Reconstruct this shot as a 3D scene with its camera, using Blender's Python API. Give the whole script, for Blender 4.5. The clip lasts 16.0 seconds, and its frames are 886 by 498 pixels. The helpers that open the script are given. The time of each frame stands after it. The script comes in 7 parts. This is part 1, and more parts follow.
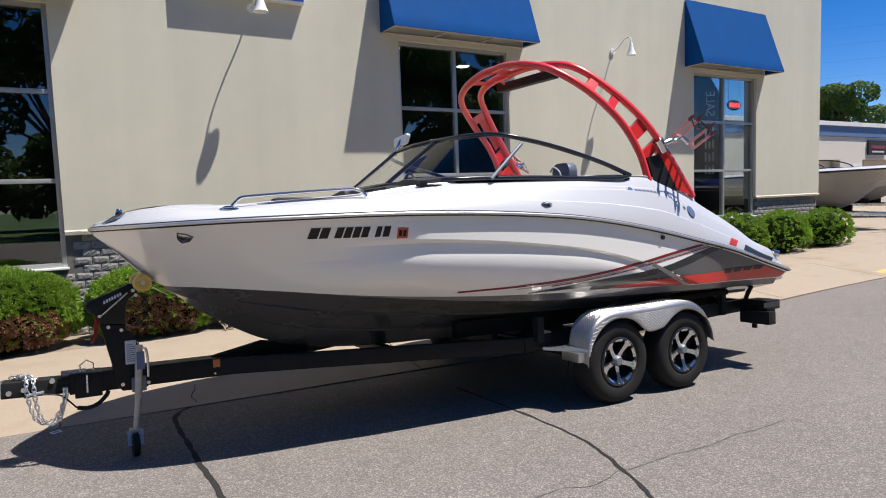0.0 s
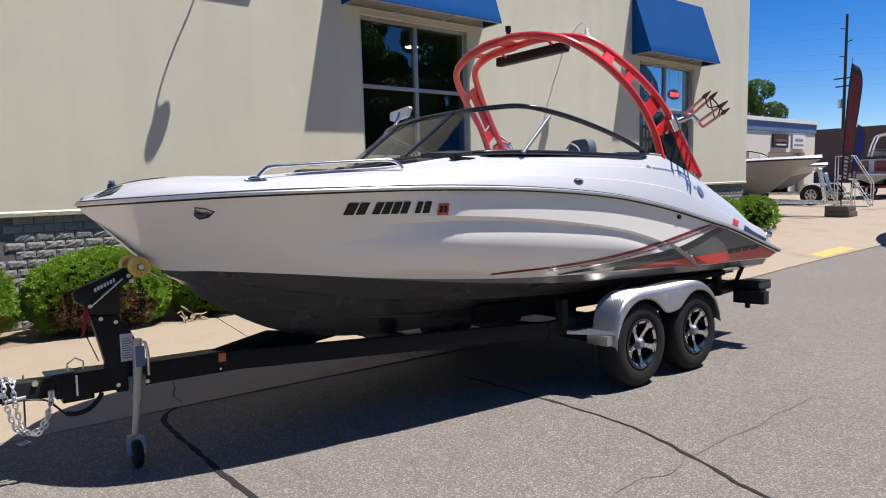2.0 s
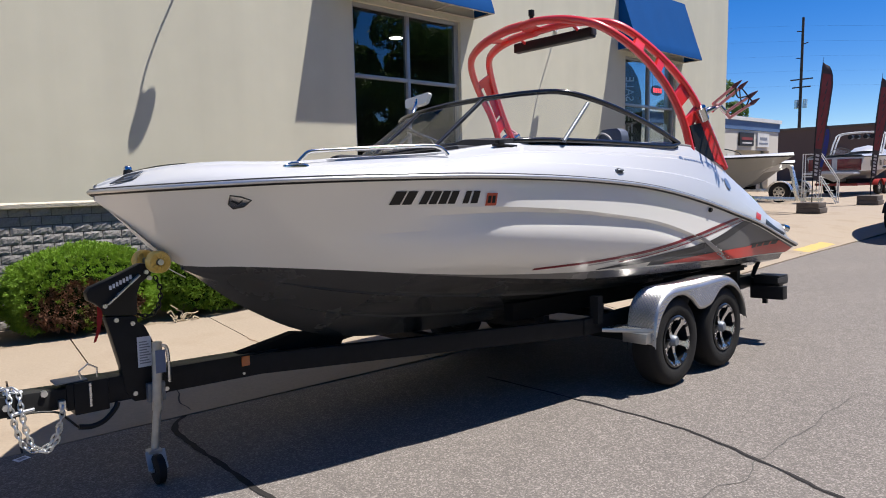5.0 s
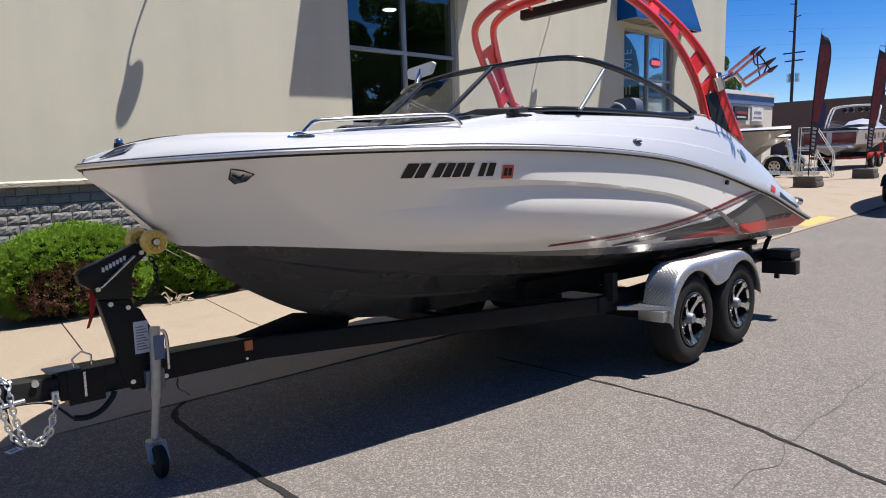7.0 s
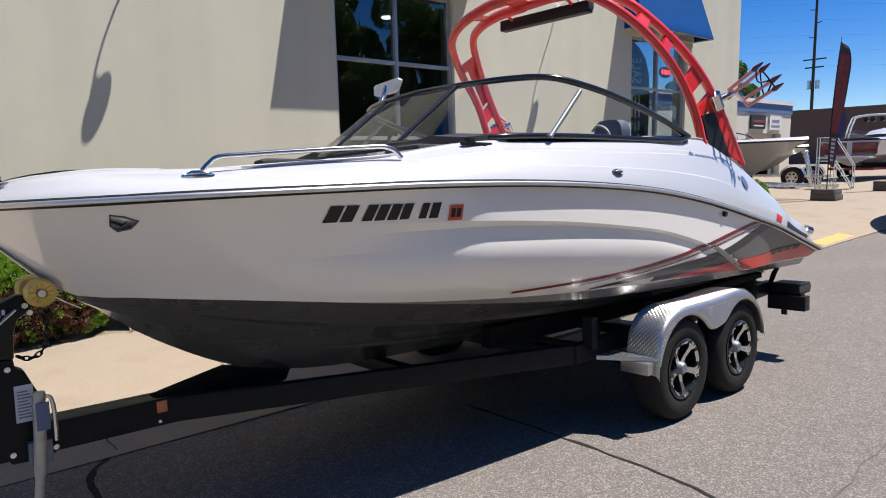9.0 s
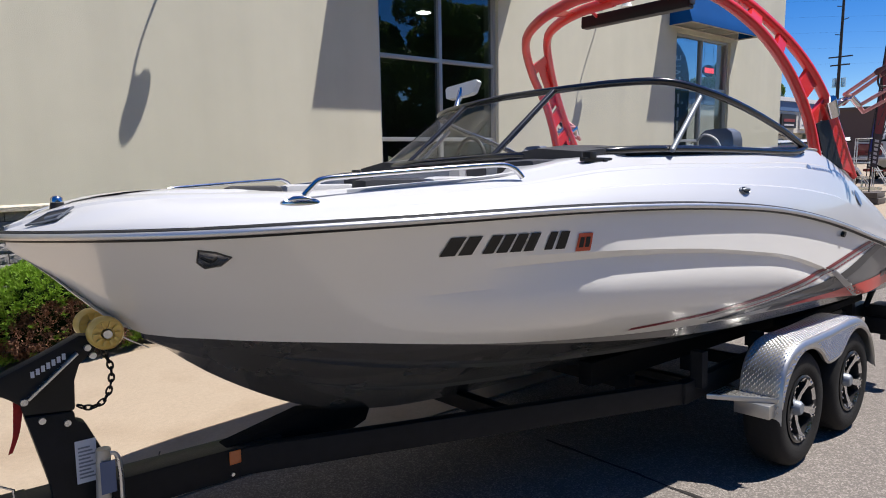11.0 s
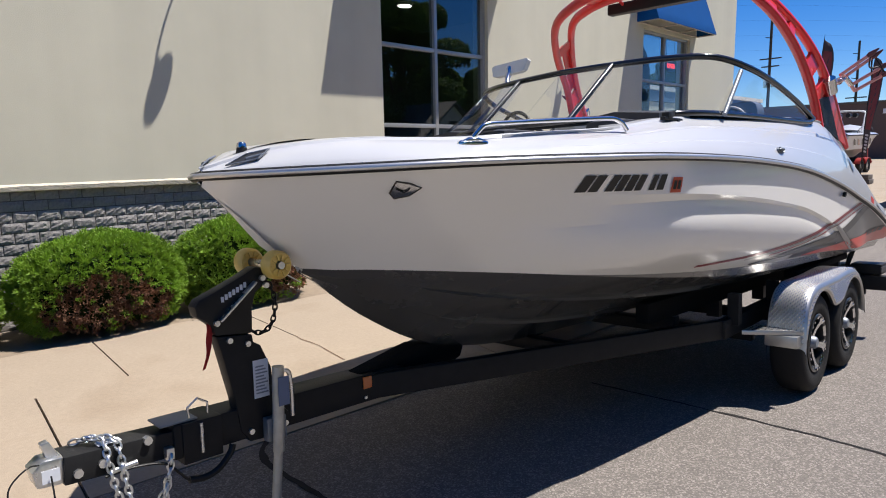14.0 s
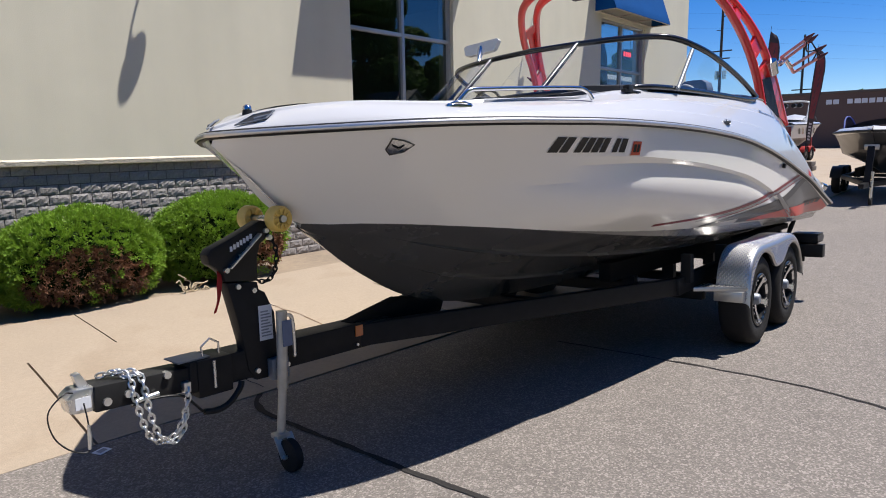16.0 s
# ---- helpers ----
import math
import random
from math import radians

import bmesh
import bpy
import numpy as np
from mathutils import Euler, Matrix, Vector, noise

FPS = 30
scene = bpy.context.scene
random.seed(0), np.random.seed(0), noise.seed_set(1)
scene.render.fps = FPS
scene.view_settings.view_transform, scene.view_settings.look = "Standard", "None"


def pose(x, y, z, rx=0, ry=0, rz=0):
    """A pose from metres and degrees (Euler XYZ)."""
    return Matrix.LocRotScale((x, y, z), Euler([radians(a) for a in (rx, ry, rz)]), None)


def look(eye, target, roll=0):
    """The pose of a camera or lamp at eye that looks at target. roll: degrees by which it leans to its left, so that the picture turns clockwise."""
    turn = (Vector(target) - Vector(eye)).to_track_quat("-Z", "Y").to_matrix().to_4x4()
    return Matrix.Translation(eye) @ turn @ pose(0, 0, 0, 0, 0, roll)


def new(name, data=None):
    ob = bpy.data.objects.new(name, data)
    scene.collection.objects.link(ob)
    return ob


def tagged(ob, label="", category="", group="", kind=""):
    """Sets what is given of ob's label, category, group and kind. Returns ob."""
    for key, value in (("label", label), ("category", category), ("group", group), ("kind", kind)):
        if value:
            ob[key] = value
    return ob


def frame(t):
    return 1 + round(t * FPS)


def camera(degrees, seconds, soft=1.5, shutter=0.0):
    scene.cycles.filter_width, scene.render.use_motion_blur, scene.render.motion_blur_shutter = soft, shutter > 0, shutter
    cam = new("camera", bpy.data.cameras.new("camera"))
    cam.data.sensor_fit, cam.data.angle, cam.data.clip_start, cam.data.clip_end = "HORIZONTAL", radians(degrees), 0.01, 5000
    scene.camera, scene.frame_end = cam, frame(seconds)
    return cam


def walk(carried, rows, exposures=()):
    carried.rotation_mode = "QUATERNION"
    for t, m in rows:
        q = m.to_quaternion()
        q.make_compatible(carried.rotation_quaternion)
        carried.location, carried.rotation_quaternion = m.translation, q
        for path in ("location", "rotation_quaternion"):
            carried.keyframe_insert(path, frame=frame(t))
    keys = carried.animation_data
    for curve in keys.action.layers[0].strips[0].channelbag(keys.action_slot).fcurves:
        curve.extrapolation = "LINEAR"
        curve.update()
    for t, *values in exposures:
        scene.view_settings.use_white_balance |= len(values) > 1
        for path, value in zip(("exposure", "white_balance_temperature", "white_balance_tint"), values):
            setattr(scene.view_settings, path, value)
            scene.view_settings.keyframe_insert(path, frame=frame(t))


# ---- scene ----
cam = camera(69.5, 16.0, soft=1.0)
PATH = [
    (0, -1.663, 0.783, 1.710, 85.15, 1.96, -31.25),
    (0.5, -1.777, 0.962, 1.699, 84.84, 1.82, -33.61),
    (1, -1.939, 1.142, 1.683, 84.52, 1.87, -36.35),
    (1.5, -2.056, 1.307, 1.647, 83.98, 1.60, -37.53),
    (2, -2.133, 1.523, 1.634, 83.96, 1.52, -38.90),
    (2.5, -2.253, 1.674, 1.649, 83.83, 1.20, -41.02),
    (3, -2.436, 1.805, 1.656, 83.96, 1.11, -42.72),
    (3.5, -2.518, 1.886, 1.638, 83.99, 0.99, -43.01),
    (3.7, -2.529, 1.895, 1.614, 84.13, 0.81, -42.59),
    (6, -2.182, 2.223, 1.577, 82.95, 1.52, -42.37),
    (6.5, -2.290, 2.280, 1.558, 82.29, 1.70, -42.76),
    (7, -2.276, 2.271, 1.567, 81.60, 1.69, -42.97),
    (7.5, -2.072, 2.192, 1.619, 81.54, 1.50, -42.80),
    (8, -1.921, 2.185, 1.666, 81.71, 1.51, -42.51),
    (8.5, -1.794, 2.258, 1.676, 81.97, 1.44, -42.02),
    (9, -1.670, 2.396, 1.704, 82.08, 1.37, -41.53),
    (9.5, -1.629, 2.525, 1.781, 82.05, 1.12, -40.66),
    (10, -1.625, 2.768, 1.807, 81.90, 1.16, -39.97),
    (12.3, -2.059, 3.058, 1.781, 81.51, 0.95, -41.80),
    (12.5, -2.132, 3.014, 1.756, 81.74, 1.13, -42.23),
    (13, -2.319, 3.007, 1.747, 81.67, 1.04, -43.79),
    (13.5, -2.508, 3.152, 1.673, 81.82, 1.09, -44.72),
    (14, -2.565, 3.207, 1.626, 81.57, 1.06, -45.21),
    (14.5, -2.603, 3.184, 1.576, 81.50, 0.89, -46.60),
    (15, -2.682, 3.183, 1.536, 81.40, 0.92, -47.76),
    (15.5, -2.766, 3.150, 1.515, 81.12, 0.89, -48.40),
    (16, -2.882, 3.077, 1.507, 80.66, 0.96, -48.80),
]
walk(cam, [(t, pose(*row)) for t, *row in PATH])

# ---------------------------------------------------------------- light
SUN_TO = Vector((0.373, -0.258, 1.0)).normalized()
world = bpy.data.worlds.new("sky")
scene.world = world
world.use_nodes = True
wn = world.node_tree
sky = wn.nodes.new("ShaderNodeTexSky")
sky.sky_type = "NISHITA"
sky.sun_disc = False
sky.sun_elevation = math.asin(SUN_TO.z)
sky.sun_rotation = math.atan2(SUN_TO.x, SUN_TO.y)
sky.air_density, sky.dust_density, sky.ozone_density = 0.78, 0.04, 4.5
wn.nodes["Background"].inputs[1].default_value = 0.081
vivid = wn.nodes.new("ShaderNodeHueSaturation")
vivid.inputs["Saturation"].default_value = 1.38
vivid.inputs["Hue"].default_value = 0.512
wn.links.new(sky.outputs[0], vivid.inputs["Color"])
wn.links.new(vivid.outputs[0], wn.nodes["Background"].inputs[0])
sun = new("sun", bpy.data.lights.new("sun", "SUN"))
sun.data.energy, sun.data.angle, sun.data.color = 5.0, radians(0.53), (1.0, 0.955, 0.905)
sun.matrix_world = look((0, 0, 30), Vector((0, 0, 30)) - SUN_TO)
scene.view_settings.exposure = 0.67

# ---------------------------------------------------------------- materials


def surface(name, colour, rough=0.6, metal=0.0, vary=0.12, fine=60.0, coarse=2.5, bump=0.0, bump_scale=80.0,
            coat=0.0, second=None, second_amount=0.0, piece=0.0, emit=0.0):
    """A procedural material with variation at a fine and a coarse scale, and relief."""
    m = bpy.data.materials.new(name)
    m.use_nodes = True
    n, l = m.node_tree.nodes, m.node_tree.links
    p = n["Principled BSDF"]
    co = n.new("ShaderNodeTexCoord").outputs["Object"]
    a = n.new("ShaderNodeTexNoise")
    a.inputs["Scale"].default_value, a.inputs["Detail"].default_value = fine, 6
    b = n.new("ShaderNodeTexNoise")
    b.inputs["Scale"].default_value, b.inputs["Detail"].default_value = coarse, 5
    l.new(co, a.inputs["Vector"])
    l.new(co, b.inputs["Vector"])
    add = n.new("ShaderNodeMath")
    add.operation = "ADD"
    l.new(a.outputs["Fac"], add.inputs[0])
    l.new(b.outputs["Fac"], add.inputs[1])
    span = n.new("ShaderNodeMapRange")
    span.inputs["From Min"].default_value, span.inputs["From Max"].default_value = 0.6, 1.4
    span.inputs["To Min"].default_value, span.inputs["To Max"].default_value = 1.0 - vary, 1.0 + vary
    l.new(add.outputs[0], span.inputs["Value"])
    mul = n.new("ShaderNodeVectorMath")
    mul.operation = "SCALE"
    if second:
        mix = n.new("ShaderNodeMix")
        mix.data_type = "RGBA"
        ramp = n.new("ShaderNodeMapRange")
        ramp.inputs["From Min"].default_value, ramp.inputs["From Max"].default_value = 0.52, 0.68
        ramp.inputs["To Max"].default_value = second_amount
        l.new(b.outputs["Fac"], ramp.inputs["Value"])
        l.new(ramp.outputs[0], mix.inputs["Factor"])
        mix.inputs["A"].default_value, mix.inputs["B"].default_value = (*colour, 1), (*second, 1)
        l.new(mix.outputs["Result"], mul.inputs[0])
    else:
        mul.inputs[0].default_value = colour
    l.new(span.outputs[0], mul.inputs["Scale"])
    out = mul.outputs[0]
    if piece:
        info = n.new("ShaderNodeObjectInfo")
        geo = n.new("ShaderNodeNewGeometry")
        both = n.new("ShaderNodeMath")
        both.operation = "ADD"
        l.new(info.outputs["Random"], both.inputs[0])
        l.new(geo.outputs["Random Per Island"], both.inputs[1])
        r = n.new("ShaderNodeMapRange")
        r.inputs["From Max"].default_value = 2.0
        r.inputs["To Min"].default_value, r.inputs["To Max"].default_value = 1.0 - piece, 1.0 + piece
        l.new(both.outputs[0], r.inputs["Value"])
        again = n.new("ShaderNodeVectorMath")
        again.operation = "SCALE"
        l.new(out, again.inputs[0])
        l.new(r.outputs[0], again.inputs["Scale"])
        out = again.outputs[0]
    l.new(out, p.inputs["Base Color"])
    rr = n.new("ShaderNodeMapRange")
    rr.inputs["To Min"].default_value, rr.inputs["To Max"].default_value = max(0.02, rough * 0.8), min(1.0, rough * 1.2)
    l.new(b.outputs["Fac"], rr.inputs["Value"])
    l.new(rr.outputs[0], p.inputs["Roughness"])
    p.inputs["Metallic"].default_value = metal
    p.inputs["Coat Weight"].default_value = coat
    p.inputs["Coat Roughness"].default_value = 0.04
    if bump:
        c = n.new("ShaderNodeTexNoise")
        c.inputs["Scale"].default_value, c.inputs["Detail"].default_value = bump_scale, 4
        l.new(co, c.inputs["Vector"])
        bp = n.new("ShaderNodeBump")
        bp.inputs["Strength"].default_value, bp.inputs["Distance"].default_value = bump, 0.01
        l.new(c.outputs["Fac"], bp.inputs["Height"])
        l.new(bp.outputs["Normal"], p.inputs["Normal"])
    if emit:
        p.inputs["Emission Color"].default_value = (*colour, 1)
        p.inputs["Emission Strength"].default_value = emit
    return m


def glass(name, tint, ior=1.5, rough=0.0):
    """A thin pane: it lets the tinted light through and mirrors by Fresnel."""
    m = bpy.data.materials.new(name)
    m.use_nodes = True
    n, l = m.node_tree.nodes, m.node_tree.links
    n.remove(n["Principled BSDF"])
    t = n.new("ShaderNodeBsdfTransparent")
    t.inputs["Color"].default_value = (*tint, 1)
    g = n.new("ShaderNodeBsdfGlossy")
    g.inputs["Roughness"].default_value = rough
    face = n.new("ShaderNodeLayerWeight")
    face.inputs["Blend"].default_value = 0.5
    steep = n.new("ShaderNodeMath")
    steep.operation = "POWER"
    steep.inputs[1].default_value = 5.0
    l.new(face.outputs["Facing"], steep.inputs[0])
    f = n.new("ShaderNodeMath")
    f.operation = "MULTIPLY_ADD"
    f.inputs[2].default_value = ((ior - 1) / (ior + 1)) ** 2
    f.inputs[1].default_value = 1 - f.inputs[2].default_value
    l.new(steep.outputs[0], f.inputs[0])
    mix = n.new("ShaderNodeMixShader")
    l.new(f.outputs[0], mix.inputs[0])
    l.new(t.outputs[0], mix.inputs[1])
    l.new(g.outputs[0], mix.inputs[2])
    l.new(mix.outputs[0], n["Material Output"].inputs[0])
    return m


def asphalt_material():
    """Worn grey asphalt: pale and dark aggregate, stains, fine relief."""
    m = surface("worn_asphalt", (0.180, 0.161, 0.145), 0.85, vary=0.13, fine=9.0, coarse=0.5, bump=0.7, bump_scale=90)
    n, l = m.node_tree.nodes, m.node_tree.links
    p = n["Principled BSDF"]
    old = p.inputs["Base Color"].links[0].from_socket
    co = n.new("ShaderNodeTexCoord").outputs["Object"]
    v = n.new("ShaderNodeTexVoronoi")
    v.inputs["Scale"].default_value = 125.0
    l.new(co, v.inputs["Vector"])
    w = n.new("ShaderNodeSeparateColor")
    l.new(v.outputs["Color"], w.inputs[0])
    r = n.new("ShaderNodeMapRange")
    r.inputs["To Min"].default_value, r.inputs["To Max"].default_value = 0.76, 1.68
    few = n.new("ShaderNodeMath")
    few.operation = "POWER"
    few.inputs[1].default_value = 3.0
    l.new(w.outputs[0], few.inputs[0])
    l.new(few.outputs[0], r.inputs["Value"])
    s = n.new("ShaderNodeVectorMath")
    s.operation = "SCALE"
    l.new(old, s.inputs[0])
    l.new(r.outputs[0], s.inputs["Scale"])
    l.new(s.outputs[0], p.inputs["Base Color"])
    return m


ASPHALT = asphalt_material()
CONCRETE = surface("pale_concrete", (0.30, 0.240, 0.176), 0.85, vary=0.13, fine=38, coarse=1.3, bump=0.3, bump_scale=140, second=(0.225, 0.172, 0.12), second_amount=0.7)
EARTH = surface("dry_earth", (0.22, 0.17, 0.12), 0.95, vary=0.2, fine=12, coarse=1.5, bump=0.6, bump_scale=40)
TAR = surface("crack_sealant", (0.030, 0.028, 0.027), 0.9, vary=0.25, bump=0.3)
CRACK = surface("shallow_crack", (0.085, 0.08, 0.072), 0.95)
DIRT = surface("dark_joint", (0.045, 0.035, 0.028), 0.95)
RUST_CRACK = surface("rust_stained_crack", (0.16, 0.095, 0.055), 0.95, vary=0.3)
YELLOW_PAINT = surface("worn_yellow_paint", (0.50, 0.34, 0.09), 0.7, vary=0.2, fine=25, second=(0.35, 0.27, 0.15), second_amount=0.7)
STUCCO = surface("beige_stucco", (0.595, 0.565, 0.445), 0.9, vary=0.04, fine=3, coarse=0.35, bump=0.14, bump_scale=150)
n, l = STUCCO.node_tree.nodes, STUCCO.node_tree.links
span = n.new("ShaderNodeMapping")
span.inputs["Scale"].default_value = (1.0, 1.0, 0.05)
l.new(n.new("ShaderNodeTexCoord").outputs["Object"], span.inputs["Vector"])
streak = n.new("ShaderNodeTexNoise")
streak.inputs["Scale"].default_value, streak.inputs["Detail"].default_value = 2.2, 6
l.new(span.outputs[0], streak.inputs["Vector"])
tone = n.new("ShaderNodeMapRange")
tone.inputs["From Min"].default_value, tone.inputs["From Max"].default_value = 0.3, 0.7
tone.inputs["To Min"].default_value, tone.inputs["To Max"].default_value = 0.955, 1.035
l.new(streak.outputs["Fac"], tone.inputs["Value"])
wash = n.new("ShaderNodeVectorMath")
wash.operation = "SCALE"
l.new(n["Principled BSDF"].inputs["Base Color"].links[0].from_socket, wash.inputs[0])
l.new(tone.outputs[0], wash.inputs["Scale"])
l.new(wash.outputs[0], n["Principled BSDF"].inputs["Base Color"])
CAPSTONE = surface("cast_stone_cap", (0.62, 0.55, 0.43), 0.9, vary=0.12, fine=30, bump=0.8, bump_scale=45)
BLOCK = surface("split_face_block", (0.27, 0.25, 0.235), 0.92, vary=0.25, fine=45, coarse=6, bump=1.0, bump_scale=38, piece=0.16)
MORTAR = surface("dark_mortar", (0.13, 0.12, 0.112), 0.95)
ALUMINIUM = surface("grey_window_frame", (0.42, 0.42, 0.41), 0.4, metal=0.5, vary=0.06)
CLEAR_PANE = glass("clear_window_glass", (0.88, 0.91, 0.91), 1.55)
PANE = glass("dark_window_glass", (0.50, 0.54, 0.53), 2.2)
# indoor colours darkened: the dimness of the showroom is painted in
INDOOR = surface("shade_toned_indoor_paint", (0.10, 0.10, 0.092), 0.9)
INDOOR_FLOOR = surface("shade_toned_indoor_floor", (0.06, 0.055, 0.05), 0.5)
CANVAS = surface("blue_awning_canvas", (0.003, 0.060, 0.215), 0.8, vary=0.07, fine=3, coarse=0.8, bump=0.15, bump_scale=600)
AWNING_FRAME = surface("awning_frame", (0.45, 0.40, 0.34), 0.7)
WHITE_ENAMEL = surface("white_enamel", (0.78, 0.77, 0.74), 0.3, vary=0.04)
NEON = surface("red_sign_glow", (0.9, 0.05, 0.04), 0.5, emit=1.2)
LAMP_GLOW = surface("lamp_glow", (0.95, 0.93, 0.88), 0.5, emit=14.0)
SIGN_BLUE = surface("blue_sign_face", (0.02, 0.06, 0.36), 0.4, vary=0.05)
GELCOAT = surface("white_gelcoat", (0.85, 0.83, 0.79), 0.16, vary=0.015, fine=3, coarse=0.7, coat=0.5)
# white gelcoat again, greyed in colour to offset full sun on upward faces
DECKCOAT = surface("sun_toned_white_gelcoat", (0.51, 0.515, 0.535), 0.3, vary=0.02, fine=4, coarse=0.8, coat=0.6)
BOTTOM = surface("charcoal_hull_bottom", (0.105, 0.101, 0.098), 0.26, metal=0.25, vary=0.06, coat=0.6)
CHARCOAL = surface("charcoal_decal", (0.026, 0.026, 0.027), 0.38, vary=0.05, coat=0.25)
GREY_DECAL = surface("grey_decal", (0.10, 0.098, 0.096), 0.38, vary=0.05, coat=0.25)
SILVER = surface("silver_decal_and_glint", (0.34, 0.33, 0.32), 0.38, vary=0.04, coat=0.25)
RED_DECAL = surface("red_decal", (0.52, 0.035, 0.022), 0.38, vary=0.06, coat=0.25)
DARK_RED = surface("dark_red_decal", (0.20, 0.012, 0.02), 0.38, vary=0.06, coat=0.25)
LETTER = surface("black_lettering", (0.012, 0.012, 0.012), 0.35, vary=0.05)
STICKER = surface("orange_sticker", (0.62, 0.10, 0.04), 0.5, vary=0.06)
LOGO_BLUE = surface("grey_blue_emblem", (0.10, 0.14, 0.24), 0.3, vary=0.05)
RED_PAINT = surface("red_powder_coat", (0.66, 0.028, 0.026), 0.32, vary=0.05, coat=0.7)
BLACK_PLASTIC = surface("black_plastic", (0.011, 0.011, 0.011), 0.45, vary=0.1, bump=0.1, bump_scale=300)
BLACK_STEEL = surface("black_painted_steel", (0.020, 0.020, 0.0205), 0.40, vary=0.15, fine=20, coat=0.03, bump=0.08, bump_scale=120)
RUBBER = surface("tyre_rubber", (0.015, 0.0145, 0.014), 0.75, vary=0.15, bump=0.2, bump_scale=200)
CHROME = surface("chrome", (0.68, 0.67, 0.66), 0.16, metal=1.0, vary=0.03)
ALLOY = surface("machined_alloy", (0.66, 0.66, 0.66), 0.22, metal=1.0, vary=0.06)
BLACK_ALLOY = surface("black_wheel_paint", (0.015, 0.015, 0.016), 0.3, coat=0.5)
PLATE = surface("bright_tread_plate", (0.50, 0.49, 0.475), 0.36, metal=0.92, vary=0.08, fine=30, coarse=4)
TREAD = surface("polished_tread", (0.74, 0.73, 0.71), 0.26, metal=0.95, vary=0.05, fine=30)
ZINC = surface("zinc_plated_steel", (0.68, 0.68, 0.67), 0.28, metal=0.9, vary=0.15, fine=40, coarse=9)
RAIL_METAL = surface("polished_rail_insert", (0.66, 0.65, 0.64), 0.34, metal=0.85, vary=0.05, fine=30)
BLACK_GLOSS = surface("gloss_black_screen_frame", (0.012, 0.012, 0.013), 0.2, vary=0.1, coat=0.5)
GREY_STEEL = surface("grey_anodised_strut", (0.20, 0.22, 0.25), 0.5, metal=0.5, vary=0.08)
RACK_METAL = surface("pinkish_rack_metal", (0.58, 0.29, 0.28), 0.38, metal=0.45, vary=0.12, fine=20)
RACK_TIP = surface("dull_maroon_rubber", (0.10, 0.035, 0.04), 0.6, vary=0.15)
GALVANISED = surface("worn_galvanised_tube", (0.50, 0.47, 0.40), 0.5, metal=0.5, vary=0.2, fine=25, coarse=8)
URETHANE = surface("yellow_urethane", (0.72, 0.50, 0.12), 0.3, vary=0.08, coat=0.3)
ORANGE_LENS = surface("amber_lens", (0.60, 0.14, 0.02), 0.25, vary=0.08, coat=0.6)
RED_LENS = surface("red_lens", (0.42, 0.02, 0.015), 0.25, coat=0.6)
LABEL = surface("white_label", (0.66, 0.68, 0.72), 0.5, vary=0.04)
LABEL_INK = surface("grey_label_ink", (0.22, 0.24, 0.28), 0.6)
RED_STRAP = surface("red_webbing", (0.35, 0.02, 0.02), 0.8, vary=0.15)
CARPET = surface("black_bunk_carpet", (0.015, 0.015, 0.015), 0.95, bump=0.6, bump_scale=300)
VINYL = surface("grey_vinyl", (0.40, 0.40, 0.41), 0.5, vary=0.06, coarse=5)
DARK_VINYL = surface("charcoal_vinyl", (0.03, 0.03, 0.033), 0.45, vary=0.1, bump=0.15, bump_scale=250)
BLUE_VINYL = surface("blue_grey_vinyl", (0.10, 0.12, 0.17), 0.45, vary=0.08)
SCREEN_GLASS = glass("boat_windscreen_glass", (0.94, 0.95, 0.945), 1.45)
LEAF = surface("yew_leaf", (0.20, 0.335, 0.030), 0.6, vary=0.30, fine=6, coarse=2.2, piece=0.30)
DEAD_LEAF = surface("dead_brown_leaf", (0.24, 0.115, 0.062), 0.8, vary=0.3, fine=9, piece=0.5)
TWIG = surface("grey_brown_twig", (0.12, 0.085, 0.06), 0.9, vary=0.2)
BARK = surface("bark", (0.09, 0.07, 0.055), 0.95, vary=0.25, bump=0.8, bump_scale=25)
TREE_LEAF = surface("tree_leaf", (0.075, 0.135, 0.025), 0.6, vary=0.3, fine=3, coarse=0.6, piece=0.45)
GRASS = surface("lawn_grass", (0.075, 0.13, 0.03), 0.9, vary=0.25, fine=8, coarse=0.4, bump=0.6, bump_scale=60)
CREAM_WALL = surface("cream_render", (0.62, 0.58, 0.50), 0.9, vary=0.06, coarse=0.4)
BLUE_FASCIA = surface("blue_grey_fascia", (0.09, 0.16, 0.30), 0.6, vary=0.06)
BROWN_BRICK = surface("dark_brown_brick", (0.115, 0.076, 0.064), 0.9, vary=0.15, fine=12, coarse=0.5)
ROOF_WHITE = surface("white_roof_edge", (0.68, 0.67, 0.64), 0.7)
ROOF_SHINGLE = surface("grey_roof_shingle", (0.16, 0.155, 0.15), 0.9, vary=0.2, fine=8)
DARK_OPENING = surface("dark_doorway", (0.02, 0.02, 0.02), 0.6)
WOOD_POLE = surface("weathered_pole", (0.055, 0.042, 0.034), 0.95, vary=0.2, fine=10)
TIMBER = surface("grey_timber", (0.10, 0.085, 0.075), 0.9, vary=0.2, fine=14)
FLAG_RED = surface("red_flag_cloth", (0.24, 0.065, 0.07), 0.8, vary=0.2, coarse=3)
FLAG_DARK = surface("dark_flag_cloth", (0.085, 0.07, 0.075), 0.8, vary=0.2)
FLAG_SHOW = surface("charcoal_flag_cloth", (0.022, 0.023, 0.026), 0.8, vary=0.1)
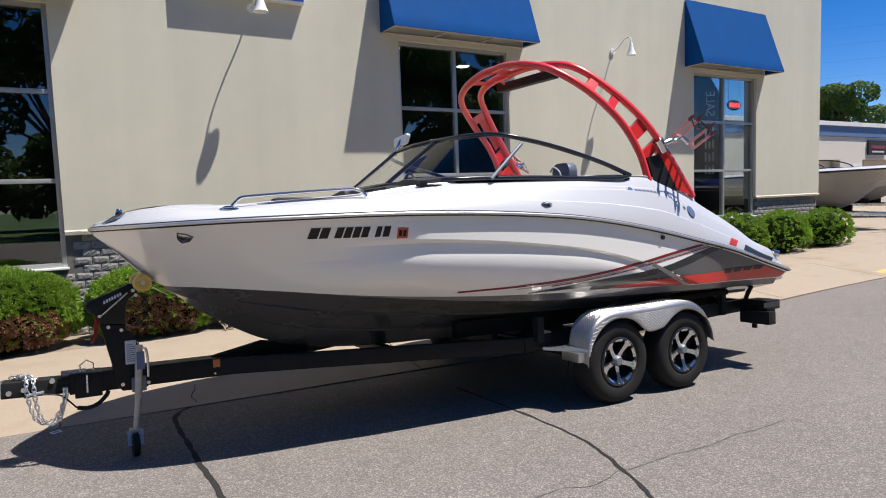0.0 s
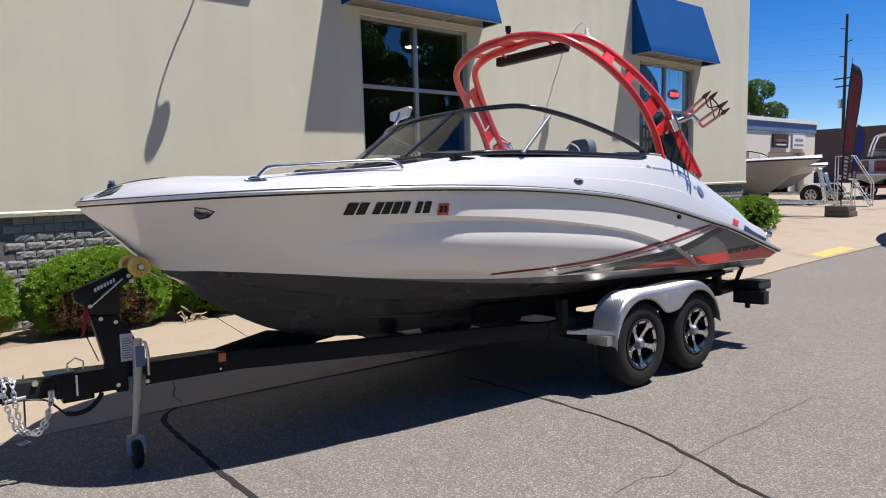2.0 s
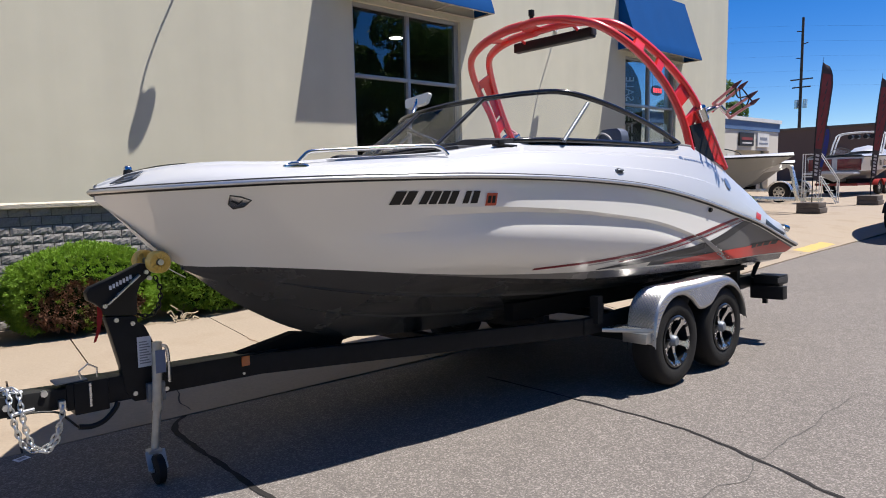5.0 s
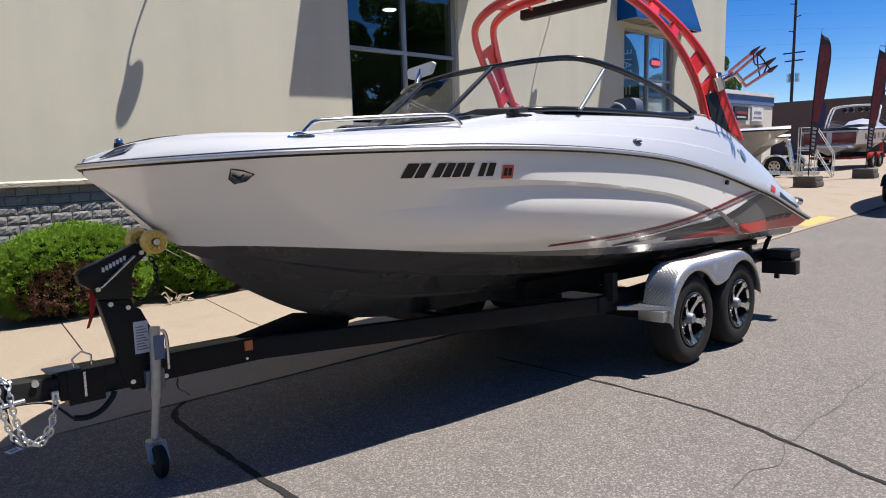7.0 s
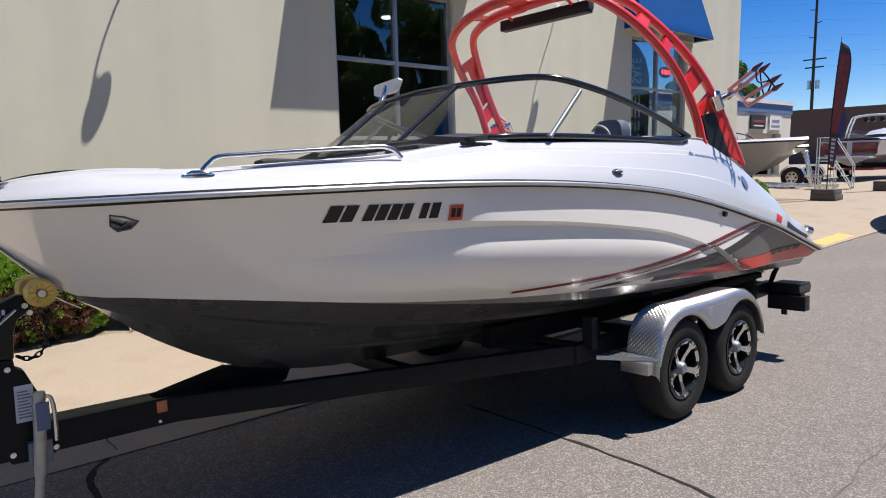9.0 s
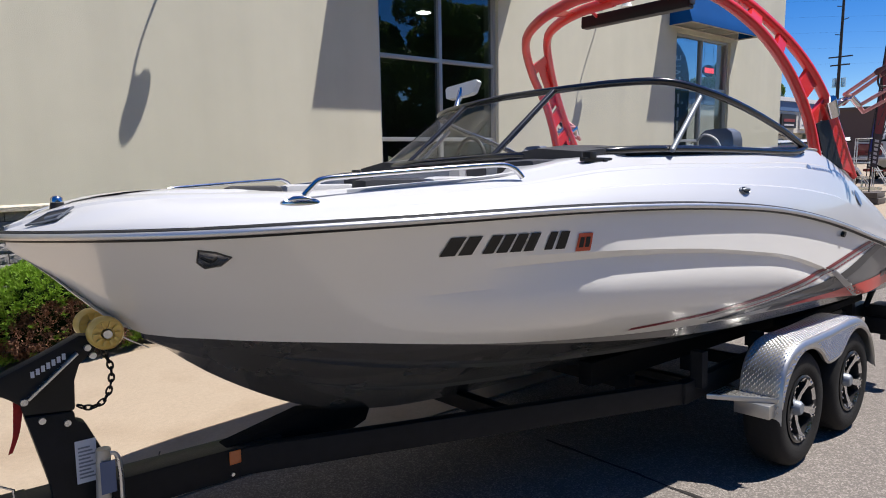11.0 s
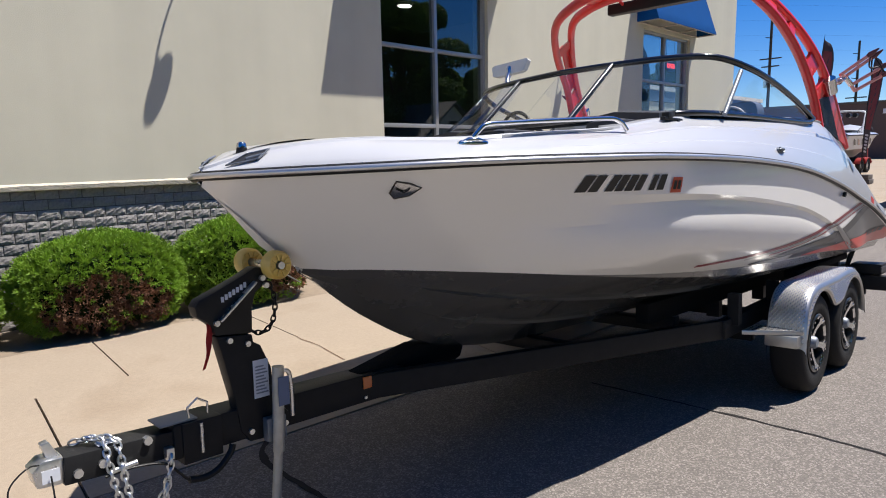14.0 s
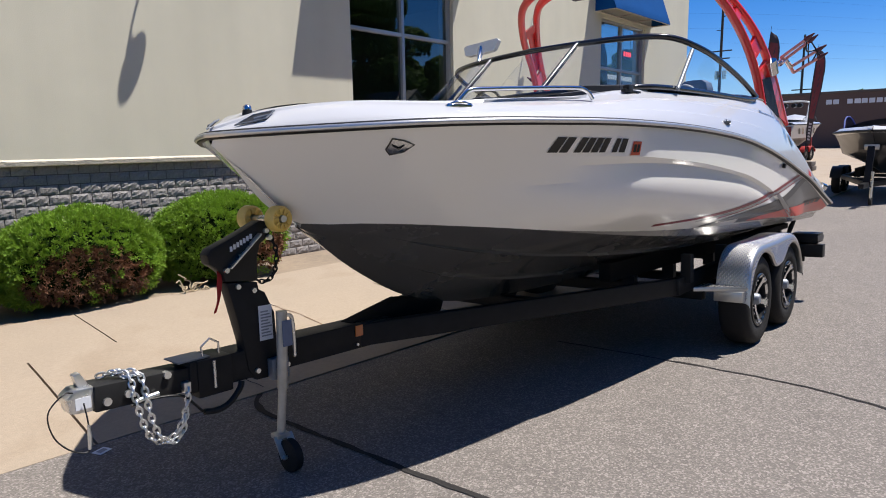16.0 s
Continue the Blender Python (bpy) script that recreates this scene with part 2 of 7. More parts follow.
FLAG_BLUE = surface("blue_flag_cloth", (0.03, 0.04, 0.22), 0.8, vary=0.15)
SCREEN_BLUE = glass("blue_tinted_screen", (0.22, 0.32, 0.70), 1.45)
BOAT_BLACK = surface("black_hull_gelcoat", (0.010, 0.010, 0.011), 0.35, vary=0.1, coat=0.3)
FLAG_WHITE = surface("white_flag_print", (0.55, 0.52, 0.52), 0.8)
GREY_HULL = surface("grey_hull_paint", (0.30, 0.30, 0.29), 0.45, vary=0.05, coat=0.3)
MAROON = surface("maroon_gelcoat", (0.14, 0.012, 0.018), 0.25, coat=0.8)
BLUE_COVER = surface("blue_canvas_cover", (0.03, 0.05, 0.20), 0.7, vary=0.15, bump=0.4, bump_scale=12)
for m, level in ((CANVAS, 0.08), (BLACK_STEEL, 0.10), (CARPET, 0.05), (BLACK_PLASTIC, 0.3), (RUBBER, 0.25), (ASPHALT, 0.15), (TAR, 0.1), (LETTER, 0.3), (GREY_DECAL, 0.3), (CHARCOAL, 0.3), (RED_DECAL, 0.35), (DARK_RED, 0.3), (GELCOAT, 0.4), (FLAG_DARK, 0.1), (FLAG_RED, 0.1)):
    m.node_tree.nodes["Principled BSDF"].inputs["Specular IOR Level"].default_value = level
for m, share in ((LEAF, 0.30), (TREE_LEAF, 0.40)):
    n, l = m.node_tree.nodes, m.node_tree.links
    lit = n.new("ShaderNodeBsdfTranslucent")
    l.new(n["Principled BSDF"].inputs["Base Color"].links[0].from_socket, lit.inputs["Color"])
    mix = n.new("ShaderNodeMixShader")
    mix.inputs[0].default_value = share
    l.new(n["Principled BSDF"].outputs[0], mix.inputs[1])
    l.new(lit.outputs[0], mix.inputs[2])
    l.new(mix.outputs[0], n["Material Output"].inputs[0])
RED_STEEL = surface("red_trailer_paint", (0.32, 0.02, 0.02), 0.4, coat=0.4)

# ---------------------------------------------------------------- mesh helpers


class Build:
    """Gathers faces for one mesh."""

    def __init__(self):
        self.v, self.f = [], []

    def add(self, verts, faces):
        k = len(self.v)
        self.v += [tuple(p) for p in verts]
        self.f += [tuple(k + i for i in q) for q in faces]
        return self

    def box(self, x0, x1, y0, y1, z0, z1, m=None):
        p = [Vector((x, y, z)) for x in (x0, x1) for y in (y0, y1) for z in (z0, z1)]
        if m is not None:
            p = [m @ q for q in p]
        return self.add(p, [(0, 1, 3, 2), (4, 6, 7, 5), (0, 4, 5, 1), (2, 3, 7, 6), (0, 2, 6, 4), (1, 5, 7, 3)])

    def beam(self, a, b, width, height, up=(0, 0, 1)):
        """A bar of rectangular section from a to b."""
        a, b, up = Vector(a), Vector(b), Vector(up)
        d = (b - a).normalized()
        s = d.cross(up).normalized() * width / 2
        u = s.cross(d).normalized() * height / 2
        p = [c + i * s + j * u for c in (a, b) for i, j in ((-1, -1), (1, -1), (1, 1), (-1, 1))]
        return self.add(p, [(3, 2, 1, 0), (4, 5, 6, 7), (0, 1, 5, 4), (1, 2, 6, 5), (2, 3, 7, 6), (3, 0, 4, 7)])

    def tube(self, path, r, n=8, closed=False, flat=1.0):
        """A tube along a path; r is one radius or one for each point."""
        path = [Vector(p) for p in path]
        k = len(path)
        rs = r if isinstance(r, (list, tuple)) else [r] * k
        rings, side = [], None
        for i, p in enumerate(path):
            a = path[(i - 1) % k] if closed or i else path[0]
            b = path[(i + 1) % k] if closed or i < k - 1 else path[-1]
            d = (b - a).normalized()
            if side is None:
                side = d.orthogonal().normalized()
            side = (side - d * side.dot(d)).normalized()
            up = d.cross(side)
            rings.append([p + rs[i] * (math.cos(2 * math.pi * j / n) * side + flat * math.sin(2 * math.pi * j / n) * up) for j in range(n)])
        return self.loft(rings, True, closed)

    def loft(self, rings, around=True, closed=False, caps=True):
        n, k = len(rings[0]), len(rings)
        faces = []
        for i in range(k if closed else k - 1):
            for j in range(n if around else n - 1):
                a, b = i * n + j, i * n + (j + 1) % n
                c, d = ((i + 1) % k) * n + (j + 1) % n, ((i + 1) % k) * n + j
                faces.append((a, b, c, d))
        if around and not closed and caps:
            faces += [tuple(reversed(range(n))), tuple(range((k - 1) * n, k * n))]
        return self.add([p for ring in rings for p in ring], faces)

    def prism(self, outline, axis, a, b):
        """An outline, drawn in the two other axes, pushed from a to b along the axis."""
        def at(p, c):
            q = list(p)
            q.insert("xyz".index(axis), c)
            return q
        n = len(outline)
        return self.add([at(p, a) for p in outline] + [at(p, b) for p in outline],
                        [tuple(range(n))] + [tuple(reversed(range(n, 2 * n)))] + [(i, i + n, (i + 1) % n + n, (i + 1) % n) for i in range(n)])

    def ball(self, c, r, n=10, m=6, stretch=(1, 1, 1)):
        rings = []
        for i in range(1, m):
            t = math.pi * i / m
            rings.append([Vector(c) + Vector((r * stretch[0] * math.sin(t) * math.cos(2 * math.pi * j / n), r * stretch[1] * math.sin(t) * math.sin(2 * math.pi * j / n), r * stretch[2] * math.cos(t))) for j in range(n)])
        return self.loft(rings)

    def make(self, name, material, parent=None, label="", smooth=None, bevel=0.0):
        me = bpy.data.meshes.new(name)
        me.from_pydata(self.v, [], self.f)
        bm = bmesh.new()
        bm.from_mesh(me)
        bmesh.ops.recalc_face_normals(bm, faces=bm.faces)
        if bevel:
            bmesh.ops.bevel(bm, geom=[e for e in bm.edges if len(e.link_faces) == 2 and e.calc_face_angle(0) > 0.6], offset=bevel, segments=2, affect="EDGES", profile=0.6)
        bm.to_mesh(me)
        bm.free()
        me.materials.append(material)
        if smooth or bevel:
            me.polygons.foreach_set("use_smooth", [True] * len(me.polygons))
            me.set_sharp_from_angle(angle=radians(smooth or 35))
        ob = new(name, me)
        if parent:
            ob.parent = parent
        if label:
            ob["label"] = label
        return ob


def thing(name, m, label, category, group="", kind=""):
    e = new(name)
    e.empty_display_size = 0.1
    e.matrix_world = m
    return tagged(e, label, category, group, kind)


def curve(points, n):
    """n points on a smooth line through the points."""
    p = [Vector(q) for q in points]
    p = [2 * p[0] - p[1]] + p + [2 * p[-1] - p[-2]]
    out = []
    k = len(p) - 3
    for i in range(n):
        s = i / (n - 1) * k
        j = min(int(s), k - 1)
        t = s - j
        a, b, c, d = p[j:j + 4]
        out.append(0.5 * (2 * b + (c - a) * t + (2 * a - 5 * b + 4 * c - d) * t * t + (3 * b - a - 3 * c + d) * t ** 3))
    return out


def table(xs, ys):
    """A smooth function through a few values."""
    xs, ys = np.array(xs, float), np.array(ys, float)
    d = np.gradient(ys, xs)

    def value(x):
        x = min(max(x, xs[0]), xs[-1])
        i = min(int(np.searchsorted(xs, x, side="right")) - 1, len(xs) - 2)
        i = max(i, 0)
        h = xs[i + 1] - xs[i]
        t = (x - xs[i]) / h
        return float((2 * t ** 3 - 3 * t * t + 1) * ys[i] + (t ** 3 - 2 * t * t + t) * h * d[i] + (3 * t * t - 2 * t ** 3) * ys[i + 1] + (t ** 3 - t * t) * h * d[i + 1])
    return value


def step(a, b, x):
    t = min(max((x - a) / (b - a), 0), 1)
    return t * t * (3 - 2 * t)


# ---------------------------------------------------------------- the ground
EDGE = 6.45     # where the asphalt meets the concrete


def road_z(x, y):
    """The cambered road beside the kerb, levelling off away from the trailer."""
    fall = -0.0316 * (max(min(x, 4.0), -9.0) - 2.0) * (1 - step(4.0, 10.0, x))
    cross = -0.047 * (max(y, -2.0) - 4.3)
    return fall + cross * (1 - 0.45 * step(4.0, 12.0, x)) + 0.012 * max(x - 14.0, 0) * step(14, 22, x)


def pave_z(x, y):
    low = road_z(x, EDGE)
    high = 0.075 + 0.011 * max(x - 10.0, 0)
    return low + (high - low) * step(EDGE - 0.5, EDGE + 1.7, y)


def sheet(xs, ys, height):
    b = Build()
    n = len(ys)
    b.add([(x, y, height(x, y)) for x in xs for y in ys], [(i * n + j, (i + 1) * n + j, (i + 1) * n + j + 1, i * n + j + 1) for i in range(len(xs) - 1) for j in range(n - 1)])
    return b


def steps(a, b, d):
    n = max(1, round((b - a) / d))
    return [a + (b - a) * i / n for i in range(n + 1)]


XS = steps(-300, -30, 45)[:-1] + steps(-30, -6, 4)[:-1] + steps(-6, 30, 0.5)[:-1] + steps(30, 90, 6)[:-1] + steps(90, 600, 85)
road = sheet(XS, steps(-9.0, EDGE, 0.5), road_z).make("road", ASPHALT, smooth=60)
tagged(road, "worn grey asphalt road with a dark sealed crack", "road", kind="structure")
ground = sheet(steps(-300, 600, 50), steps(-400, 600, 50), lambda x, y: -0.75).make("ground", GRASS)
tagged(ground, "flat ground round the street", "ground", kind="structure")
lot = sheet(steps(15.7, 24, 0.5)[:-1] + steps(24, 90, 6), [EDGE + 0.0] + steps(EDGE + 0.4, 10.1, 0.4)[:-1] + steps(10.1, 60, 5), pave_z).make("parking_lot", CONCRETE, smooth=60)
tagged(lot, "pale dusty concrete car park", "pavement", kind="structure")
verge = sheet(steps(-60, 80, 20), [-30, -9.0], lambda x, y: road_z(0, -2) + 0.02).make("lawn", GRASS)
tagged(verge, "mown green lawn across the road", "lawn", kind="structure")

# pavement slabs with open joints, from the asphalt to the wall
pavement = thing("pavement", Matrix(), "pale concrete pavement with narrow sunken joints", "pavement", kind="structure")
bed = sheet(steps(-30, 15.7, 1.5), [EDGE, EDGE + 0.6, EDGE + 1.2, 8.0, 10.4], lambda x, y: pave_z(x, y) - 0.03).make("bed", DIRT, pavement, "dark earth in the joints")
FRONT_JOINTS = [-30, -24, -17.6, -11.2, -7.9, -4.8, -1.62, 1.58, 4.80, 8.05, 11.25, 15.9]
BACK_JOINTS = [-30, -24, -17.6, -11.2, -8.9, -7.3, -5.75, -4.2, -2.6, -1.03, 0.36, 2.1, 3.8, 5.5, 7.2, 8.8, 10.4, 12.0, 13.8, 15.9]
for joints, y0, y1, gap in ((FRONT_JOINTS, EDGE - 0.004, 8.0, 0.007), (BACK_JOINTS, 8.0, 9.22, 0.006)):
    for i in range(len(joints) - 1):
        x0, x1 = joints[i] + gap, joints[i + 1] - gap
        xs = steps(x0, x1, 0.5)
        ys = steps(y0, y1, 0.32)
        b = Build()
        tops = [[Vector((x + 0.09 * (y - 8.0), y, pave_z(x, y))) for y in ys] for x in xs]
        b.loft(tops, around=False)
        rim = [t[0] for t in tops] + tops[-1][1:] + [t[-1] for t in reversed(tops[:-1])] + list(reversed(tops[0][1:-1]))
        b.loft([rim, [p - Vector((0, 0, 0.05)) for p in rim]], caps=False)
        b.make("slab", CONCRETE, pavement, smooth=40)
bed_earth = sheet(steps(-30, 15.7, 1.0), [9.22, 9.45, 10.3], lambda x, y: pave_z(x, 9.0) - 0.006 + 0.02 * noise.noise((x, y, 0))).make("planting_bed", EARTH)
tagged(bed_earth, "bare earth planting bed along the wall", "planting bed", kind="structure")


def ribbon(points, width, lift, zf, wobble=0.35):
    """A flat strip of uneven width that lies on the ground."""
    b = Build()
    pts = curve([(x, y, 0) for x, y in points], 12 * len(points))
    rows = []
    for i, p in enumerate(pts):
        d = (pts[min(i + 1, len(pts) - 1)] - pts[max(i - 1, 0)]).normalized()
        s = Vector((-d.y, d.x, 0))
        w = width * (1 + wobble * noise.noise((p.x * 6, p.y * 6, 3))) / 2
        o = 0.012 * noise.noise((p.x * 9, p.y * 9, 8))
        rows.append([Vector((q.x, q.y, zf(q.x, q.y) + lift)) for q in (p + s * (w + o), p - s * (w - o))])
    return b.loft(rows, around=False)


tagged(ribbon([(1.33, 5.6), (1.315, 4.79), (1.27, 4.08), (1.2, 3.72), (1.07, 3.38), (0.95, 3.09), (0.87, 2.93), (0.78, 2.3), (0.72, 0.5), (0.75, -3)], 0.020, 0.004, road_z, 0.9).make("sealed_crack", TAR), "dark tar line over a crack in the asphalt", "road crack", kind="structure")
tagged(ribbon([(-0.73, 6.62), (-0.80, 6.46), (-0.93, 6.28), (-0.985, 5.95), (-0.99, 5.3), (-1.0, 4.95), (-0.99, 4.5), (-1.02, 3.0), (-1.0, 0.5)], 0.034, 0.004, road_z, 0.6).make("sealed_crack", TAR), "wide dark tar line over a crack in the asphalt", "road crack", kind="structure")
tagged(ribbon([(0.36, 3.33), (0.58, 3.35), (0.77, 3.28), (1.02, 3.35), (1.14, 3.33), (1.44, 3.345), (1.62, 3.33), (1.83, 3.32), (2.12, 3.35), (2.35, 3.33), (2.68, 3.35)], 0.005, 0.003, road_z, 0.9).make("hairline_crack", CRACK), "fine open crack in the asphalt", "road crack", kind="structure")
tagged(ribbon([(-0.66, 7.0), (-0.70, 6.84), (-0.75, 6.7), (-0.74, 6.5)], 0.009, 0.004, pave_z, 0.9).make("hairline_crack", DIRT), "fine crack in the concrete gutter", "road crack", kind="structure")
tagged(ribbon([(0.362, 8.0), (0.345, 7.85), (0.36, 7.62), (0.34, 7.4), (0.33, 7.22)], 0.010, 0.003, pave_z, 0.95).make("hairline_crack", RUST_CRACK), "rusty open crack in the concrete pavement", "pavement crack", kind="structure")
tagged(ribbon([(11.4, 6.66), (12.4, 6.68), (13.2, 6.70)], 0.30, 0.004, pave_z, 0.25).make("kerb_marking", YELLOW_PAINT), "worn yellow paint on the concrete edge", "road marking", kind="structure")

# ---------------------------------------------------------------- the shop building
WALL = 10.13
OPEN = [(-3.83, -1.58), (3.26, 5.47), (10.57, 12.86)]
SILL, HEAD = 0.96, 4.22
TOP, END = 7.6, 15.62
WEST = -26.0
b = Build()
edges = [WEST] + [x for o in OPEN for x in o] + [END]
for i in range(0, len(edges), 2):
    b.box(edges[i], edges[i + 1], WALL, WALL + 0.32, 1.36, TOP)
for x0, x1 in OPEN:
    b.box(x0, x1, WALL, WALL + 0.32, HEAD, TOP)
EAST, EAST_TOP = (WALL + 1.38, WALL + 4.3), 5.05
b.box(END - 0.32, END, WALL + 0.32, EAST[0], -0.3, TOP)
b.box(END - 0.32, END, EAST[1], WALL + 14, -0.3, TOP)
b.box(END - 0.32, END, *EAST, EAST_TOP, TOP)
b.box(END - 0.32, END, *EAST, -0.3, 0.5)
wall = tagged(b.make("wall_south", STUCCO), "smooth beige stucco shop wall", "wall", kind="structure")
b = Build()
b.box(WEST, END - 0.01, WALL + 0.062, WALL + 0.3, -0.3, SILL - 0.03)
for i in range(0, len(edges), 2):
    b.box(edges[i], edges[i + 1] - (0.01 if i == 6 else 0), WALL + 0.062, WALL + 0.3, SILL - 0.03, 1.36)
plinth = tagged(b.make("wall_base", MORTAR), "grey split-face block base of the shop wall", "wall", kind="structure")
b = Build()
for i in range(0, len(edges), 2):
    xs = steps(edges[i], edges[i + 1] + (0.02 if i == 6 else 0), 0.12)
    rows = []
    for x in xs:
        j = 0.008 * noise.noise((x * 7, 0, 5))
        rows.append([Vector((x, WALL + 0.0, 1.425)), Vector((x, WALL - 0.016 + j, 1.405 + j)), Vector((x, WALL - 0.011 + j, 1.365)), Vector((x, WALL + 0.06, 1.355))])
    b.loft(rows, around=True)
tagged(b.make("wall_cap", CAPSTONE), "rough cream cast-stone ledge along the wall", "ledge", kind="structure")
roof = tagged(Build().box(WEST, END, WALL + 0.3, WALL + 14, TOP - 0.3, TOP - 0.1).make("roof", MORTAR), "flat dark roof of the shop", "roof", kind="structure")
# room behind the windows, its shade carried by the dark wall colour
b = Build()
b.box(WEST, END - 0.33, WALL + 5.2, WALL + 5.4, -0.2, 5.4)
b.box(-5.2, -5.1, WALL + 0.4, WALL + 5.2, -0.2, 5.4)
tagged(b.make("wall_indoor", INDOOR), "back wall of the showroom, its colour darkened as room shade", "wall", kind="structure")
tagged(Build().box(WEST, END - 0.33, WALL + 0.33, WALL + 5.2, 0.0, 0.06).make("floor", INDOOR_FLOOR), "showroom floor, its colour darkened as room shade", "floor", kind="structure")
tagged(Build().box(WEST, 9.0, WALL + 0.33, WALL + 5.2, 4.7, 4.8).box(9.0, 9.1, WALL + 0.33, WALL + 5.2, 4.7, 5.4).box(9.1, END - 0.33, WALL + 0.33, WALL + 5.2, 5.3, 5.4).make("ceiling", INDOOR), "showroom ceiling, its colour darkened as room shade", "ceiling", kind="structure")


for x, y in ((4.3, 2.2), (6.6, 3.2), (2.2, 3.4), (-2.6, 2.4), (11.2, 2.4)):
    lamp = thing("ceiling_lamp", pose(x, WALL + y, 4.69 if x < 9 else 5.29), "round white showroom ceiling lamp", "ceiling lamp", "showroom ceiling lamps")
    Build().tube([(0, 0, 0.008), (0, 0, -0.05)], 0.17, 20).make("housing", WHITE_ENAMEL, lamp, smooth=40)
    Build().tube([(0, 0, -0.052), (0, 0, -0.058)], 0.14, 20).make("diffuser", LAMP_GLOW, lamp, "glowing diffuser")


def shop_window(x0, x1, name, label, pane):
    e = thing(name, pose(x0, WALL + 0.06, SILL), label, "window", kind="structure")
    w, h = x1 - x0, HEAD - SILL
    t, d = 0.055, 0.10
    f = Build()
    f.box(0, t, 0, d, 0, h).box(w - t, w, 0, d, 0, h).box(t, w - t, 0, d, 0, t).box(t, w - t, 0, d, h - t, h)
    f.make("window_frame", ALUMINIUM, e, bevel=0.004)
    Build().box(w / 2 - 0.03, w / 2 + 0.03, 0.004, d, t, h - t).make("mullion", ALUMINIUM, e, bevel=0.004)
    bars = [2.05 - SILL, 3.155 - SILL]
    for z in bars:
        for a, c in ((t, w / 2 - 0.03), (w / 2 + 0.03, w - t)):
            Build().box(a, c, 0.006, d, z - 0.028, z + 0.028).make("glazing_bar", ALUMINIUM, e, bevel=0.004)
    zs = [t] + bars + [h - t]
    for i in range(3):
        for a, c in ((t, w / 2 - 0.03), (w / 2 + 0.03, w - t)):
            z0, z1 = zs[i] + (0.028 if i else 0), zs[i + 1] - (0.028 if i < 2 else 0)
            p = Build().box(a, c, 0.05, 0.056, z0, z1).make("pane", pane, e)
            p.visible_shadow = False
    Build().box(-0.02, w + 0.02, -0.085, 0.0, -0.028, 0.0).make("window_sill", WHITE_ENAMEL, e, bevel=0.006)
    return e


for i, (x0, x1) in enumerate(OPEN):
    shop_window(x0, x1, "window_%d" % (i + 1), "tall shop window of six dark panes in a grey aluminium frame", CLEAR_PANE if i == 2 else PANE)
glazing = thing("window_4", pose(END - 0.16, EAST[0], 0.5), "wide showroom window in the end wall", "window", kind="structure")
w, h = EAST[1] - EAST[0], EAST_TOP - 0.5
for y0, y1, z0, z1 in ((0, 0.06, 0, h), (w - 0.06, w, 0, h), (0.06, w - 0.06, 0, 0.06), (0.06, w - 0.06, h - 0.06, h), (1.75, 1.81, 0.06, h - 0.06)):
    Build().box(-0.05, 0.05, y0, y1, z0, z1).make("window_frame", ALUMINIUM, glazing, bevel=0.004)
for y0, y1 in ((0.06, 1.75), (1.81, w - 0.06)):
    p = Build().box(-0.004, 0.004, y0, y1, 0.06, h - 0.06).make("pane", CLEAR_PANE, glazing)
    p.visible_shadow = False


x0, x1 = OPEN[2]
show = thing("indoor_flag", pose(13.27, 11.7, 0.06, 0, 0, -52), "dark feather flag with pale print standing inside the showroom", "flag")
Build().loft([[Vector((-0.37, 0, z)), Vector((w * 0.6 - 0.37, 0.02, z)), Vector((w - 0.37, 0.04, z - 0.02))] for z, w in ((0.9, 0.60), (1.6, 0.66), (2.4, 0.70), (3.2, 0.71), (3.7, 0.69), (4.1, 0.60), (4.4, 0.44), (4.6, 0.24), (4.72, 0.05))], around=False).make("cloth", FLAG_SHOW, show, "dark cloth", smooth=60)
Build().tube([(-0.37, 0, 0), (-0.37, 0, 4.72)], 0.015, 6).make("pole", BLACK_STEEL, show)
Build().tube([(-0.37, 0, 0), (-0.37, 0, 0.04)], 0.22, 20).make("base", BLACK_STEEL, show)
word = bpy.data.curves.new("word", "FONT")
word.body, word.size, word.extrude, word.align_x, word.align_y = "SALE", 0.31, 0.002, "CENTER", "CENTER"
holder = new("holder", word)
bpy.context.view_layer.update()
mesh = bpy.data.meshes.new_from_object(holder.evaluated_get(bpy.context.evaluated_depsgraph_get()))
bpy.data.objects.remove(holder)
mesh.materials.clear()
mesh.materials.append(LABEL)
letters = new("letters", mesh)
letters.parent = show
letters["label"] = "pale sale lettering seen from behind"
letters.matrix_local = Matrix(((0, 1, 0, 0.0), (0, 0, 1, -0.012), (1, 0, 0, 3.80), (0, 0, 0, 1)))
for k, (z, h) in enumerate(((2.95, 0.24), (2.62, 0.24), (2.29, 0.24), (1.96, 0.24))):
    for q in range(3):
        Build().box(-0.12 + 0.09 * q, -0.075 + 0.09 * q, -0.006, -0.002, z, z + h * (1 - 0.2 * (q == 1))).make("print_bar", LABEL, show, "pale bar in place of a letter")
hung = thing("window_sign", pose(x0 + 1.78, WALL + 0.24, 3.60), "small oval dark sign with red letters hung in the shop window", "sign")
Build().loft([[Vector((0.25 * math.cos(t) * r, y, 0.125 * math.sin(t) * r)) for t in [2 * math.pi * i / 24 for i in range(24)]] for r, y in ((0.96, -0.02), (1.0, -0.012), (1.0, 0.02))]).make("board", DARK_OPENING, hung, smooth=40)
for k in range(4):
    Build().box(-0.20 + 0.105 * k, -0.12 + 0.105 * k, -0.026, -0.0215, -0.055, 0.055).make("letter_bar", NEON, hung, "lit red bar in place of a letter")
for q in (-0.2, 0.2):
    Build().tube([(q, 0.0, 0.09), (q, 0.0, HEAD - 3.60 - 0.06)], 0.004, 5).make("hanger", BLACK_STEEL, hung)


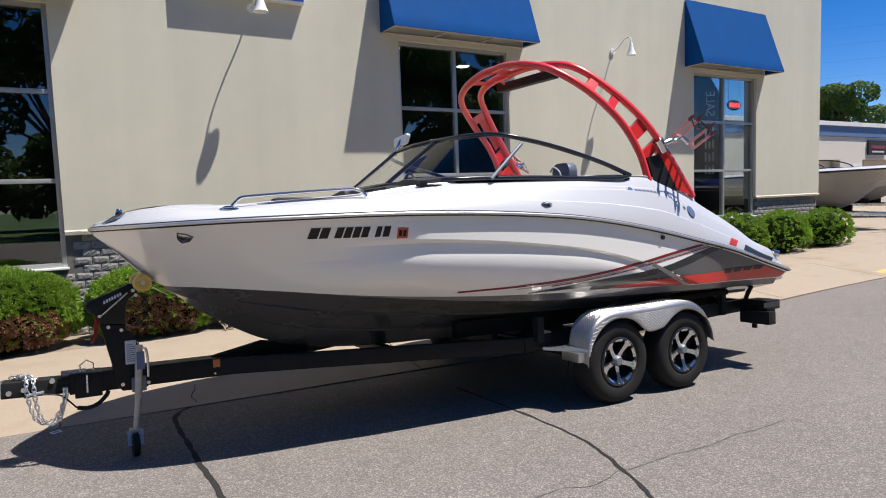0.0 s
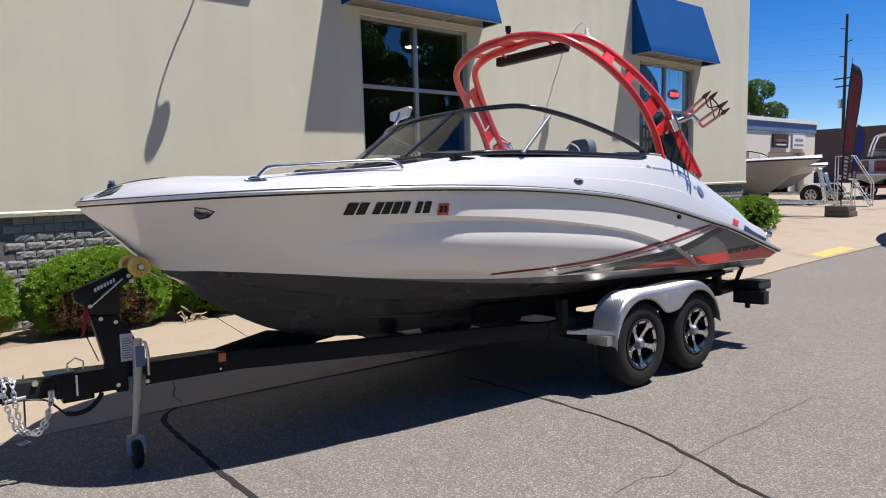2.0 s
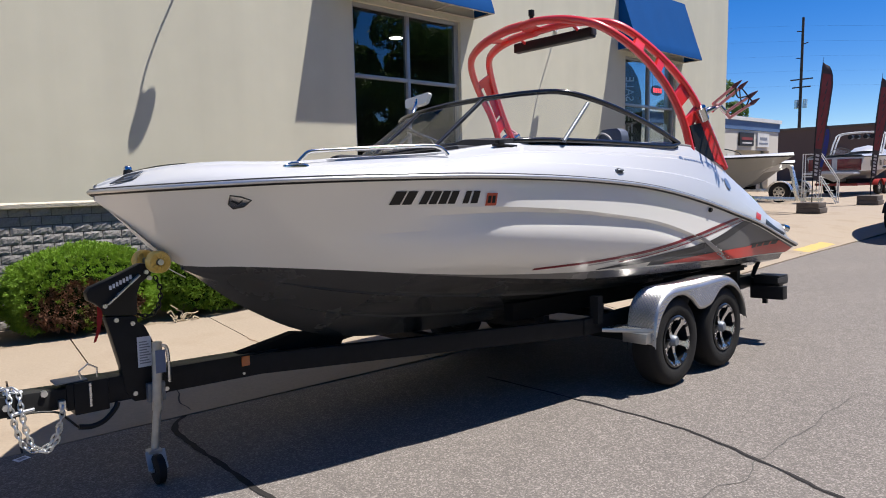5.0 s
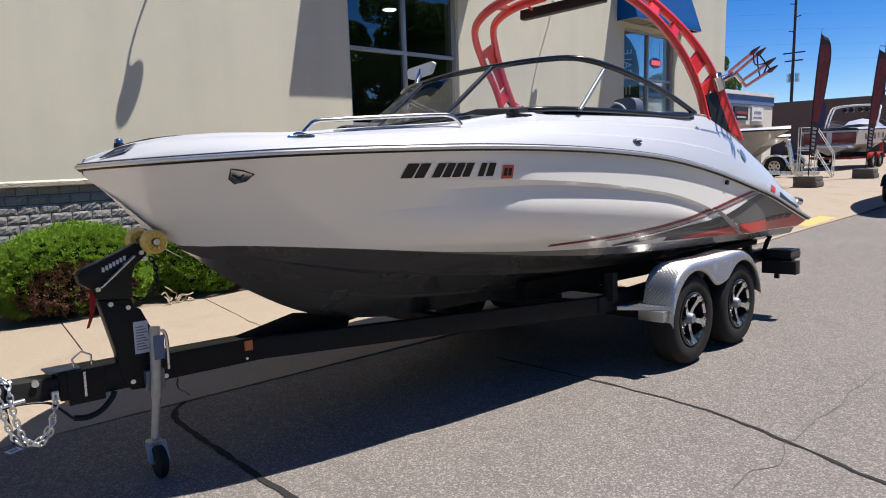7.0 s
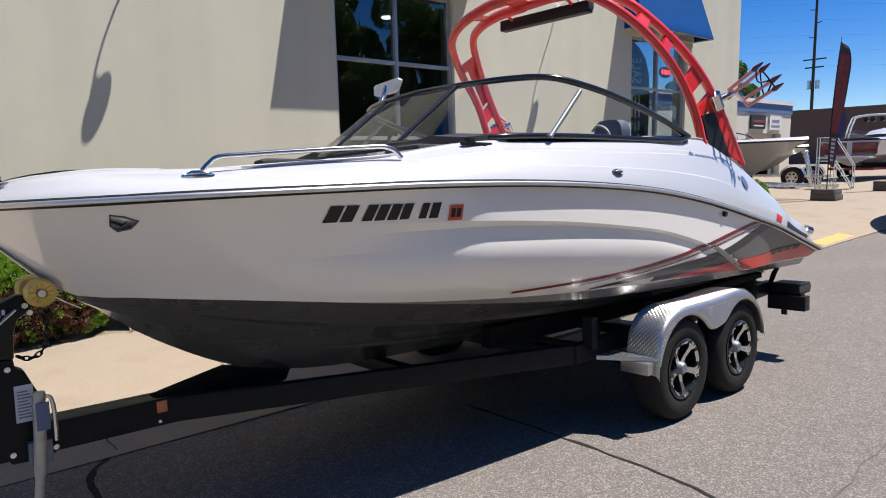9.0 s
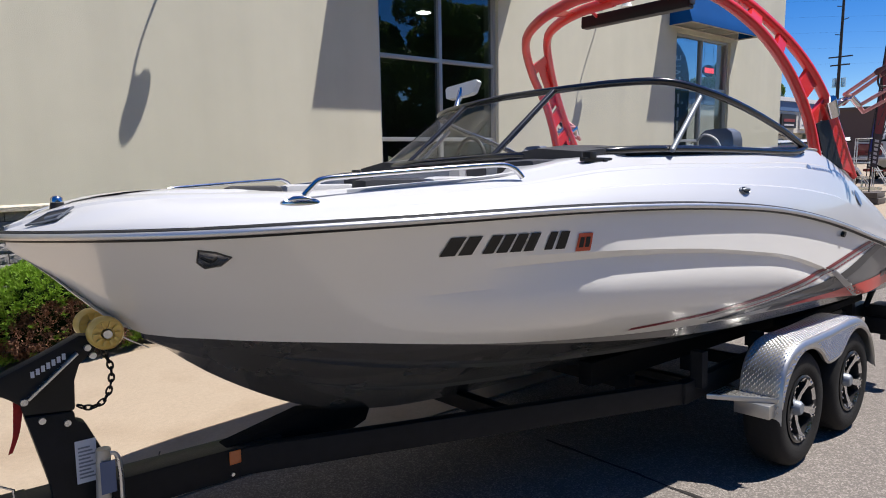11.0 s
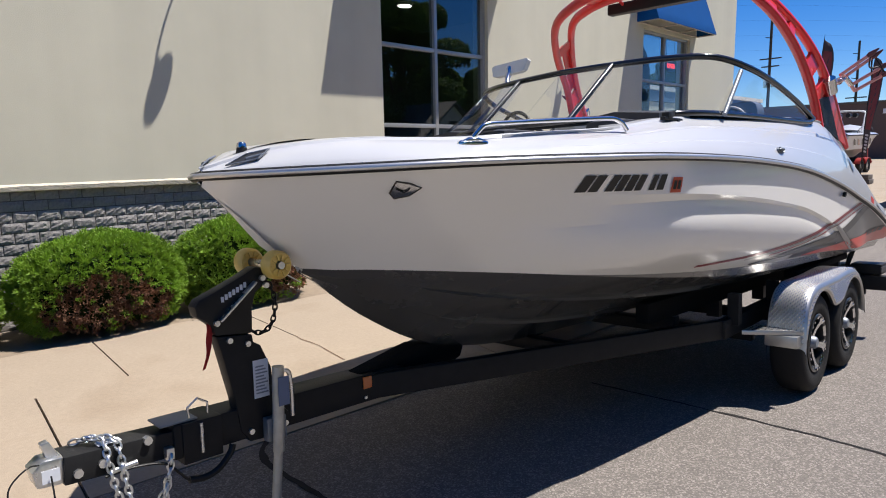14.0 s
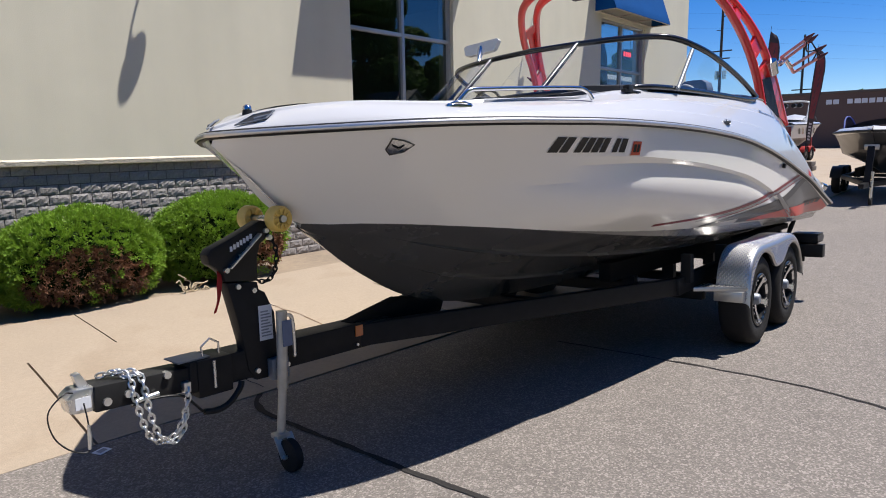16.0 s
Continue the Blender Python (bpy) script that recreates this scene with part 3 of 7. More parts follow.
def awning(x0, x1):
    """A wedge of canvas over a window, open below, on a tube frame."""
    e = thing("window_awning", pose((x0 + x1) / 2, WALL, 4.31), "bright blue canvas wedge awning over a shop window", "awning", group="window awnings")
    w, d, z1 = (x1 - x0) / 2, 0.49, 1.42
    n = 12
    rows = []
    for i in range(n + 1):
        x = -w + 2 * w * i / n
        s = 0.012 * math.sin(math.pi * i / n * 4) ** 2
        rows.append([Vector((x, -0.012 - (d - 0.012) * j / 8 + s * math.sin(math.pi * j / 8), z1 - (z1 - 0.02) * j / 8 - s * math.sin(math.pi * j / 8))) for j in range(9)] + [Vector((x, -d, -0.005))])
    Build().loft(rows, around=False).make("canvas_front", CANVAS, e, smooth=30)
    for x in (-w, w):
        Build().prism([(-0.006, -0.005), (-0.006, z1), (-d, 0.02), (-d, -0.005)], "x", x - 0.004, x + 0.004).make("canvas_end", CANVAS, e)
    for y, z in ((-d + 0.02, 0.0), (-0.03, 0.0)):
        Build().tube([(-w + 0.01, y, z), (w - 0.01, y, z)], 0.018, 8).make("frame_tube", AWNING_FRAME, e, smooth=40)
    for k in range(4):
        x = -w + 0.02 + (2 * w - 0.04) * k / 3
        Build().tube([(x, -d + 0.02, 0.0), (x, -0.02, 0.0)], 0.014, 8).make("frame_arm", AWNING_FRAME, e, smooth=40)
    return e


for x0, x1 in ((-4.15, -1.27), (2.95, 5.80), (10.27, 13.18)):
    awning(x0, x1)


def wall_lamp(x, z):
    """A gooseneck barn lamp on the wall."""
    e = thing("wall_lamp", pose(x, WALL, z), "white enamel gooseneck lamp on the stucco wall", "wall lamp", group="wall lamps")
    Build().tube([(0, 0.0, 0), (0, -0.03, 0)], 0.06, 16).make("wall_plate", WHITE_ENAMEL, e, smooth=40)
    Build().tube(curve([(0, -0.02, 0), (0, -0.15, 0.03), (0, -0.29, 0.14), (0, -0.41, 0.19), (0, -0.485, 0.14), (0, -0.495, 0.03)], 24), 0.012, 8).make("arm", WHITE_ENAMEL, e, smooth=60)
    prof = [(0.016, 0.07), (0.03, 0.055), (0.034, 0.01), (0.046, -0.02), (0.062, -0.08), (0.088, -0.145), (0.102, -0.17), (0.095, -0.165), (0.07, -0.11), (0.04, -0.03), (0.015, 0.0)]
    rings = [[Vector((r * math.cos(2 * math.pi * j / 20), -0.495 + r * math.sin(2 * math.pi * j / 20), zz)) for j in range(20)] for r, zz in prof]
    Build().loft(rings).make("shade", WHITE_ENAMEL, e, smooth=50)
    return e


for x in (0.92, 8.07):
    wall_lamp(x, 4.44)
sign = thing("shop_sign", pose(0.83, WALL, 4.555), "blue shop sign board with a white edge", "sign")
Build().box(-0.85, 0.85, -0.13, -0.004, 0.0, 1.1).make("backing", WHITE_ENAMEL, sign, bevel=0.004)
Build().box(-0.83, 0.83, -0.136, -0.131, 0.03, 1.07).make("face", SIGN_BLUE, sign)

# ---------------------------------------------------------------- the boat, in the frame of the road it stands on
STAND = pose(0, 0, 0.265, -2.696, 1.801, -0.247) @ pose(0, 5.62, 0)
h_rail = table([-1.52, -1.50, -1.44, -1.33, -1.2, -1.065, -0.8, -0.34, 0.5, 1.4, 2.5, 4.42], [0.02, 0.09, 0.24, 0.45, 0.65, 0.80, 0.955, 1.085, 1.19, 1.25, 1.272, 1.262])
w_rail = table([-1.52, -1.2, -0.9, -0.4, 0.1, 0.5, 1.1, 1.8, 2.3, 2.7, 3.0, 3.5, 4.1, 4.42], [1.495, 1.502, 1.512, 1.525, 1.535, 1.535, 1.52, 1.472, 1.405, 1.335, 1.275, 1.175, 1.015, 0.93])
v_chine = table([-1.52, -1.10, -0.95, -0.5, 0.0, 0.65, 1.5, 2.2, 3.0, 4.42], [0.0, 0.03, 0.27, 0.60, 0.81, 0.96, 1.08, 1.12, 1.14, 1.14])
w_chine = table([-1.52, -1.44, -1.10, -0.95, -0.5, 0.0, 0.9, 1.5, 2.2, 3.1, 4.42], [1.47, 1.40, 1.105, 1.10, 1.06, 1.005, 0.94, 0.918, 0.90, 0.882, 0.855])
w_keel = table([-1.10, -0.87, -0.66, -0.47, -0.28, 0.0, 0.5, 1.0, 4.42], [1.10, 0.91, 0.775, 0.675, 0.605, 0.545, 0.50, 0.485, 0.48])
w_c1 = table([-1.6, 0.05, 0.28, 0.45, 0.75, 1.2, 1.65, 2.08, 2.48, 2.86, 3.24, 3.6, 4.42], [1.40, 1.40, 1.413, 1.430, 1.438, 1.428, 1.407, 1.370, 1.309, 1.240, 1.190, 1.10, 0.90])
w_c2 = table([-1.6, -0.5, 0.0, 0.25, 0.61, 1.03, 1.5, 1.8, 2.1, 2.45, 2.85, 3.0, 4.42], [1.378, 1.379, 1.383, 1.381, 1.367, 1.340, 1.292, 1.255, 1.197, 1.105, 0.955, 0.90, 0.86])
w_c3 = table([-1.6, 0.09, 0.30, 0.45, 0.64, 1.05, 1.27, 1.6, 1.82, 2.13, 2.41, 2.7, 3.0, 4.42], [1.25, 1.268, 1.283, 1.291, 1.291, 1.275, 1.260, 1.229, 1.199, 1.134, 1.055, 0.95, 0.882, 0.857])


def section(u):
    """The side of the hull at u: (half width, height) from the rub rail down to the chine."""
    h, w, c, wc = h_rail(u), w_rail(u), v_chine(u), w_chine(u)
    a = step(-0.75, 0.35, u) * (1 - 0.85 * step(3.2, 4.2, u))
    keys = [w, w_c1(u), w_c2(u), w_c3(u)]
    for i in range(1, 4):
        keys[i] = max(min(keys[i], keys[i - 1] - 0.006), wc + 0.006 * (4 - i))
    keys.append(wc)
    span = max(w - wc, 0.01)
    out = []
    for i, k in enumerate(keys):
        t = (w - k) / span
        flare = c + (h - c) * (1 - t) ** (0.92 if u < 0 else 1.0)
        out.append((flare, k))
    # moulded relief: overhanging bands, upright panels between them
    a1 = step(-0.25, 0.45, u) * (1 - 0.85 * step(3.0, 4.0, u))
    v1 = h - 0.004
    v2 = h - 0.008
    v3 = v2 - 0.030 + 0.010 * step(0.6, 2.2, u)
    relief = [h, v1, v2, v3, c]
    return [(f + (r - f) * q, k) for (f, k), r, q in zip(out, relief, (a, a1, a1, a1, a))]


def profile(u):
    """section() with more points on it: the lowest panel bulges a little."""
    s = section(u)
    out = []
    for i, n in enumerate((3, 4, 3, 9)):
        for j in range(n):
            t = j / n
            bend = 1.0 + 1.6 * step(-0.7, 0.5, u) if i == 3 else 1.0
            v = s[i][0] + (s[i + 1][0] - s[i][0]) * t ** bend + (0.004 * math.sin(math.pi * t ** 0.6) * step(-0.05, 0.6, u) * (1 - step(2.0, 2.9, u)) if i == 3 else 0)
            k = s[i][1] + (s[i + 1][1] - s[i][1]) * t
            if i == 2:
                v += (s[i + 1][0] - s[i][0]) * (min(1.0, 3 * t) - t) * step(-0.3, 0.3, u)
            out.append((v, k))
    out.append(s[4])
    return out


def side(u, w, off=0.003):
    """The point of the near hull side at u and height w."""
    p = profile(u)
    ks = [k for _, k in p][::-1]
    vs = [v for v, _ in p][::-1]
    return Vector((u, -(float(np.interp(w, ks, vs)) + off), w))


US = [-1.52, -1.515, -1.50, -1.48, -1.44, -1.39, -1.33] + steps(-1.26, 4.42, 0.08)
boat = thing("motorboat", STAND @ Matrix.Translation((0, -0.05, 0)) @ Matrix.Diagonal((1, 0.9606, 1, 1)), "white sports boat with charcoal bottom and red tower on its trailer", "motorboat")
for s, nm in ((-1, "near"), (1, "far")):
    rows = [[Vector((u, s * v, k)) for v, k in profile(u)] for u in US]
    Build().loft(rows, around=False).make("hull_side", GELCOAT, boat, "glossy white moulded hull side", smooth=14)
    rows = []
    for u in [x for x in US if x >= -1.10]:
        c, wc, wk = v_chine(u), w_chine(u), w_keel(u)
        lip = 0.058 * step(-0.4, 1.8, u)
        ins = 0.035 * step(-0.4, 1.8, u)
        pts = [(c, wc), (c - ins, wc - lip)]
        c2, w2 = c - ins, wc - lip
        q = step(-1.1, -0.8, u)
        for f, s0 in ((0.30, -0.85), (0.64, -0.60)):
            q = step(s0, s0 + 0.45, u)
            v, k = c2 * (1 - f), w2 + (wk - w2) * f
            k -= 0.02 * math.sin(math.pi * f) * (1 - step(-1.1, -0.8, u))
            pts += [(v + 0.006 * q, k + 0.010 * q), (v + 0.016 * q, k - 0.004 * q), (v - 0.016 * q, k - 0.008 * q)]
        pts += [(0.0, wk)]
        rows.append([Vector((u, s * v, k)) for v, k in pts])
    Build().loft(rows, around=False).make("hull_bottom", BOTTOM, boat, "charcoal hull bottom with strakes", smooth=20)
e = 4.42
b = Build()
b.add([(e, -v, k) for v, k in profile(e)] + [(e, -0.6, 0.68), (e, 0, w_keel(e)), (e, 0.6, 0.68)] + [(e, v, k) for v, k in reversed(profile(e))], [tuple(range(2 * len(profile(e)) + 3))])
b.make("transom", GELCOAT, boat)

# rub rail: a black strip with a bright insert
for s in (-1, 1):
    path = [Vector((-1.526, 0, w_rail(-1.52) + 0.012))] + [Vector((u, s * (h_rail(u) + 0.006), w_rail(u) + 0.012)) for u in US]
    rows, bright = [], []
    for i, p in enumerate(path):
        g = path[min(i + 1, len(path) - 1)] - path[max(i - 1, 0)]
        out = Vector((-abs(g.y), s * abs(g.x), 0)).normalized() if i else Vector((-1, 0, 0))
        rows.append([p + out * dy + Vector((0, 0, dz)) for dy, dz in ((-0.02, -0.016), (0.010, -0.016), (0.016, -0.010), (0.016, 0.015), (0.010, 0.0195), (-0.02, 0.021))])
        bright.append([p + out * dy + Vector((0, 0, dz)) for dy, dz in ((0.012, -0.008), (0.021, -0.008), (0.025, -0.004), (0.027, 0.002), (0.025, 0.008), (0.020, 0.013), (0.012, 0.014))])
    Build().loft(rows).make("rub_rail", BLACK_PLASTIC, boat, "black rub rail", smooth=50)
    Build().loft(bright).make("rail_insert", RAIL_METAL, boat, "bright metal rail insert", smooth=60)

# deck: from the rail up to the coaming, then in
v_top = table([-1.52, -1.47, -1.38, -1.2, -0.8, -0.4, 0.0, 0.5, 1.0, 1.5, 2.4, 2.65, 3.0, 3.4, 3.9, 4.30, 4.42], [0.0, 0.04, 0.16, 0.40, 0.74, 0.88, 0.94, 0.955, 1.0, 1.05, 1.105, 1.115, 1.14, 1.165, 1.19, 1.19, 1.10])
w_top = table([-1.52, -1.47, -1.38, -1.3, -1.2, -0.8, -0.4, 0.0, 0.5, 1.0, 1.5, 2.4, 2.65, 3.0, 3.3, 3.7, 4.02, 4.25, 4.42], [1.53, 1.550, 1.586, 1.610, 1.622, 1.624, 1.648, 1.680, 1.752, 1.785, 1.80, 1.835, 1.825, 1.705, 1.565, 1.38, 1.21, 1.12, 1.0])
v_in = table([-1.52, -0.92, -0.86, -0.75, 0.3, 0.42, 0.5, 0.9, 1.0, 1.15, 3.2, 3.3, 3.42, 4.42], [0.0, 0.0, 0.12, 0.5, 0.68, 0.60, 0.36, 0.36, 0.60, 0.86, 0.94, 0.60, 0.0, 0.0])


DECK_T = (0.0, 0.10, 0.20, 0.29, 0.31, 0.42, 0.52, 0.61, 0.63, 0.69, 0.71, 0.85, 1.0)


def deck_row(u, s):
    h, w, vt, wt, vi = h_rail(u), w_rail(u), v_top(u), w_top(u), v_in(u)
    vi = min(vi, vt - 0.02)
    out = []
    base_v, base_w = h - 0.012, w + 0.034
    rise = wt - base_w
    for t in DECK_T:
        v = base_v + (vt - base_v) * (t ** 1.25)
        k = base_w + rise * (1 - (1 - t) ** 1.25)
        # two soft steps along the topside
        grow = step(-0.9, 0.1, u) * (1 - 0.7 * step(2.9, 3.6, u))
        v += grow * (0.014 * (t < 0.30) - 0.010 * (t > 0.62) - 0.006 * (t > 0.70))
        v += 0.012 * grow * (t - 0.45)
        out.append((v, k))
    rad = min(0.05, (vt - vi) * 0.4)
    crown = 0.02 * step(-1.5, -1.0, u)
    out += [(vt - rad * 0.35, wt + 0.010), (vt - rad, wt + 0.014)]
    for j in range(1, 5):
        t = j / 4
        out.append((vt - rad + (vi - vt + rad) * t, wt + 0.014 + crown * t * (1 if vi < 0.3 else 0)))
    return [Vector((u, s * v, k)) for v, k in out]


UD = [-1.52, -1.50, -1.47, -1.43, -1.38, -1.32, -1.25] + steps(-1.17, 4.40, 0.06)
for s in (-1, 1):
    Build().loft([deck_row(u, s) for u in UD], around=False).make("deck", DECKCOAT, boat, "white moulded deck, its colour greyed against the full sun", smooth=16)
    rim = [deck_row(u, s)[-1] for u in UD if v_in(u) > 0.05]
    lower = [Vector((p.x, s * min(abs(p.y), -side(p.x, p.z - d).y - 0.06), p.z - d)) for p in rim for d in (0.15, 0.30, 0.45)]
    Build().loft([[p] + lower[3 * i:3 * i + 3] for i, p in enumerate(rim)], around=False).make("cockpit_liner", VINYL, boat, "pale grey cockpit liner")
Build().loft([[Vector((u, -h, 1.17)), Vector((u, -h, 1.2)), Vector((u, h, 1.2)), Vector((u, h, 1.17))] for u, h in ((-0.75, 0.42), (-0.3, 0.62), (0.4, 0.85), (1.2, 0.95), (3.4, 0.95))]).make("cockpit_sole", VINYL, boat)

# raised hatch on the foredeck
rows = []
for u in steps(-1.36, -0.84, 0.04):
    a = step(-1.36, -0.95, u)
    hw = 0.10 + 0.36 * step(-1.4, -0.85, u)
    base = w_top(u) + 0.012
    top = base + 0.020 * a
    rows.append([Vector((u, -hw - 0.06, base - 0.012)), Vector((u, -hw, top - 0.004)), Vector((u, -hw * 0.8, top)), Vector((u, 0, top + 0.008 * a)), Vector((u, hw * 0.8, top)), Vector((u, hw, top - 0.004)), Vector((u, hw + 0.06, base - 0.012))])
rows.append([p - Vector((-0.015, 0, 0.008)) for p in rows[-1]])
rows.append([p - Vector((-0.01, 0, 0.06)) for p in rows[-1]])
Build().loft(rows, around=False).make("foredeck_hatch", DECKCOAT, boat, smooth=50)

# windscreen
HEADER = [(2.40, -1.118, 1.845), (2.09, -1.10, 1.945), (1.73, -1.075, 2.035), (1.42, -1.03, 2.10), (1.18, -0.92, 2.15), (1.04, -0.70, 2.160), (0.95, -0.371, 2.160), (0.925, 0.0, 2.165)]
FOOT = [(2.40, -1.118, 1.845), (2.20, -1.115, 1.815), (1.46, -1.05, 1.815), (0.92, -1.0, 1.805), (0.69, -0.93, 1.795), (0.56, -0.72, 1.79), (0.48, -0.36, 1.795), (0.465, 0.0, 1.795)]


def flip(path, s):
    return [(u, -v * s, w) for u, v, w in path]


screen = []
for s in (-1, 1):
    top = curve(flip(HEADER, -s), 57)
    low = curve(flip(FOOT, -s), 57)
    Build().tube(top, 0.019, 10).make("screen_header", BLACK_GLOSS, boat, "black windscreen header", smooth=50)
    Build().tube(low, 0.018, 10).make("screen_sill", BLACK_GLOSS, boat, "black windscreen sill", smooth=50)
    trim = [p + Vector((0, s * 0.012, 0.012)) for p in top[:46]]
    Build().tube(trim, 0.005, 6).make("header_trim", CHROME, boat, "bright header trim", smooth=50)
    for i0, i1 in ((1, 48), (48, 56)):
        rows = [[low[i] + Vector((0, 0, 0.01)), (low[i] + top[i]) / 2 + Vector((0, s * 0.012, 0.004)), top[i]] for i in range(i0, i1 + 1)]
        p = Build().loft(rows, around=False).make("glass_pane", SCREEN_GLASS, boat, "clear windscreen glass", smooth=60)
        p.visible_shadow = False
    Build().tube([low[48], (low[48] + top[48]) / 2, top[48]], 0.017, 10).make("screen_post", BLACK_GLOSS, boat, smooth=50)
    Build().tube([Vector((1.03, s * 1.045, 1.80)), Vector((1.34, s * 1.015, 2.075))], 0.014, 8).make("screen_strut", GREY_STEEL, boat, "bare metal windscreen strut", smooth=50)
    rows = [[low[i] + Vector((0, 0, -0.03)), low[i] + Vector((0, s * 0.02, -0.005)), low[i] + Vector((0, s * 0.02, 0.02))] for i in range(57)]
    Build().loft(rows, around=False).make("screen_gasket", BLACK_PLASTIC, boat, smooth=40)
# dashboards behind the screen, and the walk-through
for s in (-1, 1):
    b = Build()
    rows = []
    for u in (0.5, 0.7, 0.95, 1.15):
        o = 0.92 + 0.06 * (u - 0.5)
        zt = 1.79 + 0.03 * math.sin((u - 0.5) * 4)
        rows.append([Vector((u, s * 0.37, 1.2)), Vector((u, s * 0.37, zt)), Vector((u, s * 0.65, zt + 0.03)), Vector((u, s * o, zt)), Vector((u, s * o, 1.2))])
    b.loft(rows, around=True)
    b.make("console", DARK_VINYL, boat, "black dashboard console", smooth=40)
Build().tube([(1.2 + 0.02 * math.cos(t), 0.62 + 0.17 * math.cos(t), 1.83 + 0.16 * math.sin(t)) for t in [2 * math.pi * i / 24 for i in range(24)]], 0.014, 8, closed=True).make("steering_wheel", BLACK_PLASTIC, boat, smooth=60)


def bucket_seat(u, v):
    b = Build()
    b.loft([[Vector((u + du, v + dv * sc, w)) for du, dv in ((-0.02, -0.22), (0.06, -0.20), (0.09, 0), (0.06, 0.20), (-0.02, 0.22), (-0.05, 0.0))] for w, sc in ((1.45, 1.0), (1.65, 1.02), (1.76, 0.95), (1.80, 0.8))])
    b.make("seat_back", DARK_VINYL, boat, "charcoal bucket seat back", smooth=50)
    Build().tube(curve([(u - 0.075, v - 0.06, 1.80), (u - 0.082, v - 0.03, 1.89), (u - 0.075, v + 0.05, 1.93), (u - 0.06, v + 0.11, 1.90)], 14), 0.008, 6).make("seat_piping", VINYL, boat, "pale piping", smooth=60)
    Build().loft([[Vector((u + du, v + dv * sc, w)) for du, dv in ((-0.04, -0.11), (0.03, -0.13), (0.07, -0.06), (0.07, 0.06), (0.03, 0.13), (-0.04, 0.11), (-0.06, 0.0))] for w, sc in ((1.78, 0.9), (1.82, 1.0), (1.89, 1.0), (1.935, 0.9), (1.96, 0.6))]).make("headrest", BLUE_VINYL, boat, "blue-grey headrest", smooth=50)
    Build().box(u - 0.45, u - 0.02, v - 0.26, v + 0.26, 1.30, 1.47).make("seat_cushion", DARK_VINYL, boat, bevel=0.04)


bucket_seat(1.95, -0.80)
bucket_seat(1.95, 0.70)
for v in (-1, 1):
    Build().box(-0.60, 0.42, v * 0.30, v * 0.66, 1.30, 1.46).make("bow_cushion", VINYL, boat, "pale grey bow cushion", bevel=0.04)
    Build().box(-0.50, -0.19, v * 0.60, v * 0.72, 1.44, 1.685).make("bow_pad", DARK_VINYL, boat, "black bow side pad", bevel=0.04)
    Build().box(-0.18, 0.44, v * 0.60, v * 0.72, 1.44, 1.69).make("bow_backrest", VINYL, boat, "pale grey bow backrest", bevel=0.04)
    Build().box(0.25, 0.52, v * 0.62, v * 0.86, 1.66, 1.76).make("coaming_pad", DARK_VINYL, boat, "black coaming pad", bevel=0.04)
Build().box(2.75, 3.35, -0.85, 0.85, 1.25, 1.62).make("stern_seat", VINYL, boat, bevel=0.05)

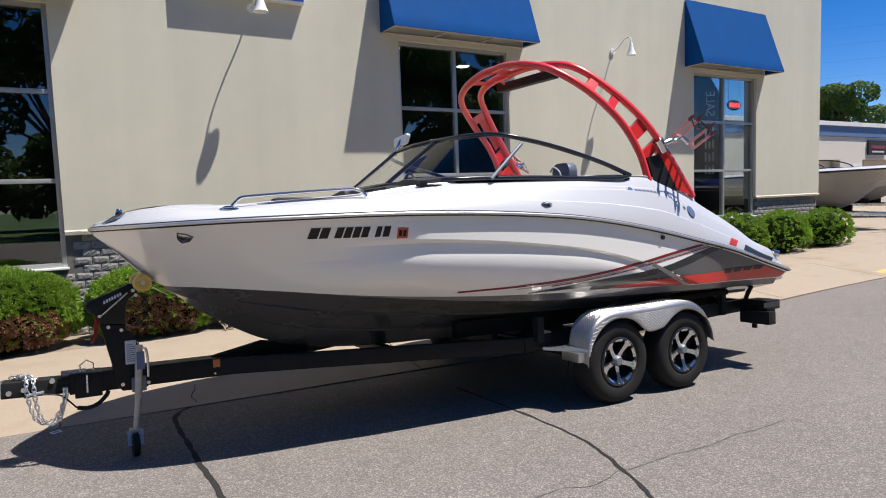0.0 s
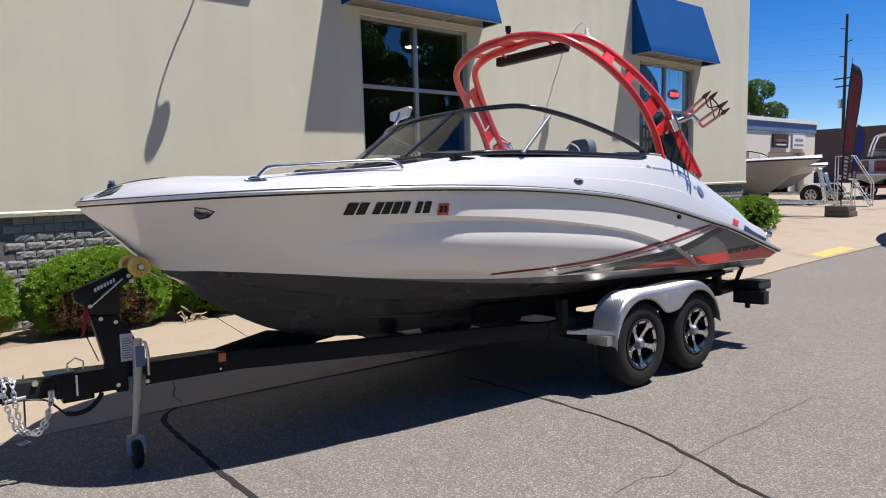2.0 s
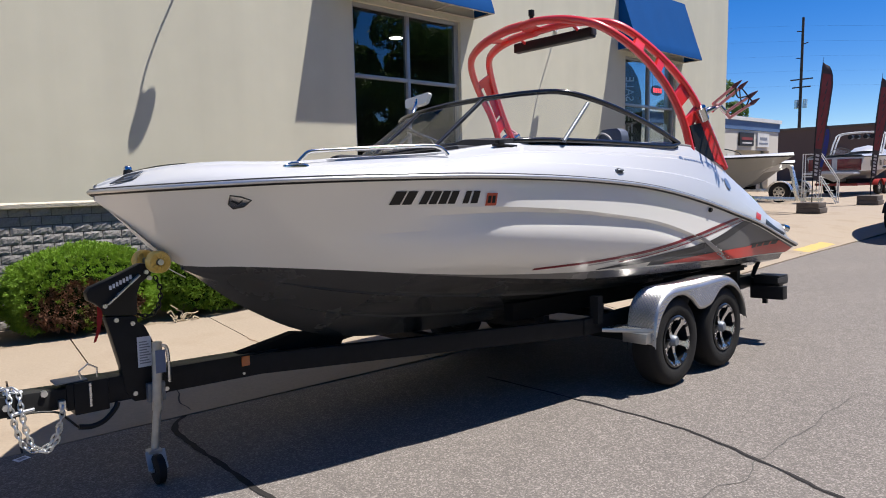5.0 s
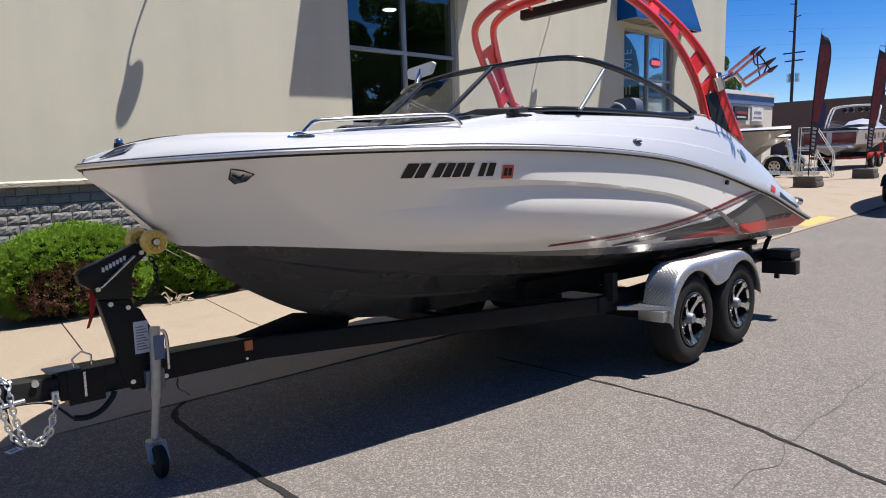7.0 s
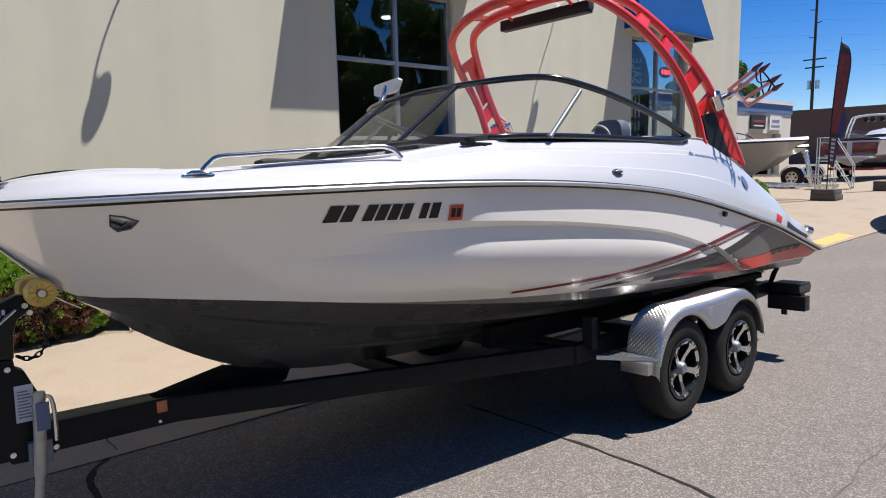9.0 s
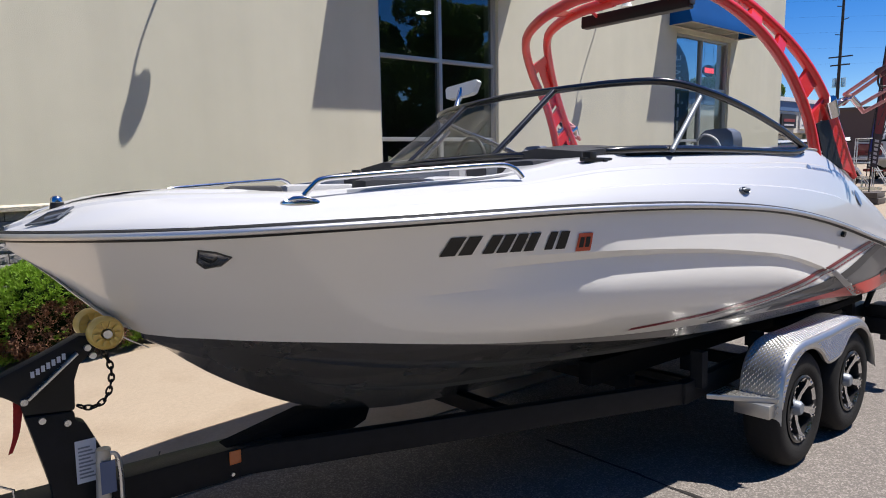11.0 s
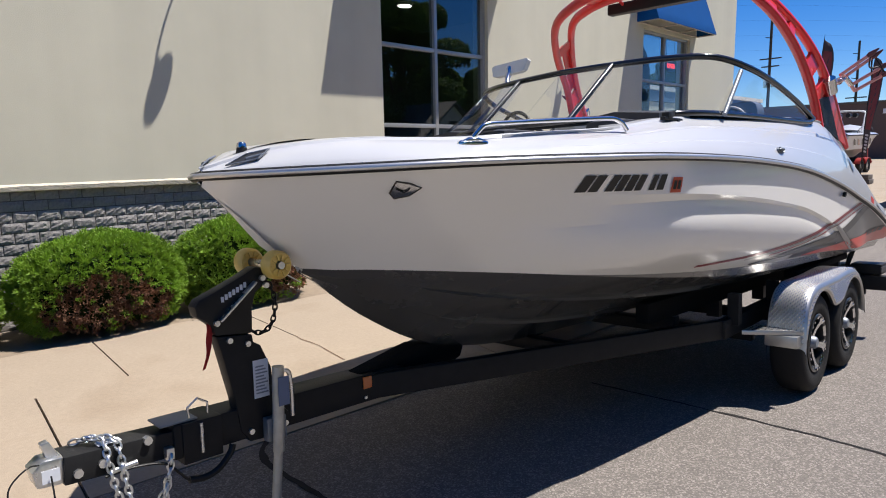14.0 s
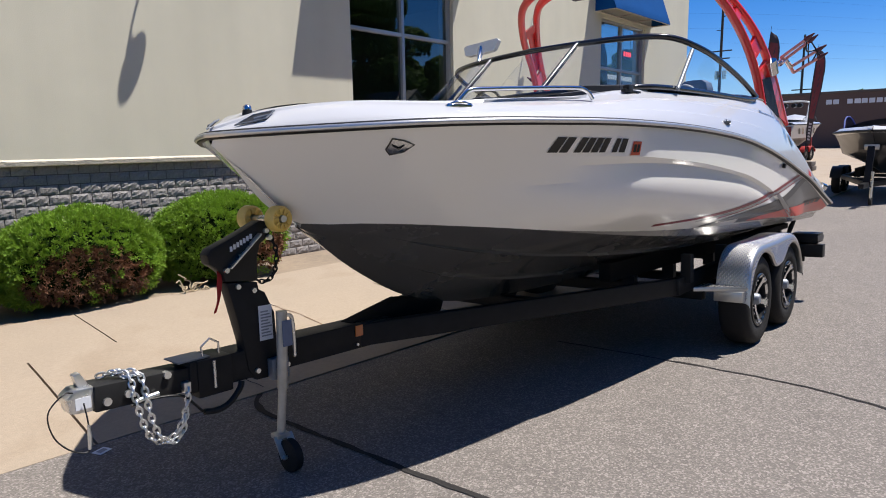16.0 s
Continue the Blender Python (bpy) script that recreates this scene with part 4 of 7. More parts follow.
# grab rails, cleats, lamps and vents on the deck
for s in (-1, 1):
    Build().tube(curve([(-0.785, s * 0.80, 1.625), (-0.76, s * 0.808, 1.652), (-0.725, s * 0.82, 1.677), (-0.62, s * 0.845, 1.687), (-0.4, s * 0.895, 1.703), (-0.22, s * 0.935, 1.715), (-0.06, s * 0.969, 1.724), (-0.02, s * 0.98, 1.72), (0.015, s * 0.989, 1.705), (0.045, s * 0.996, 1.675)], 40), 0.0105, 8).make("grab_rail", CHROME, boat, "polished steel bow grab rail", smooth=60)
    for u, w, ru, rt, metal in ((-0.81, 1.602, 0.062, 0.024, CHROME), (1.405, 1.60, 0.050, 0.020, GREY_STEEL)):
        row = deck_row(u, s)
        k = max(q for q in range(12) if row[q].z < w)
        f = (w - row[k].z) / (row[k + 1].z - row[k].z)
        c = row[k] + (row[k + 1] - row[k]) * f
        far = deck_row(u + 0.06, s)
        a = (far[k] + (far[k + 1] - far[k]) * f - c).normalized()
        d = (row[k + 1] - row[k]).normalized()
        nn = a.cross(d)
        nn = nn if nn.z > 0 else -nn
        rg = [c + a * (ru * math.cos(t)) + d * (rt * math.sin(t)) for t in [2 * math.pi * i / 24 for i in range(24)]]
        Build().loft([[c + (q - c) * r + nn * o for r, o in ((1.0, -0.004), (0.98, 0.006), (0.86, 0.011), (0.74, 0.006), (0.0, 0.003))] for q in rg], around=False, closed=True).make("cleat_base", metal, boat, "polished pull-up cleat", smooth=50)
        Build().tube([c - a * (ru * 0.62) + nn * 0.010, c - a * (ru * 0.3) + nn * 0.016, c + a * (ru * 0.3) + nn * 0.016, c + a * (ru * 0.62) + nn * 0.010], [0.006, 0.010, 0.010, 0.006], 8).make("cleat_horn", metal, boat, smooth=60)
    b = Build()
    b.box(0.44, 0.64, s * 0.955, s * 0.985, 1.745, 1.762).box(0.47, 0.52, s * 0.95, s * 0.99, 1.755, 1.785).box(0.57, 0.60, s * 0.95, s * 0.99, 1.725, 1.755)
    b.make("rope_cleat", BLACK_PLASTIC, boat, "black folding cleat", bevel=0.006)
    p = [side(-1.098, 1.465), side(-1.055, 1.456), side(-1.012, 1.440), side(-1.026, 1.412), side(-1.060, 1.403), side(-1.086, 1.424)]
    p = [Vector((q.x, q.y * -s, q.z)) for q in p]
    c = sum(p, Vector()) / len(p)
    out = Vector((-0.3, s * 0.55, -0.7)).normalized()
    Build().tube(p, 0.0040, 6, closed=True).make("light_bezel", BLACK_GLOSS, boat, "black bezel", smooth=40)
    Build().add([q + out * 0.001 for q in p] + [c + out * 0.010], [(i, (i + 1) % 6, 6) for i in range(6)]).make("docking_light", ALLOY, boat, "clear docking light in the bow", smooth=60)
    for k in range(1):
        a, d = p[0] + (p[4] - p[0]) * (0.35 + 0.22 * k), p[1] + (p[3] - p[1]) * (0.30 + 0.22 * k)
        Build().tube([a + out * 0.006, c + out * (0.014 - 0.002 * k), d + out * 0.006], 0.0026, 5).make("light_rib", BLACK_PLASTIC, boat)
Build().tube([(-1.365, -0.05, 1.588), (-1.365, -0.05, 1.622)], [0.026, 0.021], 12).make("bow_lamp", BLACK_PLASTIC, boat, smooth=50)
Build().tube([(-1.365, -0.05, 1.623), (-1.365, -0.05, 1.637), (-1.365, -0.05, 1.645)], [0.020, 0.019, 0.010], 12).make("bow_lamp_cap", CHROME, boat, smooth=50)

# mirror on the windscreen header
Build().tube([(1.02, 0.55, 2.16), (1.06, 0.58, 2.22), (1.12, 0.60, 2.30)], [0.022, 0.018, 0.03], 8).make("mirror_stem", CHROME, boat, smooth=50)
m = pose(1.10, 0.60, 2.30, 0, 12, -8)
p = [m @ Vector((0, v, w)) for v, w in ((-0.17, -0.035), (-0.20, 0.03), (-0.18, 0.045), (0.18, 0.045), (0.20, 0.03), (0.17, -0.035), (0.13, -0.045), (-0.13, -0.045))]
q = [x + m.to_3x3() @ Vector((0.035, 0, 0)) for x in p]
Build().add(p + q, [tuple(range(8)), tuple(reversed(range(8, 16)))] + [(i, i + 8, (i + 1) % 8 + 8, (i + 1) % 8) for i in range(8)]).make("mirror", WHITE_ENAMEL, boat, "polished rear-view mirror", smooth=30)

# the red tower
FRONT = [(2.66, -1.085, 1.80), (2.585, -1.055, 2.049), (2.417, -1.002, 2.316), (2.15, -0.918, 2.557), (1.908, -0.753, 2.745), (1.811, -0.516, 2.839), (1.797, -0.212, 2.898), (1.805, 0.0, 2.905)]
REAR = [(3.17, -1.13, 1.67), (2.813, -1.09, 2.136), (2.565, -1.015, 2.42), (2.308, -0.875, 2.664), (2.139, -0.735, 2.804), (2.05, -0.543, 2.858), (2.007, -0.294, 2.887), (1.999, 0.0, 2.890)]
for s in (-1, 1):
    f = curve(flip(FRONT, -s), 80)
    r = curve(flip(REAR, -s), 80)
    Build().tube(f, 0.040, 12, flat=0.8).make("tower_tube", RED_PAINT, boat, "red tower leg tube", smooth=60)
    Build().tube(r, 0.040, 12, flat=0.8).make("tower_tube", RED_PAINT, boat, "red tower leg tube", smooth=60)
    mate = [min(r, key=lambda q: (q - p).length) for p in f]
    for a, c in ((0.10, 0.14), (0.19, 0.245), (0.42, 0.465), (0.75, 0.785), (0.95, 1.0)) + (((0.33, 0.365),) if s > 0 else ()):
        i0, i1 = int(a * 79), int(c * 79)
        rows = [[f[i] + (mate[i] - f[i]) * t + Vector((0, s * o, 0)) for t, o in ((0.05, 0.014), (0.95, 0.014), (0.95, -0.014), (0.05, -0.014))] for i in range(i0, i1 + 1)]
        Build().loft(rows).make("tower_web", RED_PAINT, boat, "red tower web plate", smooth=40)
    if s < 0:
        rows = [[f[i] + (mate[i] - f[i]) * t + Vector((0, s * o, 0)) for t, o in ((0.42, -0.006), (0.95, -0.006), (0.95, -0.016), (0.42, -0.016))] for i in range(20, 34)]
        Build().loft(rows).make("tower_web", RED_PAINT, boat, "recessed red web plate", smooth=40)
    rows = [[f[i] + (r[i] - f[i]) * t + Vector((0, s * o, 0)) for t, o in ((0.08, 0.006), (0.62, 0.006), (0.62, -0.03), (0.08, -0.03))] for i in range(0, 10)]
    Build().loft(rows).make("tower_foot_panel", BLACK_PLASTIC, boat, "black foot panel", smooth=40)
    rows = [[f[i] + (r[i] - f[i]) * t + Vector((0, s * o, 0)) for t, o in ((0.60, 0.012), (0.96, 0.012), (0.96, -0.03), (0.60, -0.03))] for i in range(0, 13)]
    Build().loft(rows).make("tower_gusset", RED_PAINT, boat, "red foot gusset", smooth=40)
    for k in range(5):
        t0 = 0.18 + 0.08 * k
        Build().beam(f[2] + (r[2] - f[2]) * t0 + Vector((0, s * 0.012, 0.02)), f[7] + (r[7] - f[7]) * t0 + Vector((0, s * 0.012, 0)), 0.012, 0.012).make("louvre", DARK_VINYL, boat)
Build().tube([(1.84, -0.08, 2.91), (1.84, -0.08, 2.975)], 0.018, 8).make("tower_light", BLACK_PLASTIC, boat, "small black tower light", smooth=50)
Build().tube([(1.84, -0.08, 2.975), (1.84, -0.08, 3.02)], 0.026, 12).make("tower_light_cap", BLACK_PLASTIC, boat, smooth=50)
b = Build()
b.beam((2.14, -0.50, 2.80), (2.12, 0.36, 2.83), 0.075, 0.085)
b.make("speaker_bar", BLACK_PLASTIC, boat, "black light and speaker bar", bevel=0.014)
for v in (-0.506, 0.366):
    Build().box(2.105, 2.165, v - 0.006, v + 0.006, 2.78 + 0.02 * (v > 0), 2.835 + 0.02 * (v > 0)).make("end_cap", DARK_VINYL, boat, bevel=0.003)
for v in (-0.36, 0.22):
    Build().tube([(2.12, v, 2.835), (2.01, v, 2.880)], 0.012, 8).make("bar_bracket", RED_PAINT, boat, smooth=50)


def board_rack(s):
    """Fork rack clamped to the tower."""
    o = Vector((2.785, s * 1.12, 2.112))
    Build().tube([o + Vector((0.034, 0, -0.05)), o + Vector((-0.036, 0, 0.045))], 0.046, 12).make("rack_clamp", CHROME, boat, "polished clamp", smooth=50)
    Build().tube([o, o + Vector((0.08, s * 0.02, 0.03)), o + Vector((0.13, s * 0.04, 0.05))], [0.03, 0.026, 0.02], 8).make("rack_arm", CHROME, boat, smooth=50)
    bases = [Vector((2.905, s * 1.16, 2.195)), Vector((3.0, s * 1.165, 2.19)), Vector((3.06, s * 1.195, 2.13)), Vector((3.115, s * 1.207, 2.09))]
    tips = [Vector((2.90, s * 1.388, 2.335)), Vector((3.0, s * 1.394, 2.337)), Vector((3.082, s * 1.439, 2.263)), Vector((3.10, s * 1.448, 2.205))]
    for k in range(4):
        Build().tube([bases[k], bases[k] + (tips[k] - bases[k]) * 0.85], 0.0125, 10).make("rack_prong", RACK_METAL, boat, "board rack prong", smooth=50)
        Build().tube([bases[k] + (tips[k] - bases[k]) * 0.76, bases[k] + (tips[k] - bases[k]) * 0.84, tips[k] + (tips[k] - bases[k]) * 0.08], [0.014, 0.020, 0.005], 8).make("prong_tip", RACK_TIP, boat, smooth=50)
    for k in range(3):
        Build().tube([bases[k], bases[k + 1]], 0.014, 10).make("rack_bridge", RACK_METAL, boat, smooth=50)
    Build().tube([o + Vector((0.12, s * 0.03, 0.03)), bases[1], bases[2]], 0.020, 8).make("rack_plate", CHROME, boat, smooth=50)
    cord = curve([tips[0] * 0.85 + bases[0] * 0.15, (tips[1] + bases[1]) / 2 + Vector((0, s * 0.05, -0.03)), tips[2] * 0.8 + bases[2] * 0.2, (tips[3] + bases[3]) / 2, tips[1] * 0.8 + bases[1] * 0.2, tips[3] * 0.85 + bases[3] * 0.15], 40)
    Build().tube(cord, 0.006, 6).make("bungee_cord", BLACK_PLASTIC, boat, smooth=60)


board_rack(-1)
board_rack(1)


def decal(name, material, low, high, u0, u1, label="", n=24, off=0.003):
    """A patch on both hull sides between two lines w = low(u), high(u)."""
    for s in (-1, 1):
        rows = []
        for i in range(n + 1):
            u = u0 + (u1 - u0) * i / n
            a, c = low(u), high(u)
            rows.append([(lambda q: Vector((q.x, q.y * -s, q.z)))(side(u, a + (c - a) * j / 6, off)) for j in range(7)])
        Build().loft(rows, around=False).make(name, material, boat, label, smooth=40)


def line(*pts):
    return table([p[0] for p in pts], [p[1] for p in pts])


low_edge = lambda u: w_chine(u) + 0.012
rail_cap = lambda u: w_rail(u) - 0.014
g_top = line((1.3, 0.935), (1.95, 1.00), (2.7, 1.085), (3.1, 1.18), (3.34, 1.222), (3.6, 1.155), (4.0, 1.045), (4.38, 0.945))
b_low = line((1.3, 0.928), (1.95, 0.955), (2.5, 1.005), (2.9, 1.07), (3.15, 1.135), (3.40, 1.195))
r_top = line((2.0, 0.915), (2.3, 0.945), (2.8, 0.975), (3.4, 0.985), (3.8, 0.995), (4.15, 1.0), (4.38, 0.96))
decal("stern_panel", GREY_DECAL, lambda u: low_edge(u), lambda u: min(g_top(u), rail_cap(u)), 1.9, 4.40, "mid-grey stern graphic", 50)
decal("stern_wedge", CHARCOAL, lambda u: min(b_low(u), g_top(u)), lambda u: min(g_top(u), rail_cap(u)), 1.32, 3.40, "charcoal curved wedge", 50, 0.005)
decal("stern_shadow", CHARCOAL, lambda u: low_edge(u), lambda u: max(low_edge(u) + 0.002, min(r_top(u) + 0.03 * (1 - step(2.1, 2.9, u)), g_top(u) - 0.004)), 1.9, 2.9, "charcoal lower wedge", 30, 0.006)
decal("stern_red", RED_DECAL, lambda u: low_edge(u) + 0.004, lambda u: max(low_edge(u) + 0.006, min(r_top(u), rail_cap(u) - 0.012)), 2.10, 4.40, "red stern graphic", 50, 0.008)
sw = line((0.75, 0.985), (1.3, 1.005), (1.8, 1.045), (2.35, 1.12), (2.8, 1.195), (3.25, 1.262))
decal("swoosh", DARK_RED, lambda u: sw(u) - 0.010 - 0.008 * step(0.7, 2, u), lambda u: min(sw(u) + 0.004, rail_cap(u)), 0.72, 3.18, "dark red swoosh line", 60)
decal("swoosh", DARK_RED, lambda u: sw(u) - 0.046, lambda u: min(sw(u) - 0.036, rail_cap(u)), 1.5, 3.25, "thin dark red swoosh line", 40)
decal("swoosh", SILVER, lambda u: sw(u) - 0.030 - 0.012 * step(1.4, 2.2, u), lambda u: sw(u) - 0.022, 1.2, 3.2, "thin silver swoosh line", 40)
# highlight on the moulded step's edge, painted as a silver strip over the graphic
for s in (-1, 1):
    rows = []
    for i in range(17):
        t = i / 16
        u, w = 2.48 + 0.44 * t, 1.098 + (w_chine(2.92) + 0.012 - 1.098) * t ** 1.12
        rows.append([(lambda q: Vector((q.x, q.y * -s, q.z)))(side(u + o * 0.72, w + o * 0.69, 0.011)) for o in (-0.016, 0.0, 0.016)])
    Build().loft(rows, around=False).make("silver_slash", SILVER, boat, "silver strip painted as the highlight of the moulded step", smooth=40)


def stamp(name, material, u0, u1, w0, w1, slant=0.0, label="", off=0.005):
    """A small slanted bar on the near and the far hull side."""
    for s in (-1, 1):
        p = []
        for i in range(4):
            for j in range(3):
                w = w0 + (w1 - w0) * j / 2
                q = side(u0 + (u1 - u0) * i / 3 + slant * (w - w0), w, off)
                p.append(Vector((q.x, q.y * -s, q.z)))
        Build().add(p, [(i * 3 + j, i * 3 + j + 1, i * 3 + j + 4, i * 3 + j + 3) for i in range(3) for j in range(2)]).make(name, material, boat, label)


for u0, wd in ((-0.285, 0.062), (-0.212, 0.056), (-0.115, 0.047), (-0.058, 0.047), (-0.001, 0.047), (0.056, 0.047), (0.148, 0.036), (0.198, 0.045)):
    u0 = -0.371 + (u0 + 0.285) * 0.965
    stamp("registration_bar", LETTER, u0, u0 + wd * 0.965, 1.402, 1.470, 0.17, "black bar in place of a registration character")
stamp("sticker", STICKER, 0.190, 0.262, 1.387, 1.457, 0.08, "small orange sticker")
stamp("sticker_bar", LETTER, 0.201, 0.222, 1.402, 1.442, 0.08, off=0.007)
stamp("sticker_bar", LETTER, 0.230, 0.251, 1.402, 1.442, 0.08, off=0.007)
for k in range(4):
    stamp("model_bar", LETTER, 3.45 + 0.15 * k, 3.57 + 0.15 * k, 0.962 + 0.003 * k, 1.0 + 0.003 * k, 0.5, "dark bar in place of a model mark", off=0.009)


def on_deck(u, t, s=-1, off=0.003):
    """A point of the topside, t from the rail (0) to the coaming (1)."""
    row = deck_row(u, s)
    x = t * 12
    i = min(int(x), 11)
    p = row[i] + (row[i + 1] - row[i]) * (x - i)
    d = row[i + 1] - row[i]
    nrm = Vector((0, s * abs(d.z), abs(d.y))).normalized()
    return p + nrm * off


def deck_patch(name, material, u0, u1, t0, t1, label="", shift=0.0):
    for s in (-1, 1):
        n = 8
        rows = [[on_deck(u0 + (u1 - u0) * i / n + shift * (t0 + (t1 - t0) * j / 4), t0 + (t1 - t0) * j / 4, s) for j in range(5)] for i in range(n + 1)]
        Build().loft(rows, around=False).make(name, material, boat, label, smooth=50)


for k in range(6):
    deck_patch("brand_bar", LOGO_BLUE, 2.40 + 0.045 * k, 2.435 + 0.045 * k, 0.60, 0.70, "grey-blue bar in place of a maker's mark")
for u, t, r in ((2.35, 0.65, 0.026), (3.05, 0.5, 0.05), (2.97, 0.52, 0.014)):
    for s in (-1, 1):
        c = on_deck(u, t, s, 0.004)
        a, d = on_deck(u + 0.05, t, s, 0.004) - c, on_deck(u, t + 0.1, s, 0.004) - c
        a.normalize(), d.normalize()
        Build().add([c + r * (math.cos(x) * a + math.sin(x) * d) for x in [2 * math.pi * i / 20 for i in range(20)]], [tuple(range(20))]).make("round_emblem", LOGO_BLUE, boat, "round grey-blue emblem")
for s in (-1, 1):
    q = [Vector((u - 0.003, s * (v + 0.002), w + 0.005)) for u, v, w in ((-1.468, 0.121, 1.542), (-1.405, 0.165, 1.583), (-1.344, 0.234, 1.600), (-1.393, 0.242, 1.565), (-1.421, 0.201, 1.555))]
    Build().add(q, [(0, 1, 4), (1, 2, 3, 4)]).make("navigation_light", DARK_VINYL, boat, "dark recess with a navigation light")
    Build().tube([q[4] * 0.75 + q[1] * 0.25, q[3] * 0.6 + q[2] * 0.4], [0.010, 0.006], 8).make("navigation_lens", GREY_STEEL, boat, smooth=50)
    Build().tube(q, 0.004, 5, closed=True).make("light_bezel", GREY_STEEL, boat, smooth=50)
deck_patch("red_flash", RED_DECAL, 3.50, 3.60, 0.06, 0.30, "red flash on the quarter", 0.25)
deck_patch("dark_flash", CHARCOAL, 3.72, 4.15, 0.05, 0.32, "charcoal flash on the quarter", 0.2)
Build().tube([(4.24, -1.21, 1.12), (4.30, -1.235, 1.10)], 0.035, 12).make("stern_fitting", CHROME, boat, "round steel stern fitting", smooth=50)
for s in (-1, 1):
    q = side(2.60, 1.318, 0.002)
    Build().tube([Vector((q.x, -q.y * s, q.z)), Vector((q.x, -(q.y - 0.02) * s, q.z - 0.004))], 0.018, 10).make("drain_fitting", BLACK_PLASTIC, boat, smooth=50)
Build().box(4.30, 4.85, -0.95, 0.95, 0.80, 0.90).make("swim_platform", DECKCOAT, boat, "white swim platform", bevel=0.04)

# ---------------------------------------------------------------- the trailer
trailer = thing("boat_trailer", STAND, "black tandem-axle boat trailer with bright tread-plate fenders", "boat trailer")
b = Build().beam((-2.07, 0, 0.507), (-1.66, 0, 0.49), 0.13, 0.10)
b.make("coupler_tongue", BLACK_STEEL, trailer, bevel=0.006)
Build().beam((-1.70, 0, 0.495), (-0.55, 0, 0.485), 0.15, 0.135).make("tongue", BLACK_STEEL, trailer, bevel=0.008)
for s in (-1, 1):
    Build().beam((-0.75, s * 0.045, 0.485), (1.45, s * 0.90, 0.50), 0.06, 0.12).make("frame_rail", BLACK_STEEL, trailer, bevel=0.008)
    Build().beam((1.40, s * 0.90, 0.50), (4.30, s * 0.90, 0.585), 0.06, 0.12).make("frame_rail", BLACK_STEEL, trailer, bevel=0.008)
    Build().beam((0.95, s * 0.60, 0.640), (3.95, s * 0.64, 0.635), 0.09, 0.13).make("bunk", CARPET, trailer, bevel=0.01)
    Build().beam((2.5, s * 0.97, 0.735), (3.80, s * 0.99, 0.755), 0.10, 0.05).make("bunk", CARPET, trailer, bevel=0.01)
    for u in (1.3, 2.0, 2.9, 3.6):
        Build().box(u - 0.03, u + 0.03, s * 0.57, s * 0.66, 0.46, 0.575).make("bunk_bracket", BLACK_STEEL, trailer)
        Build().box(u + 0.2, u + 0.26, s * 0.90, s * 0.97, 0.52, 0.72).make("bunk_bracket", BLACK_STEEL, trailer)
AXLES = (2.08, 2.865)
for u in (0.55, 1.5, *AXLES, 3.6):
    w = 0.86 if u > 1.4 else 0.48
    Build().box(u - 0.04, u + 0.04, -w, w, 0.42 if u not in AXLES else 0.30, 0.50 if u not in AXLES else 0.38).make("cross_member", BLACK_STEEL, trailer, bevel=0.006)
Build().box(4.22, 4.30, -1.20, 1.20, 0.52, 0.63).make("rear_member", BLACK_STEEL, trailer, bevel=0.006)
for s in (-1, 1):
    Build().box(4.10, 4.32, s * 1.0, s * 1.235, 0.565, 0.655).make("tail_lamp", BLACK_PLASTIC, trailer, bevel=0.006)
    Build().box(4.318, 4.326, s * 1.03, s * 1.21, 0.585, 0.635).make("tail_lens", RED_DECAL, trailer, "red lamp lens", bevel=0.002)
    Build().box(4.22, 4.30, s * 1.234, s * 1.240, 0.59, 0.63).make("side_marker", RED_DECAL, trailer, "small red side marker", bevel=0.002)
    Build().box(4.322, 4.335, s * 1.03, s * 1.22, 0.575, 0.645).make("tail_lens", RED_LENS, trailer, "red lens")
    Build().box(4.05, 4.30, s * 1.236, s * 1.245, 0.59, 0.635).make("side_marker", DARK_VINYL, trailer, "dark side lens")
    Build().box(4.06, 4.17, s * 0.98, s * 1.285, 0.43, 0.555).make("guide_step", BLACK_STEEL, trailer, bevel=0.006)
    Build().box(4.10, 4.13, s * 1.08, s * 1.12, 0.38, 0.43).make("bracket", BLACK_STEEL, trailer)
    Build().tube([(4.18, s * 0.95, 0.62), (4.22, s * 0.97, 0.72), (4.26, s * 1.0, 0.80)], [0.02, 0.024, 0.014], 8).make("tie_strap", BLACK_PLASTIC, trailer, smooth=50)
    Build().tube(curve([(4.25, s * 1.0, 0.79), (4.27, s * 0.985, 0.82), (4.28, s * 1.0, 0.85), (4.27, s * 1.015, 0.82)], 14), 0.006, 6, closed=True).make("strap_hook", CHROME, trailer, smooth=60)
# keel cradle on the tongue
Build().prism([(-0.80, 0.556), (-0.42, 0.632), (-0.30, 0.615), (-0.06, 0.560), (-0.085, 0.50), (-0.16, 0.475), (-0.5, 0.485), (-0.80, 0.53)], "y", -0.05, 0.05).make("keel_cradle", CARPET, trailer, bevel=0.012)


